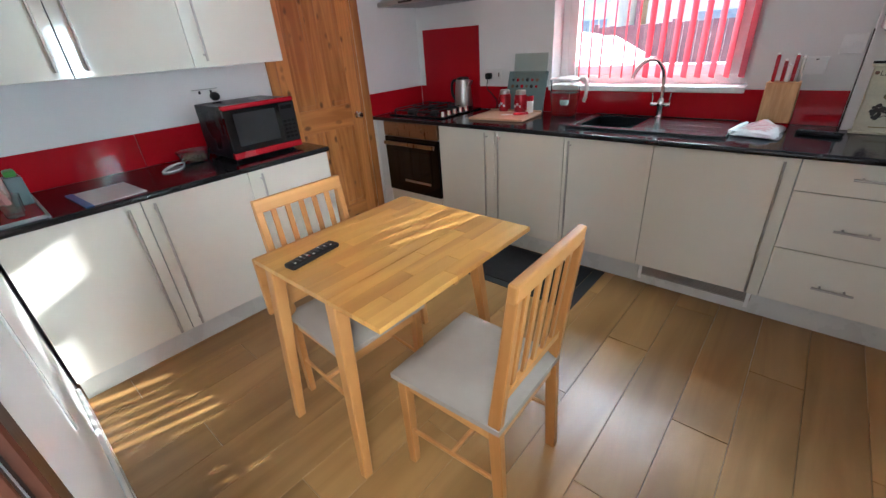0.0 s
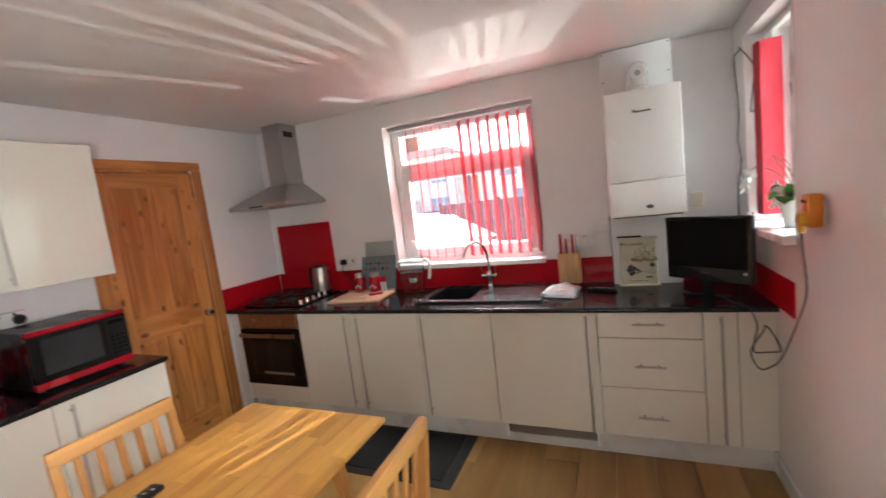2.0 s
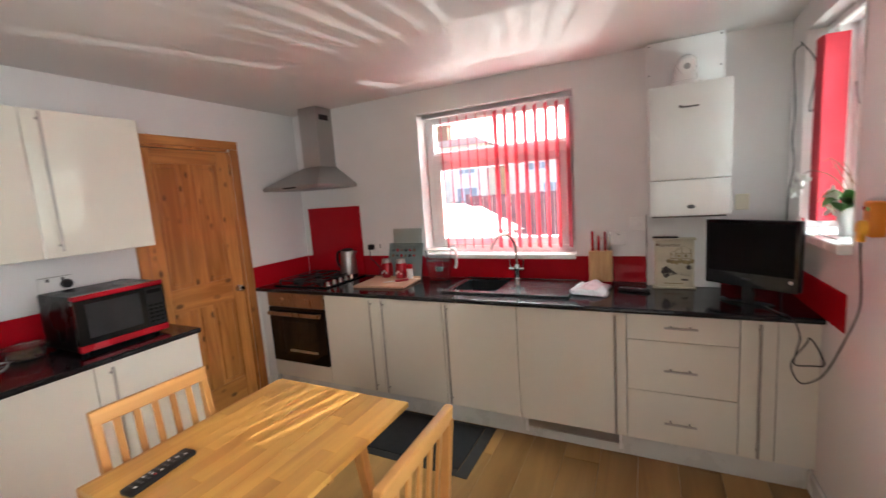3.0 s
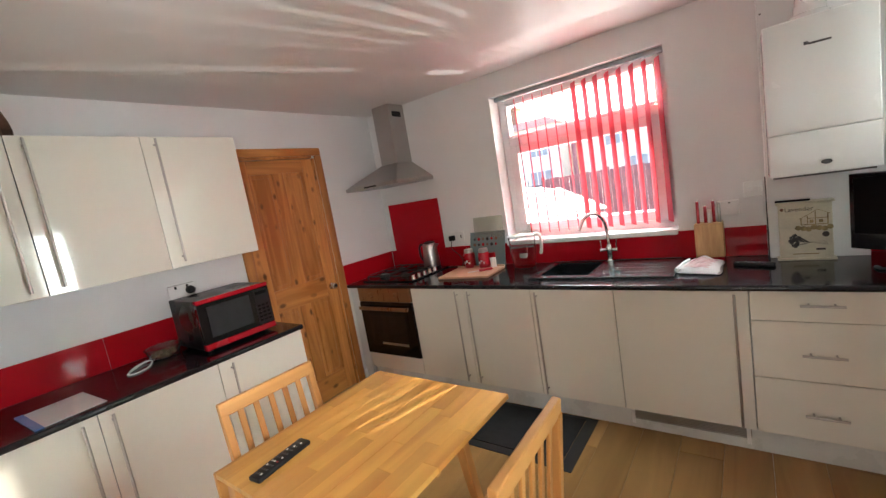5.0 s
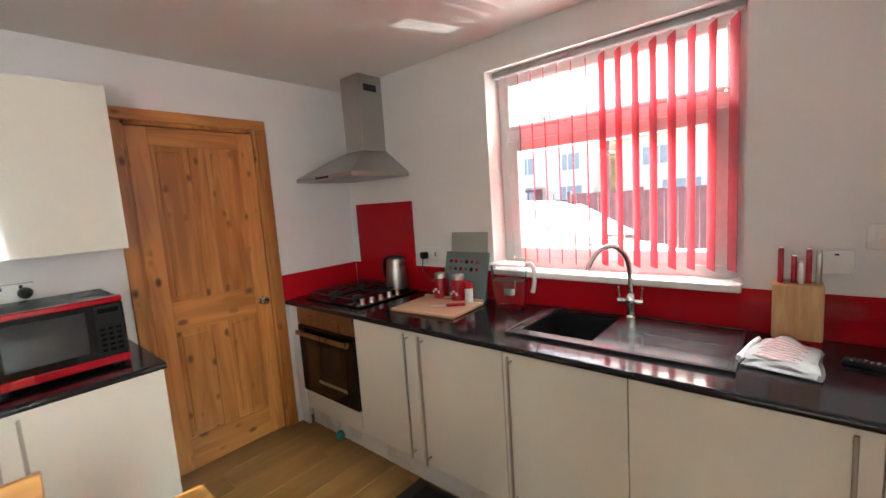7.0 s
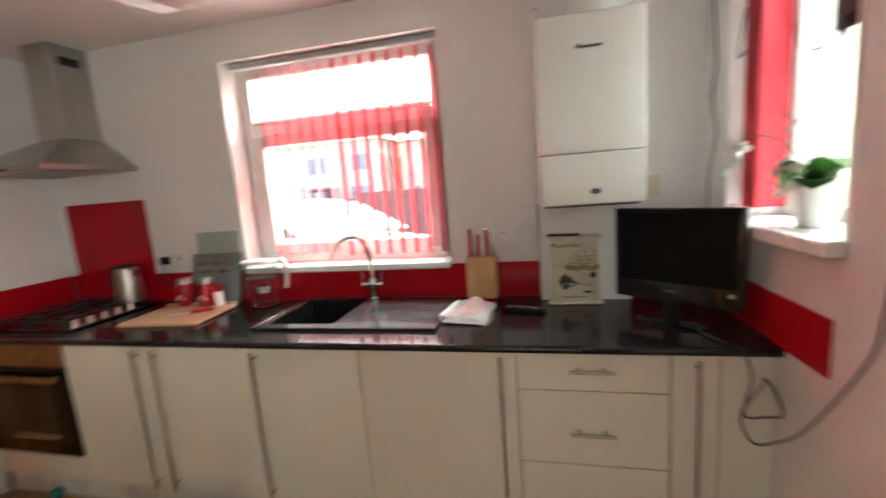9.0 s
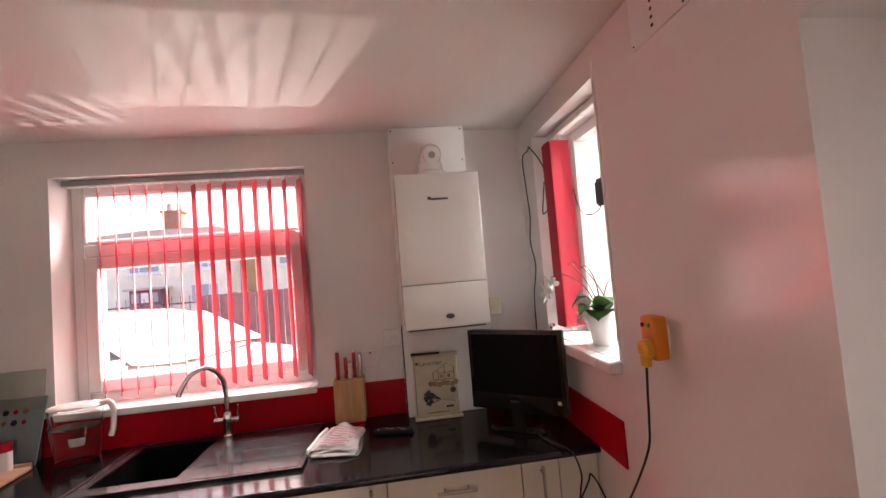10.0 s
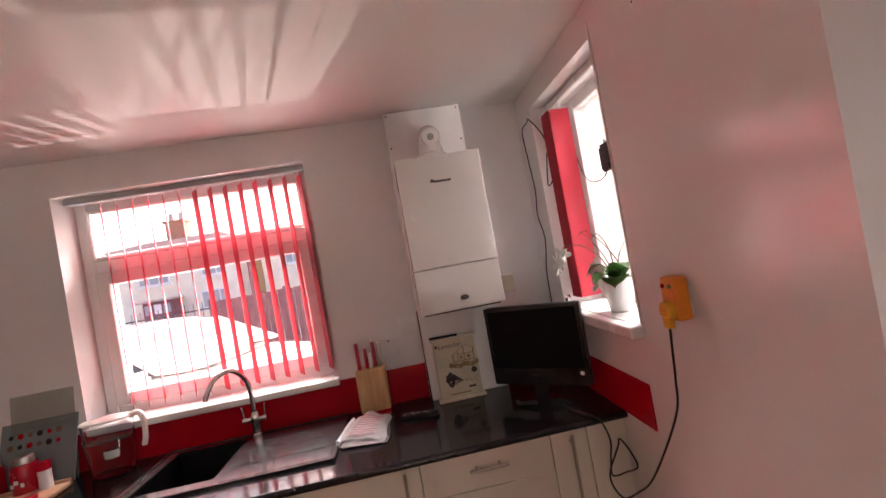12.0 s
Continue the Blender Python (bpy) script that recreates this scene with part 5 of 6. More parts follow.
# ---- things on the side worktop ----
def microwave():
    x0, x1, y0, y1, z0, z1 = -2.455, -2.085, 1.105, 1.515, WT, 1.165
    m = thing("microwave", "black microwave oven with red trim on the worktop", "microwave", (-2.27, 1.31, WT))
    part("body", box(x0, x1 - 0.03, y0 + 0.004, y1 - 0.004, z0 + 0.018, z1 - 0.004, 0.004), M_CASE, m)
    part("front_panel", box(x1 - 0.029, x1, y0, y1, z0 + 0.052, z1 - 0.024, 0.003), M_BGLOSS, m)
    part("top_trim", box(x1 - 0.034, x1 + 0.003, y0, y1, z1 - 0.0235, z1, 0.005), M_REDP, m, "red plastic top trim")
    part("bottom_trim", box(x1 - 0.03, x1 + 0.004, y0, y1, z0 + 0.018, z0 + 0.0515, 0.004), M_REDP, m, "red plastic bottom trim")
    part("door_window", box(x1 + 0.0005, x1 + 0.002, y0 + 0.045, y1 - 0.125, z0 + 0.082, z1 - 0.045, 0.0005), M_MWGLASS, m, "grey see-through window")
    pad = part("control_panel", box(x1 + 0.0005, x1 + 0.0018, y1 - 0.098, y1 - 0.008, z0 + 0.058, z1 - 0.030, 0.0004), M_BLACK, m)
    for r in range(5):
        for c in range(3):
            part("button", box(x1 + 0.002, x1 + 0.0032, y1 - 0.088 + c * 0.026, y1 - 0.070 + c * 0.026, z0 + 0.075 + r * 0.022, z0 + 0.087 + r * 0.022, 0.0003), M_SCREEN, pad)
    part("display", box(x1 + 0.002, x1 + 0.003, y1 - 0.088, y1 - 0.018, z1 - 0.062, z1 - 0.042, 0.0003), M_SCREEN, pad)
    for fx in (x0 + 0.04, x1 - 0.06):
        for fy in (y0 + 0.04, y1 - 0.04):
            part("foot", lathe([(0, 0), (0.014, 0), (0.016, 0.018), (0, 0.018)], (fx, fy, z0), 12), M_BLACK, m)


microwave()


def snack_bowl():
    at = (-2.40, 1.01, WT)
    b = thing("plastic_bowl", "clear plastic bowl of snacks beside the microwave", "bowl", at)
    prof = [(0.0, 0.0), (0.062, 0.0), (0.070, 0.004), (0.088, 0.058), (0.092, 0.060), (0.092, 0.064), (0.085, 0.064), (0.066, 0.007), (0.0, 0.004)]
    part("shell", lathe(prof, at, 28), M_CLEAR, b, "", True)
    g = bmesh.new()
    for k in range(34):
        a, r = random.uniform(0, 6.28), 0.055 * math.sqrt(random.random())
        bmesh.ops.create_icosphere(g, subdivisions=1, radius=random.uniform(0.010, 0.016), matrix=Matrix.Translation((at[0] + r * math.cos(a), at[1] + r * math.sin(a), WT + random.uniform(0.016, 0.036))) @ Matrix.Diagonal((1, 1, 0.6, 1)))
    tagged(part("snacks", g, M_NUT, b, "brown mixed snacks"), kind="stuff")


snack_bowl()
solid("white_cable", tube(((-2.44, 0.93, WT + 0.004), (-2.37, 0.86, WT + 0.004), (-2.29, 0.80, WT + 0.004), (-2.26, 0.83, WT + 0.004), (-2.30, 0.90, WT + 0.004), (-2.40, 0.94, WT + 0.008), (-2.38, 0.87, WT + 0.010), (-2.30, 0.81, WT + 0.011)), 0.004, 8, 8), M_SOCKET, "coiled white charging cable on the worktop", "cable", smooth=True)


def folder():
    f = thing("document_folder", "pale papers in a blue edged folder on worktop", "folder", (-2.13, 0.51, WT))
    part("sheet", turned(box(-0.15, 0.15, -0.095, 0.11, 0.0008, 0.004, 0.0006), Matrix.Translation((-2.135, 0.522, WT)) @ pose(0, 0, 0, 0, 0, 4)), M_PAPER, f)
    part("spine", turned(box(-0.155, 0.155, -0.125, -0.096, 0.0008, 0.006, 0.001), Matrix.Translation((-2.135, 0.522, WT)) @ pose(0, 0, 0, 0, 0, 4)), M_BLUE, f, "blue plastic spine")


folder()


def corner_clutter():
    t = thing("serving_tray", "red patterned tray with a pale rim on worktop", "tray", (-2.2, 0.2, WT))
    part("base", box(-2.44, -1.985, 0.105, 0.285, WT + 0.0005, WT + 0.006, 0.002), M_RED, t)
    r = box(-2.45, -1.975, 0.286, 0.296, WT + 0.0005, WT + 0.011, 0.002)
    box(-1.984, -1.974, 0.100, 0.285, WT + 0.0005, WT + 0.016, 0.003, r)
    part("rim", r, M_GREYP, t)
    s = thing("glass_tumbler", "small clear glass tumbler lying on the tray", "glass", (-2.10, 0.20, WT))
    for k, (gx, gy) in enumerate(((-2.10, 0.205), (-2.19, 0.215))):
        part("cup", turned(lathe([(0, 0), (0.028, 0), (0.034, 0.07), (0.031, 0.07), (0.026, 0.004), (0, 0.004)], (0, 0, 0), 18), Matrix.Translation((gx, gy, WT + 0.0075))), M_CLEAR, s, "", True)
    b = thing("soap_bottle", "white bottle with pink cap and green label", "bottle", (-2.45, 0.2, WT))
    part("bottle", lathe([(0, 0), (0.034, 0), (0.036, 0.01), (0.036, 0.12), (0.022, 0.14), (0.016, 0.155), (0, 0.155)], (-2.45, 0.19, WT), 20), M_SOCKET, b, "", True)
    part("cap", lathe([(0, 0), (0.019, 0), (0.019, 0.07), (0.010, 0.085), (0, 0.085)], (-2.45, 0.19, WT + 0.1555), 16), M_PINK, b, "pink cap", True)
    g = solid("scrubbing_brush", box(-2.36, -2.28, 0.235, 0.275, WT + 0.13, WT + 0.155, 0.008, None, 2), M_GREEN, "green handled brush in a grey holder", "brush", smooth=True)
    solid("brush_holder", box(-2.365, -2.265, 0.225, 0.285, WT + 0.0065, WT + 0.1295, 0.006), M_BOARDGLASS, "grey plastic holder on the tray", "holder")
    # tea towel on the end wall
    w = thing("hanging_towel", "pink and cream striped towel hanging on a hook", "towel", (-2.2, YS, 1.35))
    for nm, a0, a1, mt, ph in (("pink_fold", -2.12, -2.02, M_PINK, 0.0), ("striped_fold", -2.22, -2.12, M_STRIPE, 1.4), ("red_fold", -2.30, -2.22, M_PINK, 2.5)):
        b2 = bmesh.new()
        nx, nz = 8, 14
        rows = []
        for j in range(nz + 1):
            v = j / nz
            z = 1.36 - 0.42 * v
            row = []
            for i in range(nx + 1):
                u = i / nx
                x = -2.16 + (a0 + (a1 - a0) * u + 2.16) * (0.25 + 0.75 * v ** 0.7)
                y = YS + 0.016 + 0.022 * (1 + math.sin(9 * u + ph)) * (0.3 + v) + 0.06 * v
                row.append(b2.verts.new((x, y, z)))
            rows.append(row)
        for j in range(nz):
            for i in range(nx):
                b2.faces.new((rows[j][i], rows[j][i + 1], rows[j + 1][i + 1], rows[j + 1][i]))
        bmesh.ops.solidify(b2, geom=b2.faces[:], thickness=0.004)
        part(nm, b2, mt, w, "", True)
    part("hook", rod((-2.16, YS + 0.0005, 1.36), (-2.16, YS + 0.05, 1.365), 0.006, seg=10), M_CHROME, w, "chrome hook")


corner_clutter()


def cabinet_top_basket():
    z = 2.0625
    w = thing("wicker_ornament", "brown wicker cornucopia basket lying on wall cabinet", "ornament", (-2.36, 0.48, z))
    part("horn", turned(lathe([(0.0, 0), (0.035, 0.01), (0.05, 0.09), (0.062, 0.16), (0.058, 0.162), (0.045, 0.09), (0, 0.02)], (0, 0, 0), 14), Matrix.Translation((-2.36, 0.46, z + 0.062)) @ Euler((radians(-84), 0, 0)).to_matrix().to_4x4()), M_CARDP, w, "", True)
    part("rim", turned(lathe([(0.052, 0), (0.072, 0.0), (0.085, 0.03), (0.078, 0.034), (0.050, 0.006)], (0, 0, 0), 14), Matrix.Translation((-2.36, 0.60, z + 0.085)) @ Euler((radians(-70), 0, 0)).to_matrix().to_4x4()), M_CARD, w, "dark wicker rim", True)
    part("tail", tube(((-2.36, 0.47, z + 0.052), (-2.36, 0.40, z + 0.050), (-2.36, 0.32, z + 0.045), (-2.36, 0.26, z + 0.05), (-2.36, 0.22, z + 0.07)), 0.042, 10, 6, None, 0.014), M_CARD, w, "curled wicker tail", True)
    part("band", turned(lathe([(0.054, 0), (0.066, 0.004), (0.066, 0.02), (0.054, 0.024)], (0, 0, 0), 14), Matrix.Translation((-2.36, 0.555, z + 0.068)) @ Euler((radians(-84), 0, 0)).to_matrix().to_4x4()), M_CARD, w, "", True)
    part("foot_plate", box(-2.42, -2.30, 0.36, 0.64, z, z + 0.006, 0.002), M_SOCKET, w, "thin pale base board")


cabinet_top_basket()


# ---- things by the hob ----
def kettle():
    x, y = -1.985, 2.985
    k = thing("kettle", "brushed steel jug kettle with black handle", "kettle", (x, y, WT))
    part("base", lathe([(0, 0), (0.075, 0), (0.075, 0.014), (0.068, 0.018), (0, 0.018)], (x, y, WT + 0.0125), 28), M_BLACK, k, "black power base", True)
    part("body", lathe([(0, 0.019), (0.072, 0.019), (0.074, 0.03), (0.066, 0.13), (0.057, 0.215), (0.050, 0.222), (0, 0.222)], (x, y, WT + 0.0125), 32), M_STEEL, k, "", True)
    part("lid", lathe([(0, 0), (0.050, 0), (0.048, 0.010), (0.02, 0.016), (0, 0.016)], (x, y, WT + 0.235), 24), M_BLACK, k, "black lid", True)
    part("spout", turned(bar((0, 0, 0), (0.022, 0, 0.04), 0.02, 0.05, 0.03, 0.04), Matrix.Translation((x + 0.055, y, WT + 0.185))), M_STEEL, k)
    part("handle", tube(((x - 0.055, y, WT + 0.215), (x - 0.085, y - 0.01, WT + 0.225), (x - 0.108, y - 0.01, WT + 0.19), (x - 0.105, y - 0.01, WT + 0.12), (x - 0.075, y, WT + 0.065)), 0.011, 10, 8), M_BLACK, k, "black plastic handle", True)


kettle()


def leaning_board(name, label, x0, x1, h, foot_y, mat, dots=False):
    lean = math.atan2(YB - 0.012 - foot_y, h)
    b = box(x0, x1, 0, 0.005, 0, h, 0.002)
    m = Matrix.Translation((0, foot_y, WT + 0.0015)) @ Euler((-lean, 0, 0)).to_matrix().to_4x4()
    t = thing(name, label, "board", ((x0 + x1) / 2, foot_y, WT))
    p = part("sheet", turned(b, m), mat, t)
    if dots:
        for i in range(6):
            for j in range(2):
                cx, cz = x0 + 0.045 + i * 0.04, h - 0.06 - j * 0.045
                d = rod((cx, -0.0002, cz), (cx, -0.0012, cz), 0.010 + 0.003 * ((i + j) % 2), seg=12)
                part("printed_spot", turned(d, m), (M_BLACK, M_STEM, M_REDP)[(i * 2 + j) % 3], p)


leaning_board("tall_glass_board", "tall clear green glass board leaning on wall", -1.555, -1.285, 0.40, 3.035, M_FROST)
leaning_board("glass_cutting_board", "grey-blue glass cutting board with printed spots", -1.60, -1.275, 0.29, 2.995, M_BOARDGLASS, True)


def canister(x, y, r=0.047, h=0.135):
    c = thing("canister", "red storage jar with steel lid beside the boards", "jar", (x, y, WT), "red storage jars")
    part("jar", lathe([(0, 0), (r * 0.92, 0), (r, 0.006), (r, h - 0.02), (r * 0.86, h), (0, h)], (x, y, WT + 0.0005), 24), M_REDP, c, "", True)
    part("lid", lathe([(0, 0), (r * 0.78, 0), (r * 0.78, 0.024), (r * 0.7, 0.030), (0, 0.030)], (x, y, WT + h + 0.001), 24), M_STEEL, c, "brushed steel lid", True)
    for k in range(3):
        part("printed_motif", turned(box(-0.009, 0.009, -0.0012, 0.0, 0, 0.016, 0.0004), Matrix.Translation((x - 0.018 + 0.018 * k, y - r * math.cos(math.asin((-0.018 + 0.018 * k) / r)) - 0.0004, WT + 0.05 + 0.014 * (k % 2)))), M_SOCKET, c)


canister(-1.565, 2.955)
canister(-1.425, 2.950)
sp = thing("spice_jar", "small red and white shaker jar", "jar", (-1.335, 2.93, WT))
part("jar", lathe([(0, 0), (0.023, 0), (0.023, 0.095), (0, 0.095)], (-1.335, 2.93, WT + 0.0005), 18), M_SOCKET, sp, "", True)
part("cap", lathe([(0, 0), (0.024, 0), (0.024, 0.034), (0, 0.036)], (-1.335, 2.93, WT + 0.0965), 18), M_REDP, sp, "red cap", True)


def chopping_board():
    m = Matrix.Translation((-1.455, 2.785, WT)) @ pose(0, 0, 0, 0, 0, 4)
    c = thing("chopping_board", "pale wooden chopping board with a red knife", "chopping board", (-1.455, 2.785, WT))
    part("board", turned(box(-0.215, 0.215, -0.15, 0.15, 0.001, 0.018, 0.005, None, 2), m), M_BEECH, c)
    part("back_rail", turned(box(-0.21, 0.21, 0.152, 0.162, 0.001, 0.03, 0.002), m), M_BEECH, c)
    k = thing("paring_knife", "small knife with a red handle on the board", "knife", (-1.34, 2.78, WT))
    part("handle", turned(box(-0.075, 0.03, -0.012, 0.012, 0.0185, 0.036, 0.005, None, 2), Matrix.Translation((-1.36, 2.80, WT)) @ pose(0, 0, 0, 0, 0, 218)), M_REDP, k, "", True)
    part("blade", turned(box(0.031, 0.115, -0.012, 0.010, 0.024, 0.0265, 0.0008), Matrix.Translation((-1.36, 2.80, WT)) @ pose(0, 0, 0, 0, 0, 218)), M_PAPER, k, "pale sheathed blade")


chopping_board()


def water_jug():
    x, y = -1.10, 2.985
    j = thing("water_filter_jug", "clear plastic water filter jug with white lid", "jug", (x, y, WT))
    sh = lambda b: turned(b, Matrix.Translation((x, y, WT)) @ Matrix.Diagonal((1.15, 0.72, 1, 1)))
    part("jug_body", sh(lathe([(0, 0.001), (0.070, 0.001), (0.076, 0.008), (0.093, 0.165), (0.088, 0.165), (0.071, 0.010), (0, 0.006)], (0, 0, 0), 28)), M_WATER, j, "", True)
    part("funnel", sh(lathe([(0.0, 0.105), (0.03, 0.105), (0.034, 0.145), (0.086, 0.150), (0.094, 0.235), (0.089, 0.235), (0.080, 0.155), (0.0, 0.150)], (0, 0, 0), 28)), M_WATER, j, "clear upper tank", True)
    part("cartridge", sh(lathe([(0, 0.07), (0.024, 0.07), (0.028, 0.085), (0.028, 0.104), (0, 0.104)], (0, 0, 0), 18)), M_SOCKET, j, "white filter cartridge", True)
    part("lid", sh(lathe([(0, 0.252), (0.05, 0.250), (0.09, 0.243), (0.097, 0.236), (0.097, 0.2355), (0, 0.2355)], (0, 0, 0), 28)), M_SOCKET, j, "white plastic lid", True)
    part("handle", tube(((x + 0.095, y, WT + 0.238), (x + 0.135, y, WT + 0.242), (x + 0.152, y, WT + 0.20), (x + 0.148, y, WT + 0.13), (x + 0.138, y, WT + 0.095)), 0.0115, 10, 8), M_SOCKET, j, "white plastic handle", True)


water_jug()


# ---- things by the boiler ----
def knife_block():
    x0, x1, y0, y1 = 0.005, 0.145, 2.965, 3.055
    k = thing("knife_block", "bamboo knife block holding red handled knives", "knife block", (0.075, 3.01, WT))
    part("foot", box(x0 + 0.002, x1 - 0.002, y0 + 0.002, y1 - 0.002, WT + 0.0005, WT + 0.024, 0.003), M_REDP, k, "red base strip")
    part("block", box(x0, x1, y0, y1, WT + 0.0245, WT + 0.222, 0.004), M_BAMBOO, k)
    for dx, dy, h, mt in ((0.022, 0.02, 0.125, M_REDP), (0.058, 0.03, 0.095, M_REDP), (0.078, 0.02, 0.075, M_SOCKET), (0.098, 0.035, 0.12, M_REDP), (0.124, 0.03, 0.11, M_STEEL)):
        kn = part("knife", box(x0 + dx - 0.008, x0 + dx + 0.008, y0 + dy, y0 + dy + 0.022, WT + 0.2225, WT + 0.2225 + h, 0.004, None, 2), mt, k, "knife handle", True)
        part("bolster", box(x0 + dx - 0.0085, x0 + dx + 0.0085, y0 + dy - 0.0005, y0 + dy + 0.0225, WT + 0.2225 + h, WT + 0.2305 + h, 0.002), M_CHROME, kn, "steel end cap")


knife_block()


def tea_towel():
    """A cotton towel folded into four uneven layers, its folds to the west, its loose corners to the front."""
    t = thing("tea_towel", "folded white tea towel with pink print beside sink", "towel", (0.04, 2.79, WT))
    m = Matrix.Translation((0.038, 2.80, WT)) @ pose(0, 0, 0, 0, 0, -9)

    def cloth(u, v, k):
        rise = 0.013 * math.exp(-((u - 0.30 - 0.1 * v) / 0.16) ** 2) * (0.4 + v) + 0.010 * math.exp(-((u - 0.72 + 0.15 * v) / 0.12) ** 2) * (0.3 + 0.7 * v)
        crease = 0.004 * noise.noise(Vector((u * 5, v * 4, k * 7.3))) + 0.002 * noise.noise(Vector((u * 14, v * 11, k * 3.1)))
        return 0.004 + 0.0085 * k + rise * k / 3 + crease * (0.4 + 0.2 * k)

    for k, (nm, dx, dy, wx, wy, turn, mt) in enumerate((("lower_fold", 0.014, -0.006, 0.190, 0.250, 3, M_TOWELG), ("second_fold", 0.006, -0.010, 0.186, 0.246, 0, M_TOWEL),
                                                        ("third_fold", 0.010, 0.002, 0.176, 0.226, 4, M_TOWEL), ("upper_fold", -0.002, 0.000, 0.178, 0.222, -2, M_TOWEL))):
        b = bmesh.new()
        n = 18
        rows = []
        for i in range(n + 1):
            row = []
            for j in range(n + 1):
                u, v = i / n, j / n
                front = max(0.0, 0.14 - v) / 0.14
                side = max(0.0, 0.10 - u, u - 0.90) / 0.10
                z = cloth(u, v, k) - 0.005 * k * (front ** 2 + side ** 2) * 0.5
                x = (u - 0.5) * wx * (1 - 0.10 * v) + 0.005 * math.sin(6 * v + k)
                y = (v - 0.5) * wy + 0.006 * math.sin(5 * u + 2 * k)
                row.append(b.verts.new((dx + x, dy + y, max(z, 0.0032))))
            rows.append(row)
        for i in range(n):
            for j in range(n):
                b.faces.new((rows[i][j], rows[i + 1][j], rows[i + 1][j + 1], rows[i][j + 1]))
        bmesh.ops.solidify(b, geom=b.faces[:], thickness=0.0026)
        part(nm, turned(b, m @ pose(0, 0, 0, 0, 0, turn)), mt, t, "", True)
    for k, (dx, z) in enumerate(((-0.090, 0.010), (-0.088, 0.024))):
        roll = tube(((dx - 0.004, -0.112, z), (dx, -0.05, z + 0.003), (dx + 0.002, 0.03, z + 0.006), (dx + 0.006, 0.106, z + 0.004)), 0.0075, 8, 5)
        part("folded_edge", turned(roll, m), M_TOWEL, t, "", True)
    for k in range(9):
        x0, x1 = -0.055 + 0.006 * (k % 3), 0.060 - 0.012 * (k % 2)
        b = box(x0, x1, -0.094 + 0.021 * k, -0.086 + 0.021 * k, 0.0, 0.0012)
        bmesh.ops.subdivide_edges(b, edges=[e for e in b.edges if abs((e.verts[0].co - e.verts[1].co).x) > 0.05], cuts=10)
        for q in b.verts:
            v = q.co.y / 0.222 + 0.5
            u = (q.co.x + 0.002) / (0.178 * (1 - 0.10 * v)) + 0.5
            q.co.z += cloth(u, v, 3) + 0.0012
        part("printed_line", turned(b, m @ pose(0, 0, 0, 0, 0, -2)), M_PINK, t)


tea_towel()


def remote(name, label, m, length, keys, w=0.045):
    r = thing(name, label, "remote control", m.translation)
    part("case", turned(box(-length / 2, length / 2, -w / 2, w / 2, 0.001, 0.018, 0.006, None, 2), m), M_BLACK, r, "", True)
    for i in range(keys):
        for j in range(3):
            x = -length / 2 + 0.018 + i * (length - 0.03) / keys
            mt = (M_REDP, M_SILVER, M_GREYP)[j] if i == keys // 2 - 1 else (M_SILVER if (i + j) % 4 == 0 else M_BADGE)
            part("key", turned(box(x, x + 0.007, -0.015 + j * 0.0115, -0.008 + j * 0.0115, 0.0182, 0.0198, 0.0006), m), mt, r)


remote("table_remote", "black remote control with grey keys on the table", Matrix.Translation((-0.978, 0.825, 0.7455)) @ pose(0, 0, 0, 0, 0, 97), 0.205, 9, 0.052)
remote("television_remote", "black remote control with grey keys beside towel", Matrix.Translation((0.272, 2.845, WT)) @ pose(0, 0, 0, 0, 0, -14), 0.175, 10, 0.042)


def text_mesh(body, size, m, mat, parent, name="lettering", align="LEFT"):
    cu = bpy.data.curves.new("text", "FONT")
    cu.body, cu.size, cu.align_x, cu.extrude = body, size, align, 0.0003
    tmp = bpy.data.objects.new("text", cu)
    me = bpy.data.meshes.new_from_object(tmp)
    bpy.data.objects.remove(tmp)
    b = bmesh.new()
    b.from_mesh(me)
    bpy.data.meshes.remove(me)
    return part(name, turned(b, m), mat, parent, "printed word")


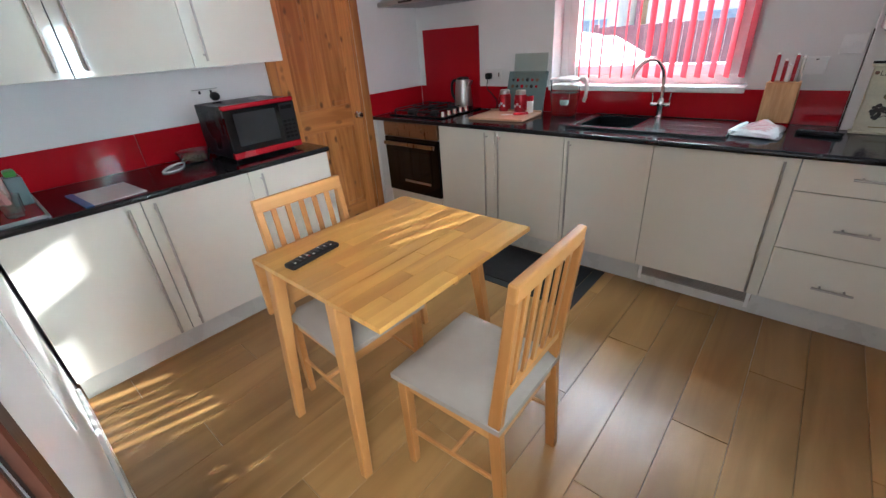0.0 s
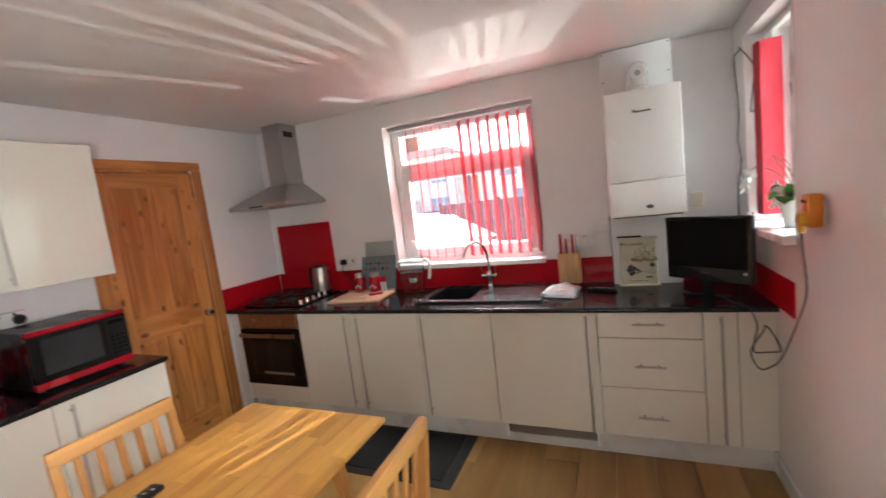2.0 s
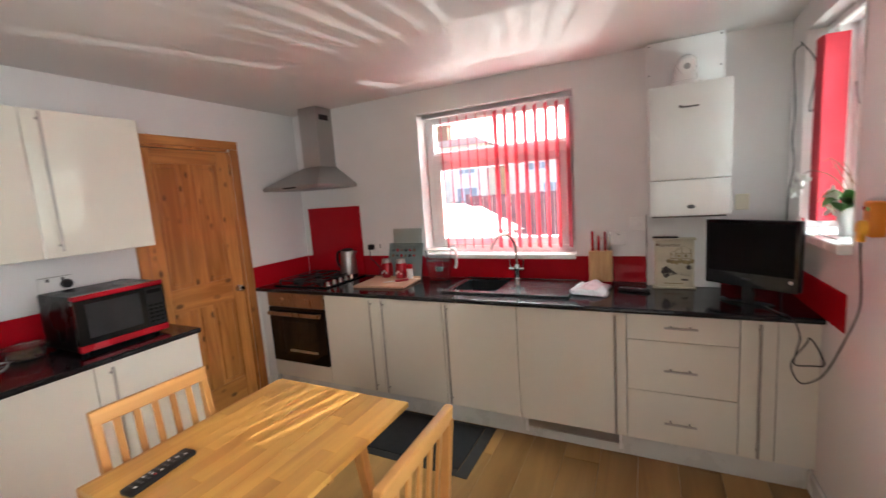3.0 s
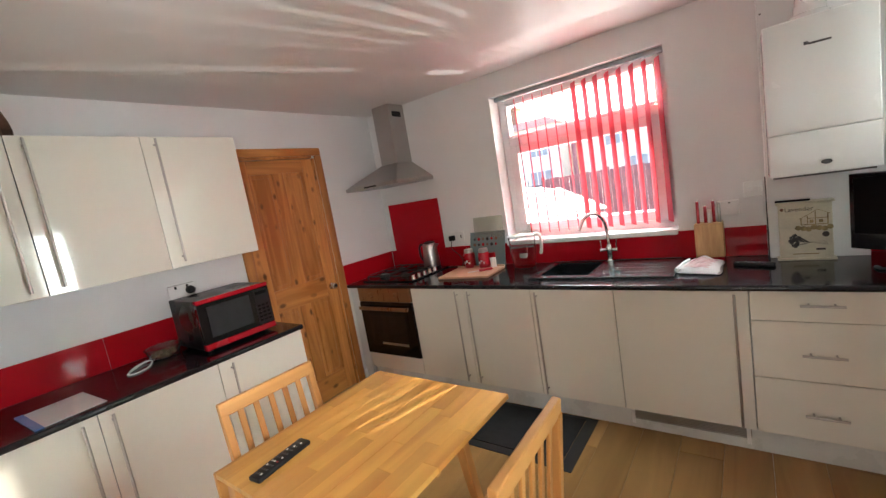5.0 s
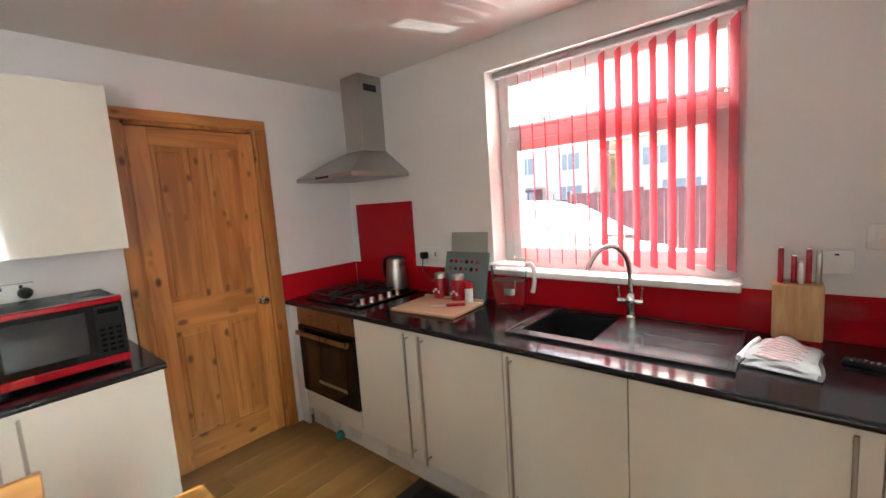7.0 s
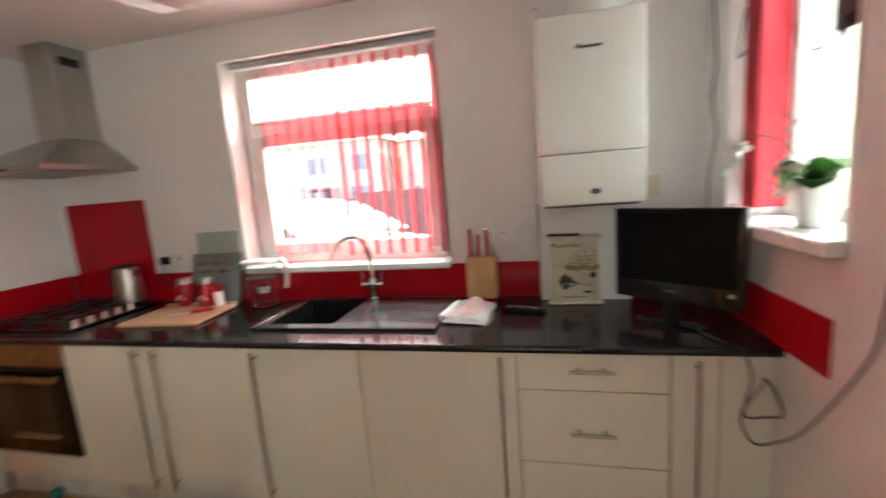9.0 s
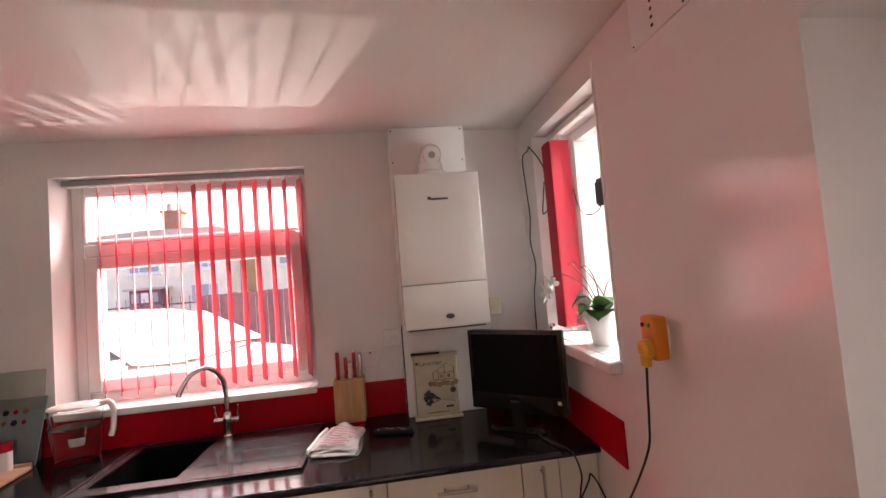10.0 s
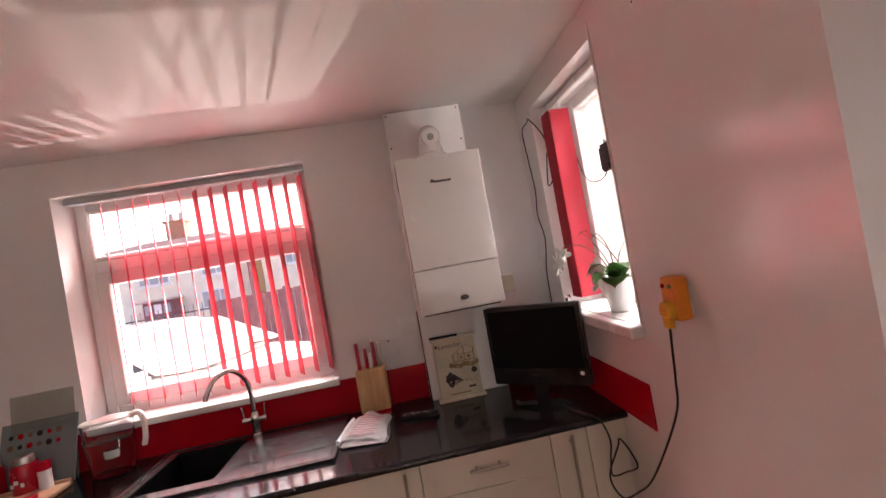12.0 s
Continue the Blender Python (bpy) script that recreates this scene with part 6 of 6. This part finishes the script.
def lavender_box():
    x0, x1, y0, y1, z0, z1 = 0.385, 0.59, 2.945, 3.0, WT + 0.012, 1.158
    t = thing("lavender_storage_box", "cream printed box with a lavender sketch", "storage box", (0.49, 2.97, WT))
    part("body", box(x0, x1, y0, y1, z0, z1, 0.003), M_TIN, t)
    part("base", box(x0 - 0.012, x1 + 0.012, y0 - 0.012, y1, WT + 0.0005, z0 - 0.0005, 0.003), M_TIN, t)
    part("lid", box(x0 - 0.010, x1 + 0.010, y0 - 0.010, y1, z1 + 0.0005, z1 + 0.012, 0.003), M_TIN, t)
    fy = y0 - 0.0006
    face = Matrix.Translation((x0 + 0.024, fy, z1 - 0.036)) @ Euler((radians(90), 0, 0)).to_matrix().to_4x4()
    text_mesh("Lavender", 0.030, face, M_INK, t)
    part("emblem", rod((x0 + 0.014, fy, z1 - 0.024), (x0 + 0.014, fy - 0.0006, z1 - 0.024), 0.008, seg=12), M_STEM, t)
    # house sketch
    hs = None
    for a in ((0.085, 0.19, 0.168, 0.172), (0.085, 0.09, 0.172, 0.205), (0.11, 0.114, 0.172, 0.215), (0.14, 0.144, 0.172, 0.235), (0.185, 0.19, 0.172, 0.225), (0.11, 0.19, 0.20, 0.2035), (0.12, 0.134, 0.178, 0.194), (0.155, 0.17, 0.178, 0.194)):
        hs = box(x0 + a[0], x0 + a[1], fy - 0.0006, fy, z0 + a[2], z0 + a[3], 0, hs)
    for p, q in (((0.10, 0.21), (0.15, 0.245)), ((0.15, 0.245), (0.195, 0.222)), ((0.08, 0.20), (0.11, 0.218))):
        bar((x0 + p[0], fy - 0.0003, z0 + p[1]), (x0 + q[0], fy - 0.0003, z0 + q[1]), 0.004, 0.0006, bevel=0, bm=hs)
    part("printed_house", hs, M_INKB, t, "olive brown house sketch")
    sh = None
    for k in range(7):
        cx, cz = 0.075 + 0.02 * k, 0.155 - 0.004 * (k % 3)
        sh = rod((x0 + cx, fy - 0.0001, z0 + cz), (x0 + cx, fy - 0.0005, z0 + cz), 0.013, seg=9, bm=sh)
    part("printed_garden", sh, M_INKB, t)
    # lavender bunch
    lv = None
    for k in range(22):
        a = radians(170 + random.uniform(-34, 34))
        r = random.uniform(0.045, 0.085)
        p, q = (0.118, 0.078), (0.118 + r * math.cos(a), 0.078 + r * 0.75 * math.sin(a))
        lv = bar((x0 + p[0], fy - 0.0003, z0 + p[1]), (x0 + q[0], fy - 0.0003, z0 + q[1] + 1e-4), 0.003, 0.0005, 0.010, 0.0005, bevel=0, bm=lv)
        rod((x0 + q[0], fy - 0.0001, z0 + q[1]), (x0 + q[0], fy - 0.0006, z0 + q[1]), random.uniform(0.005, 0.010), seg=7, bm=lv)
    for k in range(5):
        bar((x0 + 0.118, fy - 0.0003, z0 + 0.078 + 0.002 * k), (x0 + 0.185, fy - 0.0003, z0 + 0.064 + 0.005 * k), 0.004, 0.0005, bevel=0, bm=lv)
    part("printed_lavender", lv, M_INK, t, "dark lavender bunch sketch")
    part("printed_bloom", rod((x0 + 0.178, fy, z0 + 0.118), (x0 + 0.178, fy - 0.0006, z0 + 0.118), 0.014, seg=10), M_INK, t)
    part("printed_leaf", box(x0 + 0.14, x0 + 0.175, fy - 0.0006, fy, z0 + 0.038, z0 + 0.048), M_INK, t)
    part("printed_line", box(x0 + 0.05, x0 + 0.15, fy - 0.0006, fy, z0 + 0.018, z0 + 0.023), M_INKB, t)
    p = solid("black_pen", tube(((0.375, 2.962, z1 + 0.0185), (0.43, 2.955, z1 + 0.0185), (0.51, 2.945, z1 + 0.0185)), 0.0055, 10, 3), M_BLACK, "black pen lying on the printed box", "pen", smooth=True)


lavender_box()


def television():
    cx, cy, ang = 0.800, 2.705, radians(-38)
    m = Matrix.Translation((cx, cy, WT)) @ Matrix.Rotation(ang, 4, "Z")
    t = thing("television", "small black flat screen television on the worktop", "television", (cx, cy, WT))
    part("cabinet", turned(box(-0.201, 0.222, -0.010, 0.028, 0.082, 0.420, 0.008, None, 2), m), M_BLACK, t, "", True)
    part("bezel", turned(box(-0.201, 0.222, -0.0165, -0.0105, 0.080, 0.420, 0.003, None, 2), m), M_BGLOSS, t)
    part("screen", turned(box(-0.184, 0.205, -0.0178, -0.0166, 0.152, 0.404, 0.0004), m), M_SCREEN, t, "dark switched off screen")
    part("back_bulge", turned(box(-0.15, 0.15, 0.0285, 0.058, 0.13, 0.36, 0.012, None, 2), m), M_BLACK, t, "", True)
    part("neck", turned(box(-0.028, 0.028, -0.004, 0.024, 0.014, 0.0815, 0.005), m), M_BGLOSS, t)
    st = lathe([(0, 0.001), (0.12, 0.001), (0.122, 0.006), (0.10, 0.012), (0, 0.0138)], (0, 0, 0), 36)
    part("stand", turned(st, m @ Matrix.Diagonal((1.0, 0.68, 1, 1))), M_BGLOSS, t, "glossy oval stand", True)
    part("sticker", turned(rod((0.192, -0.0168, 0.132), (0.192, -0.0182, 0.132), 0.0085, seg=14), m), M_SOCKET, t, "round white sticker")
    part("badge", turned(box(-0.02, 0.02, -0.0178, -0.0168, 0.118, 0.126), m), M_BADGE, t)


television()


def orchid():
    x, y, z = 1.125, 2.52, WIN2[2] + 0.0045
    o = thing("potted_orchid", "white orchid with green leaves in white pot", "orchid", (x, y, z))
    part("pot", lathe([(0, 0), (0.040, 0), (0.043, 0.004), (0.058, 0.125), (0.060, 0.130), (0.054, 0.130), (0.050, 0.118), (0, 0.116)], (x, y, z), 28), M_POT, o, "white ceramic pot", True)
    for k, (a, L, w, up) in enumerate(((205, 0.13, 0.036, 0.05), (325, 0.14, 0.042, 0.06), (270, 0.16, 0.054, 0.085), (238, 0.15, 0.052, 0.03), (90, 0.12, 0.03, 0.06), (160, 0.11, 0.028, 0.08))):
        d = Vector((math.cos(radians(a)), math.sin(radians(a)), 0))
        sd = Vector((-d.y, d.x, 0))
        b = bmesh.new()
        n = 9
        rows = []
        for i in range(n + 1):
            u = i / n
            c = Vector((x, y, z + 0.118)) + d * (L * u) + Vector((0, 0, up * math.sin(u * 2.4) - 0.03 * u * u))
            ww = w * math.sin(math.pi * min(1, 0.12 + 0.88 * u)) ** 0.6 + 0.002
            rows.append([b.verts.new(c + sd * (ww * s) + Vector((0, 0, abs(s) * 0.010))) for s in (-1, -0.5, 0, 0.5, 1)])
        for r0, r1 in zip(rows, rows[1:]):
            for s in range(4):
                b.faces.new((r0[s], r0[s + 1], r1[s + 1], r1[s]))
        bmesh.ops.solidify(b, geom=b.faces[:], thickness=0.002)
        part("leaf", b, M_LEAF, o, "", True)
    for stem in (((x, y, z + 0.118), (x - 0.03, y + 0.05, z + 0.22), (x - 0.07, y + 0.10, z + 0.27), (x - 0.11, y + 0.17, z + 0.28), (x - 0.135, y + 0.235, z + 0.22)),
                 ((x, y, z + 0.118), (x + 0.0, y - 0.04, z + 0.18), (x - 0.03, y + 0.0, z + 0.27), (x - 0.06, y + 0.06, z + 0.33), (x - 0.075, y + 0.10, z + 0.32)),
                 ((x, y, z + 0.118), (x - 0.01, y + 0.05, z + 0.22), (x - 0.03, y + 0.12, z + 0.30), (x - 0.03, y + 0.17, z + 0.33)),
                 ((x, y, z + 0.118), (x - 0.02, y - 0.02, z + 0.24), (x - 0.03, y + 0.03, z + 0.31), (x - 0.06, y + 0.05, z + 0.29)), ((x, y, z + 0.118), (x + 0.0, y - 0.05, z + 0.22), (x + 0.01, y - 0.09, z + 0.27))):
        part("stem", tube(stem, 0.0028, 6, 6, None, 0.0014), M_STEM, o, "", True)
    heads = [(x - 0.06 + dx, y + dy, z + dz) for dx, dy, dz in ((-0.07, 0.20, 0.25), (-0.065, 0.225, 0.235), (-0.075, 0.24, 0.215), (-0.07, 0.21, 0.205), (-0.075, 0.225, 0.185), (-0.06, 0.18, 0.24),
                                                               (0.005, 0.035, 0.185), (-0.005, 0.0, 0.165), (0.0, 0.055, 0.155), (0.006, 0.02, 0.135), (-0.006, -0.02, 0.14), (0.0, 0.04, 0.11))]
    for h in heads:
        b = bmesh.new()
        for k in range(5):
            a = k * 72 + random.uniform(-8, 8)
            pet = bmesh.new()
            bmesh.ops.create_icosphere(pet, subdivisions=1, radius=1, matrix=Matrix.Translation(h) @ Euler((radians(random.uniform(-20, 20)), radians(-90 + random.uniform(-25, 25)), radians(random.uniform(-30, 30)))).to_matrix().to_4x4() @ Matrix.Rotation(radians(a), 4, "Z") @ Matrix.Translation((0.018, 0, 0)) @ Matrix.Diagonal((0.019, 0.014, 0.003, 1)))
            merge(b, pet)
        part("bloom", b, M_PETAL, o, "white orchid bloom", True)
    solid("glass_ornament", lathe([(0, 0), (0.018, 0), (0.020, 0.006), (0.012, 0.02), (0.018, 0.04), (0.012, 0.058), (0, 0.06)], (XR - 0.015, 2.80, z), 12), M_CHROME, "small sparkling glass ornament on window board", "ornament", smooth=True)


orchid()
solid("teal_ball", turned(lathe([(0, -0.03), (0.018, -0.025), (0.03, 0.0), (0.018, 0.025), (0, 0.03)], (0, 0, 0), 14), Matrix.Translation((-2.10, 2.50, 0.0315))), M_TEAL, "small teal rubber ball by the kickboard", "ball", smooth=True)


# ---- outside ----
GZ = -0.12
structure("ground", box(-150, 150, -150, 150, GZ - 0.3, GZ), M_TARMAC, "pale concrete drive and street outside", "ground")


def parked_car():
    c = thing("parked_car", "white hatchback car parked outside the window", "car", (-2.6, 6.1, GZ))
    m = Matrix.Translation((-2.6, 6.1, GZ)) @ pose(0, 0, 0, 0, 0, -15)

    def loft(stations):
        """Rings across the car: (along, half width low, z low, half width mid, z mid, half width top, z top)."""
        b = bmesh.new()
        rings = []
        for u, w0, z0, w1, z1, w2, z2 in stations:
            half = [(w0, z0), (w1, (z0 + z1) / 2), (w1, z1), ((w1 + w2) / 2 + 0.02, (z1 + z2) / 2), (w2, z2), (w2 * 0.5, z2 + 0.02)]
            ring = [(s, z) for s, z in half] + [(-s, z) for s, z in reversed(half)]
            rings.append([b.verts.new((u, s, z)) for s, z in ring])
        for a, d in zip(rings, rings[1:]):
            for k in range(len(a)):
                b.faces.new((a[k], a[(k + 1) % len(a)], d[(k + 1) % len(a)], d[k]))
        b.faces.new(rings[0][::-1])
        b.faces.new(rings[-1])
        return turned(b, m)

    body = loft([(-2.05, 0.70, 0.35, 0.76, 0.70, 0.70, 0.90), (-1.9, 0.80, 0.25, 0.86, 0.75, 0.78, 0.98), (-0.6, 0.84, 0.22, 0.89, 0.80, 0.80, 1.0), (0.75, 0.84, 0.22, 0.89, 0.82, 0.78, 1.0), (1.5, 0.82, 0.24, 0.87, 0.74, 0.70, 0.93), (1.95, 0.74, 0.28, 0.80, 0.62, 0.60, 0.80), (2.1, 0.60, 0.34, 0.68, 0.52, 0.50, 0.62)])
    body_ob = part("body", body, M_CARW, c, "", True)
    cab = loft([(-1.85, 0.72, 0.96, 0.72, 1.0, 0.62, 1.08), (-1.45, 0.77, 0.98, 0.76, 1.15, 0.60, 1.42), (-0.9, 0.78, 0.99, 0.76, 1.22, 0.60, 1.49), (0.0, 0.78, 0.99, 0.76, 1.22, 0.60, 1.50), (0.35, 0.78, 0.99, 0.75, 1.15, 0.60, 1.40), (1.15, 0.76, 0.98, 0.74, 0.99, 0.66, 1.0)])
    roof_ob = part("roof", cab, M_CARW, c, "", True)
    for shell in (body_ob, roof_ob):
        rounded = shell.modifiers.new("rounded", "SUBSURF")
        rounded.levels = rounded.render_levels = 2
    for s in (-1, 1):
        w = bmesh.new()
        pts = [(-1.35, 0.82, 1.04), (-0.15, 0.83, 1.04), (0.70, 0.82, 1.04), (0.12, 0.73, 1.33), (-0.9, 0.725, 1.36), (-1.27, 0.745, 1.26)]
        q = [w.verts.new((u, s * v, z)) for u, v, z in pts]
        f = w.faces.new(q)
        bmesh.ops.solidify(w, geom=[f], thickness=0.05)
        part("side_window", turned(w, m), M_CARGLASS, c, "dark side glass")
        mir = box(0.45, 0.62, s * 0.86 - 0.09, s * 0.86 + 0.09, 0.98, 1.10, 0.03, None, 2)
        part("wing_mirror", turned(mir, m), M_CARW, c, "", True)
        for u in (-1.3, 1.3):
            wh = part("tyre", turned(rod((u, s * 0.70, 0.31), (u, s * 0.90, 0.31), 0.31, seg=24), m), M_TYRE, c, "", True)
            part("rim", turned(rod((u, s * 0.901, 0.31), (u, s * 0.912, 0.31), 0.20, seg=20), m), M_STEEL, wh)
    for v0, v1 in ((-0.66, 0.66),):
        w = bmesh.new()
        q = [w.verts.new(p) for p in ((1.10, v0 - 0.01, 1.03), (1.10, v1 + 0.01, 1.03), (0.36, v1 - 0.10, 1.42), (0.36, v0 + 0.10, 1.42))]
        bmesh.ops.solidify(w, geom=[w.faces.new(q)], thickness=0.012)
        part("windscreen", turned(w, m), M_SCREENGLASS, c, "sloping glass windscreen")
    part("wiper", turned(rod((1.14, 0.45, 1.035), (0.95, -0.25, 1.10), 0.009, seg=6), m), M_BLACK, c)


parked_car()


def far_house(x0, x1, y0, depth, eaves, ridge, name_label, wins, doors, chimneys):
    h = thing("house", name_label, "house", ((x0 + x1) / 2, y0, GZ))
    part("wall", box(x0, x1, y0, y0 + depth, GZ, eaves), M_RENDER, h)
    r = bmesh.new()
    ym = y0 + depth / 2
    lo, hi = [(x0 - 0.4, y0 - 0.4, eaves), (x1 + 0.4, y0 - 0.4, eaves), (x1 + 0.4, y0 + depth + 0.4, eaves), (x0 - 0.4, y0 + depth + 0.4, eaves)], [(x0 + 2.0, ym, ridge), (x1 - 2.0, ym, ridge)]
    L, H = [r.verts.new(p) for p in lo], [r.verts.new(p) for p in hi]
    for f in ((L[0], L[1], H[1], H[0]), (L[2], L[3], H[0], H[1]), (L[1], L[2], H[1]), (L[3], L[0], H[0]), (L[3], L[2], L[1], L[0])):
        r.faces.new(f)
    rf = part("roof", r, M_TILE, h, "brown clay tile roof")
    for k in range(14):
        t = (k + 0.5) / 14
        y, z = y0 - 0.4 + t * (depth / 2 + 0.4), eaves + t * (ridge - eaves)
        part("tile_course", box(x0 - 0.4 + 2.4 * t, x1 + 0.4 - 2.4 * t, y - 0.03, y + 0.03, z - 0.02, z + 0.05), M_TILE, rf)
    for cx in chimneys:
        ch = box(cx - 0.55, cx + 0.55, ym - 0.4, ym + 0.4, ridge - 0.8, ridge + 1.0, 0.02)
        box(cx - 0.65, cx + 0.65, ym - 0.5, ym + 0.5, ridge + 1.002, ridge + 1.15, 0.02, ch)
        st = part("chimney", ch, M_CHIM, h, "brick chimney stack")
        for dx in (-0.3, 0.3):
            part("pot", lathe([(0, 0), (0.16, 0), (0.13, 0.5), (0, 0.5)], (cx + dx, ym, ridge + 1.152), 10), M_TILE, st)
    for wx0, wx1, wz0, wz1 in wins:
        w = part("window", box(wx0, wx1, y0 - 0.04, y0 - 0.002, wz0, wz1, 0.01), M_UPVC, h, "white framed window")
        n = 3
        for k in range(n):
            a, c = wx0 + 0.07 + (wx1 - wx0 - 0.07) * k / n, wx0 + (wx1 - wx0 - 0.07) * (k + 1) / n
            part("pane", box(a, c, y0 - 0.05, y0 - 0.042, wz0 + 0.08, wz1 - 0.08), M_HOUSEGLASS, w)
        part("sill", box(wx0 - 0.1, wx1 + 0.1, y0 - 0.14, y0 - 0.002, wz0 - 0.1, wz0 - 0.002, 0.01), M_UPVC, w)
    for dx0, dx1, dz in doors:
        p = part("porch", box(dx0, dx1, y0 - 0.9, y0 - 0.002, GZ, dz, 0.02), M_FENCE, h, "red-brown porch")
        for k in range(3):
            a = dx0 + 0.1 + k * (dx1 - dx0 - 0.1) / 3
            part("pane", box(a, a + (dx1 - dx0) / 3 - 0.14, y0 - 0.915, y0 - 0.902, 1.1, dz - 0.15), M_UPVC if k == 1 else M_HOUSEGLASS, p)
        part("porch_roof", box(dx0 - 0.2, dx1 + 0.2, y0 - 1.1, y0 - 0.002, dz + 0.002, dz + 0.12, 0.01), M_TILE, p)


far_house(-17.5, -8.8, 25.0, 8.0, 4.55, 5.55, "grey rendered house with tiled roof across street", [(-13.9, -12.3, 2.65, 3.8), (-10.6, -9.4, 2.7, 3.8), (-10.8, -9.3, 0.9, 1.9)], [(-13.4, -11.9, 1.75)], [-13.4])
far_house(-8.0, 9.0, 27.0, 8.0, 4.4, 4.9, "pale rendered house across the street", [(-6.6, -5.2, 2.65, 3.8), (-3.2, -1.6, 2.65, 3.8), (2.0, 4.2, 2.6, 3.8), (-5.6, -3.6, 0.7, 1.9)], [(-2.0, -0.6, 2.1)], [4.5])
far_house(-36.0, -19.0, 26.0, 8.0, 4.6, 5.6, "grey rendered house further along the street", [(-24.0, -21.5, 2.6, 3.8)], [], [-27.0])


def fence():
    f = thing("fence", "red-brown stained wooden panel fence beside the drive", "fence", (-1.0, 12.0, GZ))
    for k in range(5):
        x = -4.6 + k * 1.85
        part("post", box(x - 0.05, x + 0.05, 11.96, 12.06, GZ, 1.48, 0.006), M_FENCE, f)
        if k < 4:
            for j in range(12):
                xa = x + 0.055 + j * 0.145
                part("board", box(xa, xa + 0.138, 11.985 + 0.012 * (j % 2), 12.0 + 0.012 * (j % 2), GZ + 0.05, 1.40 + 0.01 * (j % 3)), M_FENCE, f)
    r = thing("railing", "dark metal railing along the street", "railing", (-9, 14, GZ))
    part("rail", rod((-14, 14, 1.2), (-5.0, 14, 1.2), 0.025, seg=8), M_DARKMETAL, r)
    for k in range(37):
        part("bar", rod((-14 + 0.25 * k, 14, GZ), (-14 + 0.25 * k, 14, 1.42), 0.014, 0.010, 6), M_DARKMETAL, r)


fence()
solid("telegraph_pole", rod((-4.9, 16.0, GZ), (-4.9, 16.0, 3.2), 0.10, 0.08, 12), M_FENCE, "short brown wooden post by the street", "post")
# unseen block, added to keep sky off the passage by the side window
structure("wall_upper_storey", box(XL - 0.36, XR + 0.31, -3.1, YB + 0.26, ZC + 0.32, 5.0), M_PALE, "unseen block over the room that shades the side passage", "wall")
# pale wall whose height and length are set to screen off more sky
structure("wall_neighbour", box(2.75, 2.95, -4, 13.0, GZ, 5.2), M_PALE, "pale painted side wall of the neighbouring house", "wall")


# added dark shape beyond the pane, doubling the aerial stuck on it
def wall_lantern():
    l = thing("wall_lantern", "added black box shape beyond the side window", "lantern", (1.55, 3.22, 1.95))
    part("body", box(1.52, 1.59, 3.19, 3.26, 1.90, 2.02, 0.01), M_BLACK, l)
    part("cap", lathe([(0, 0), (0.055, 0), (0.02, 0.035), (0, 0.04)], (1.555, 3.225, 2.0205), 8), M_BLACK, l)
    part("bracket", rod((1.381, 3.225, 1.96), (1.52, 3.225, 1.96), 0.008, seg=8), M_BLACK, l)


wall_lantern()


# ---- floor planks ----
def floor_planks():
    holder = thing("floor", "oak effect laminate floor of long planks", "floor", (0, 0, -0.012), kind="structure")
    w, length = 0.192, 1.285
    x = XL - 0.035 - 0.192
    shared = {}
    k = 0
    while x < XR + 0.30:
        y = -2.9 + (k * 0.47) % length - length
        while y < YB:
            y0, y1 = max(y, -2.88), min(y + length, YB)
            x0, x1 = max(x, XL - 0.15), min(x + w, XR + 0.245)
            if y1 - y0 > 0.02 and x1 - x0 > 0.01:
                key = (round(x1 - x0, 3), round(y1 - y0, 3))
                if key not in shared:
                    b = box(-(x1 - x0) / 2 + 0.0006, (x1 - x0) / 2 - 0.0006, -(y1 - y0) / 2 + 0.0008, (y1 - y0) / 2 - 0.0008, -0.0115, 0.0, 0.0014)
                    me = bpy.data.meshes.new("plank")
                    b.to_mesh(me)
                    b.free()
                    me.materials.append(M_FLOOR)
                    shared[key] = me
                ob = new("plank", shared[key])
                ob.parent = holder
                ob.location = ((x0 + x1) / 2, (y0 + y1) / 2, 0.012)
            y += length
        x += w
        k += 1


floor_planks()
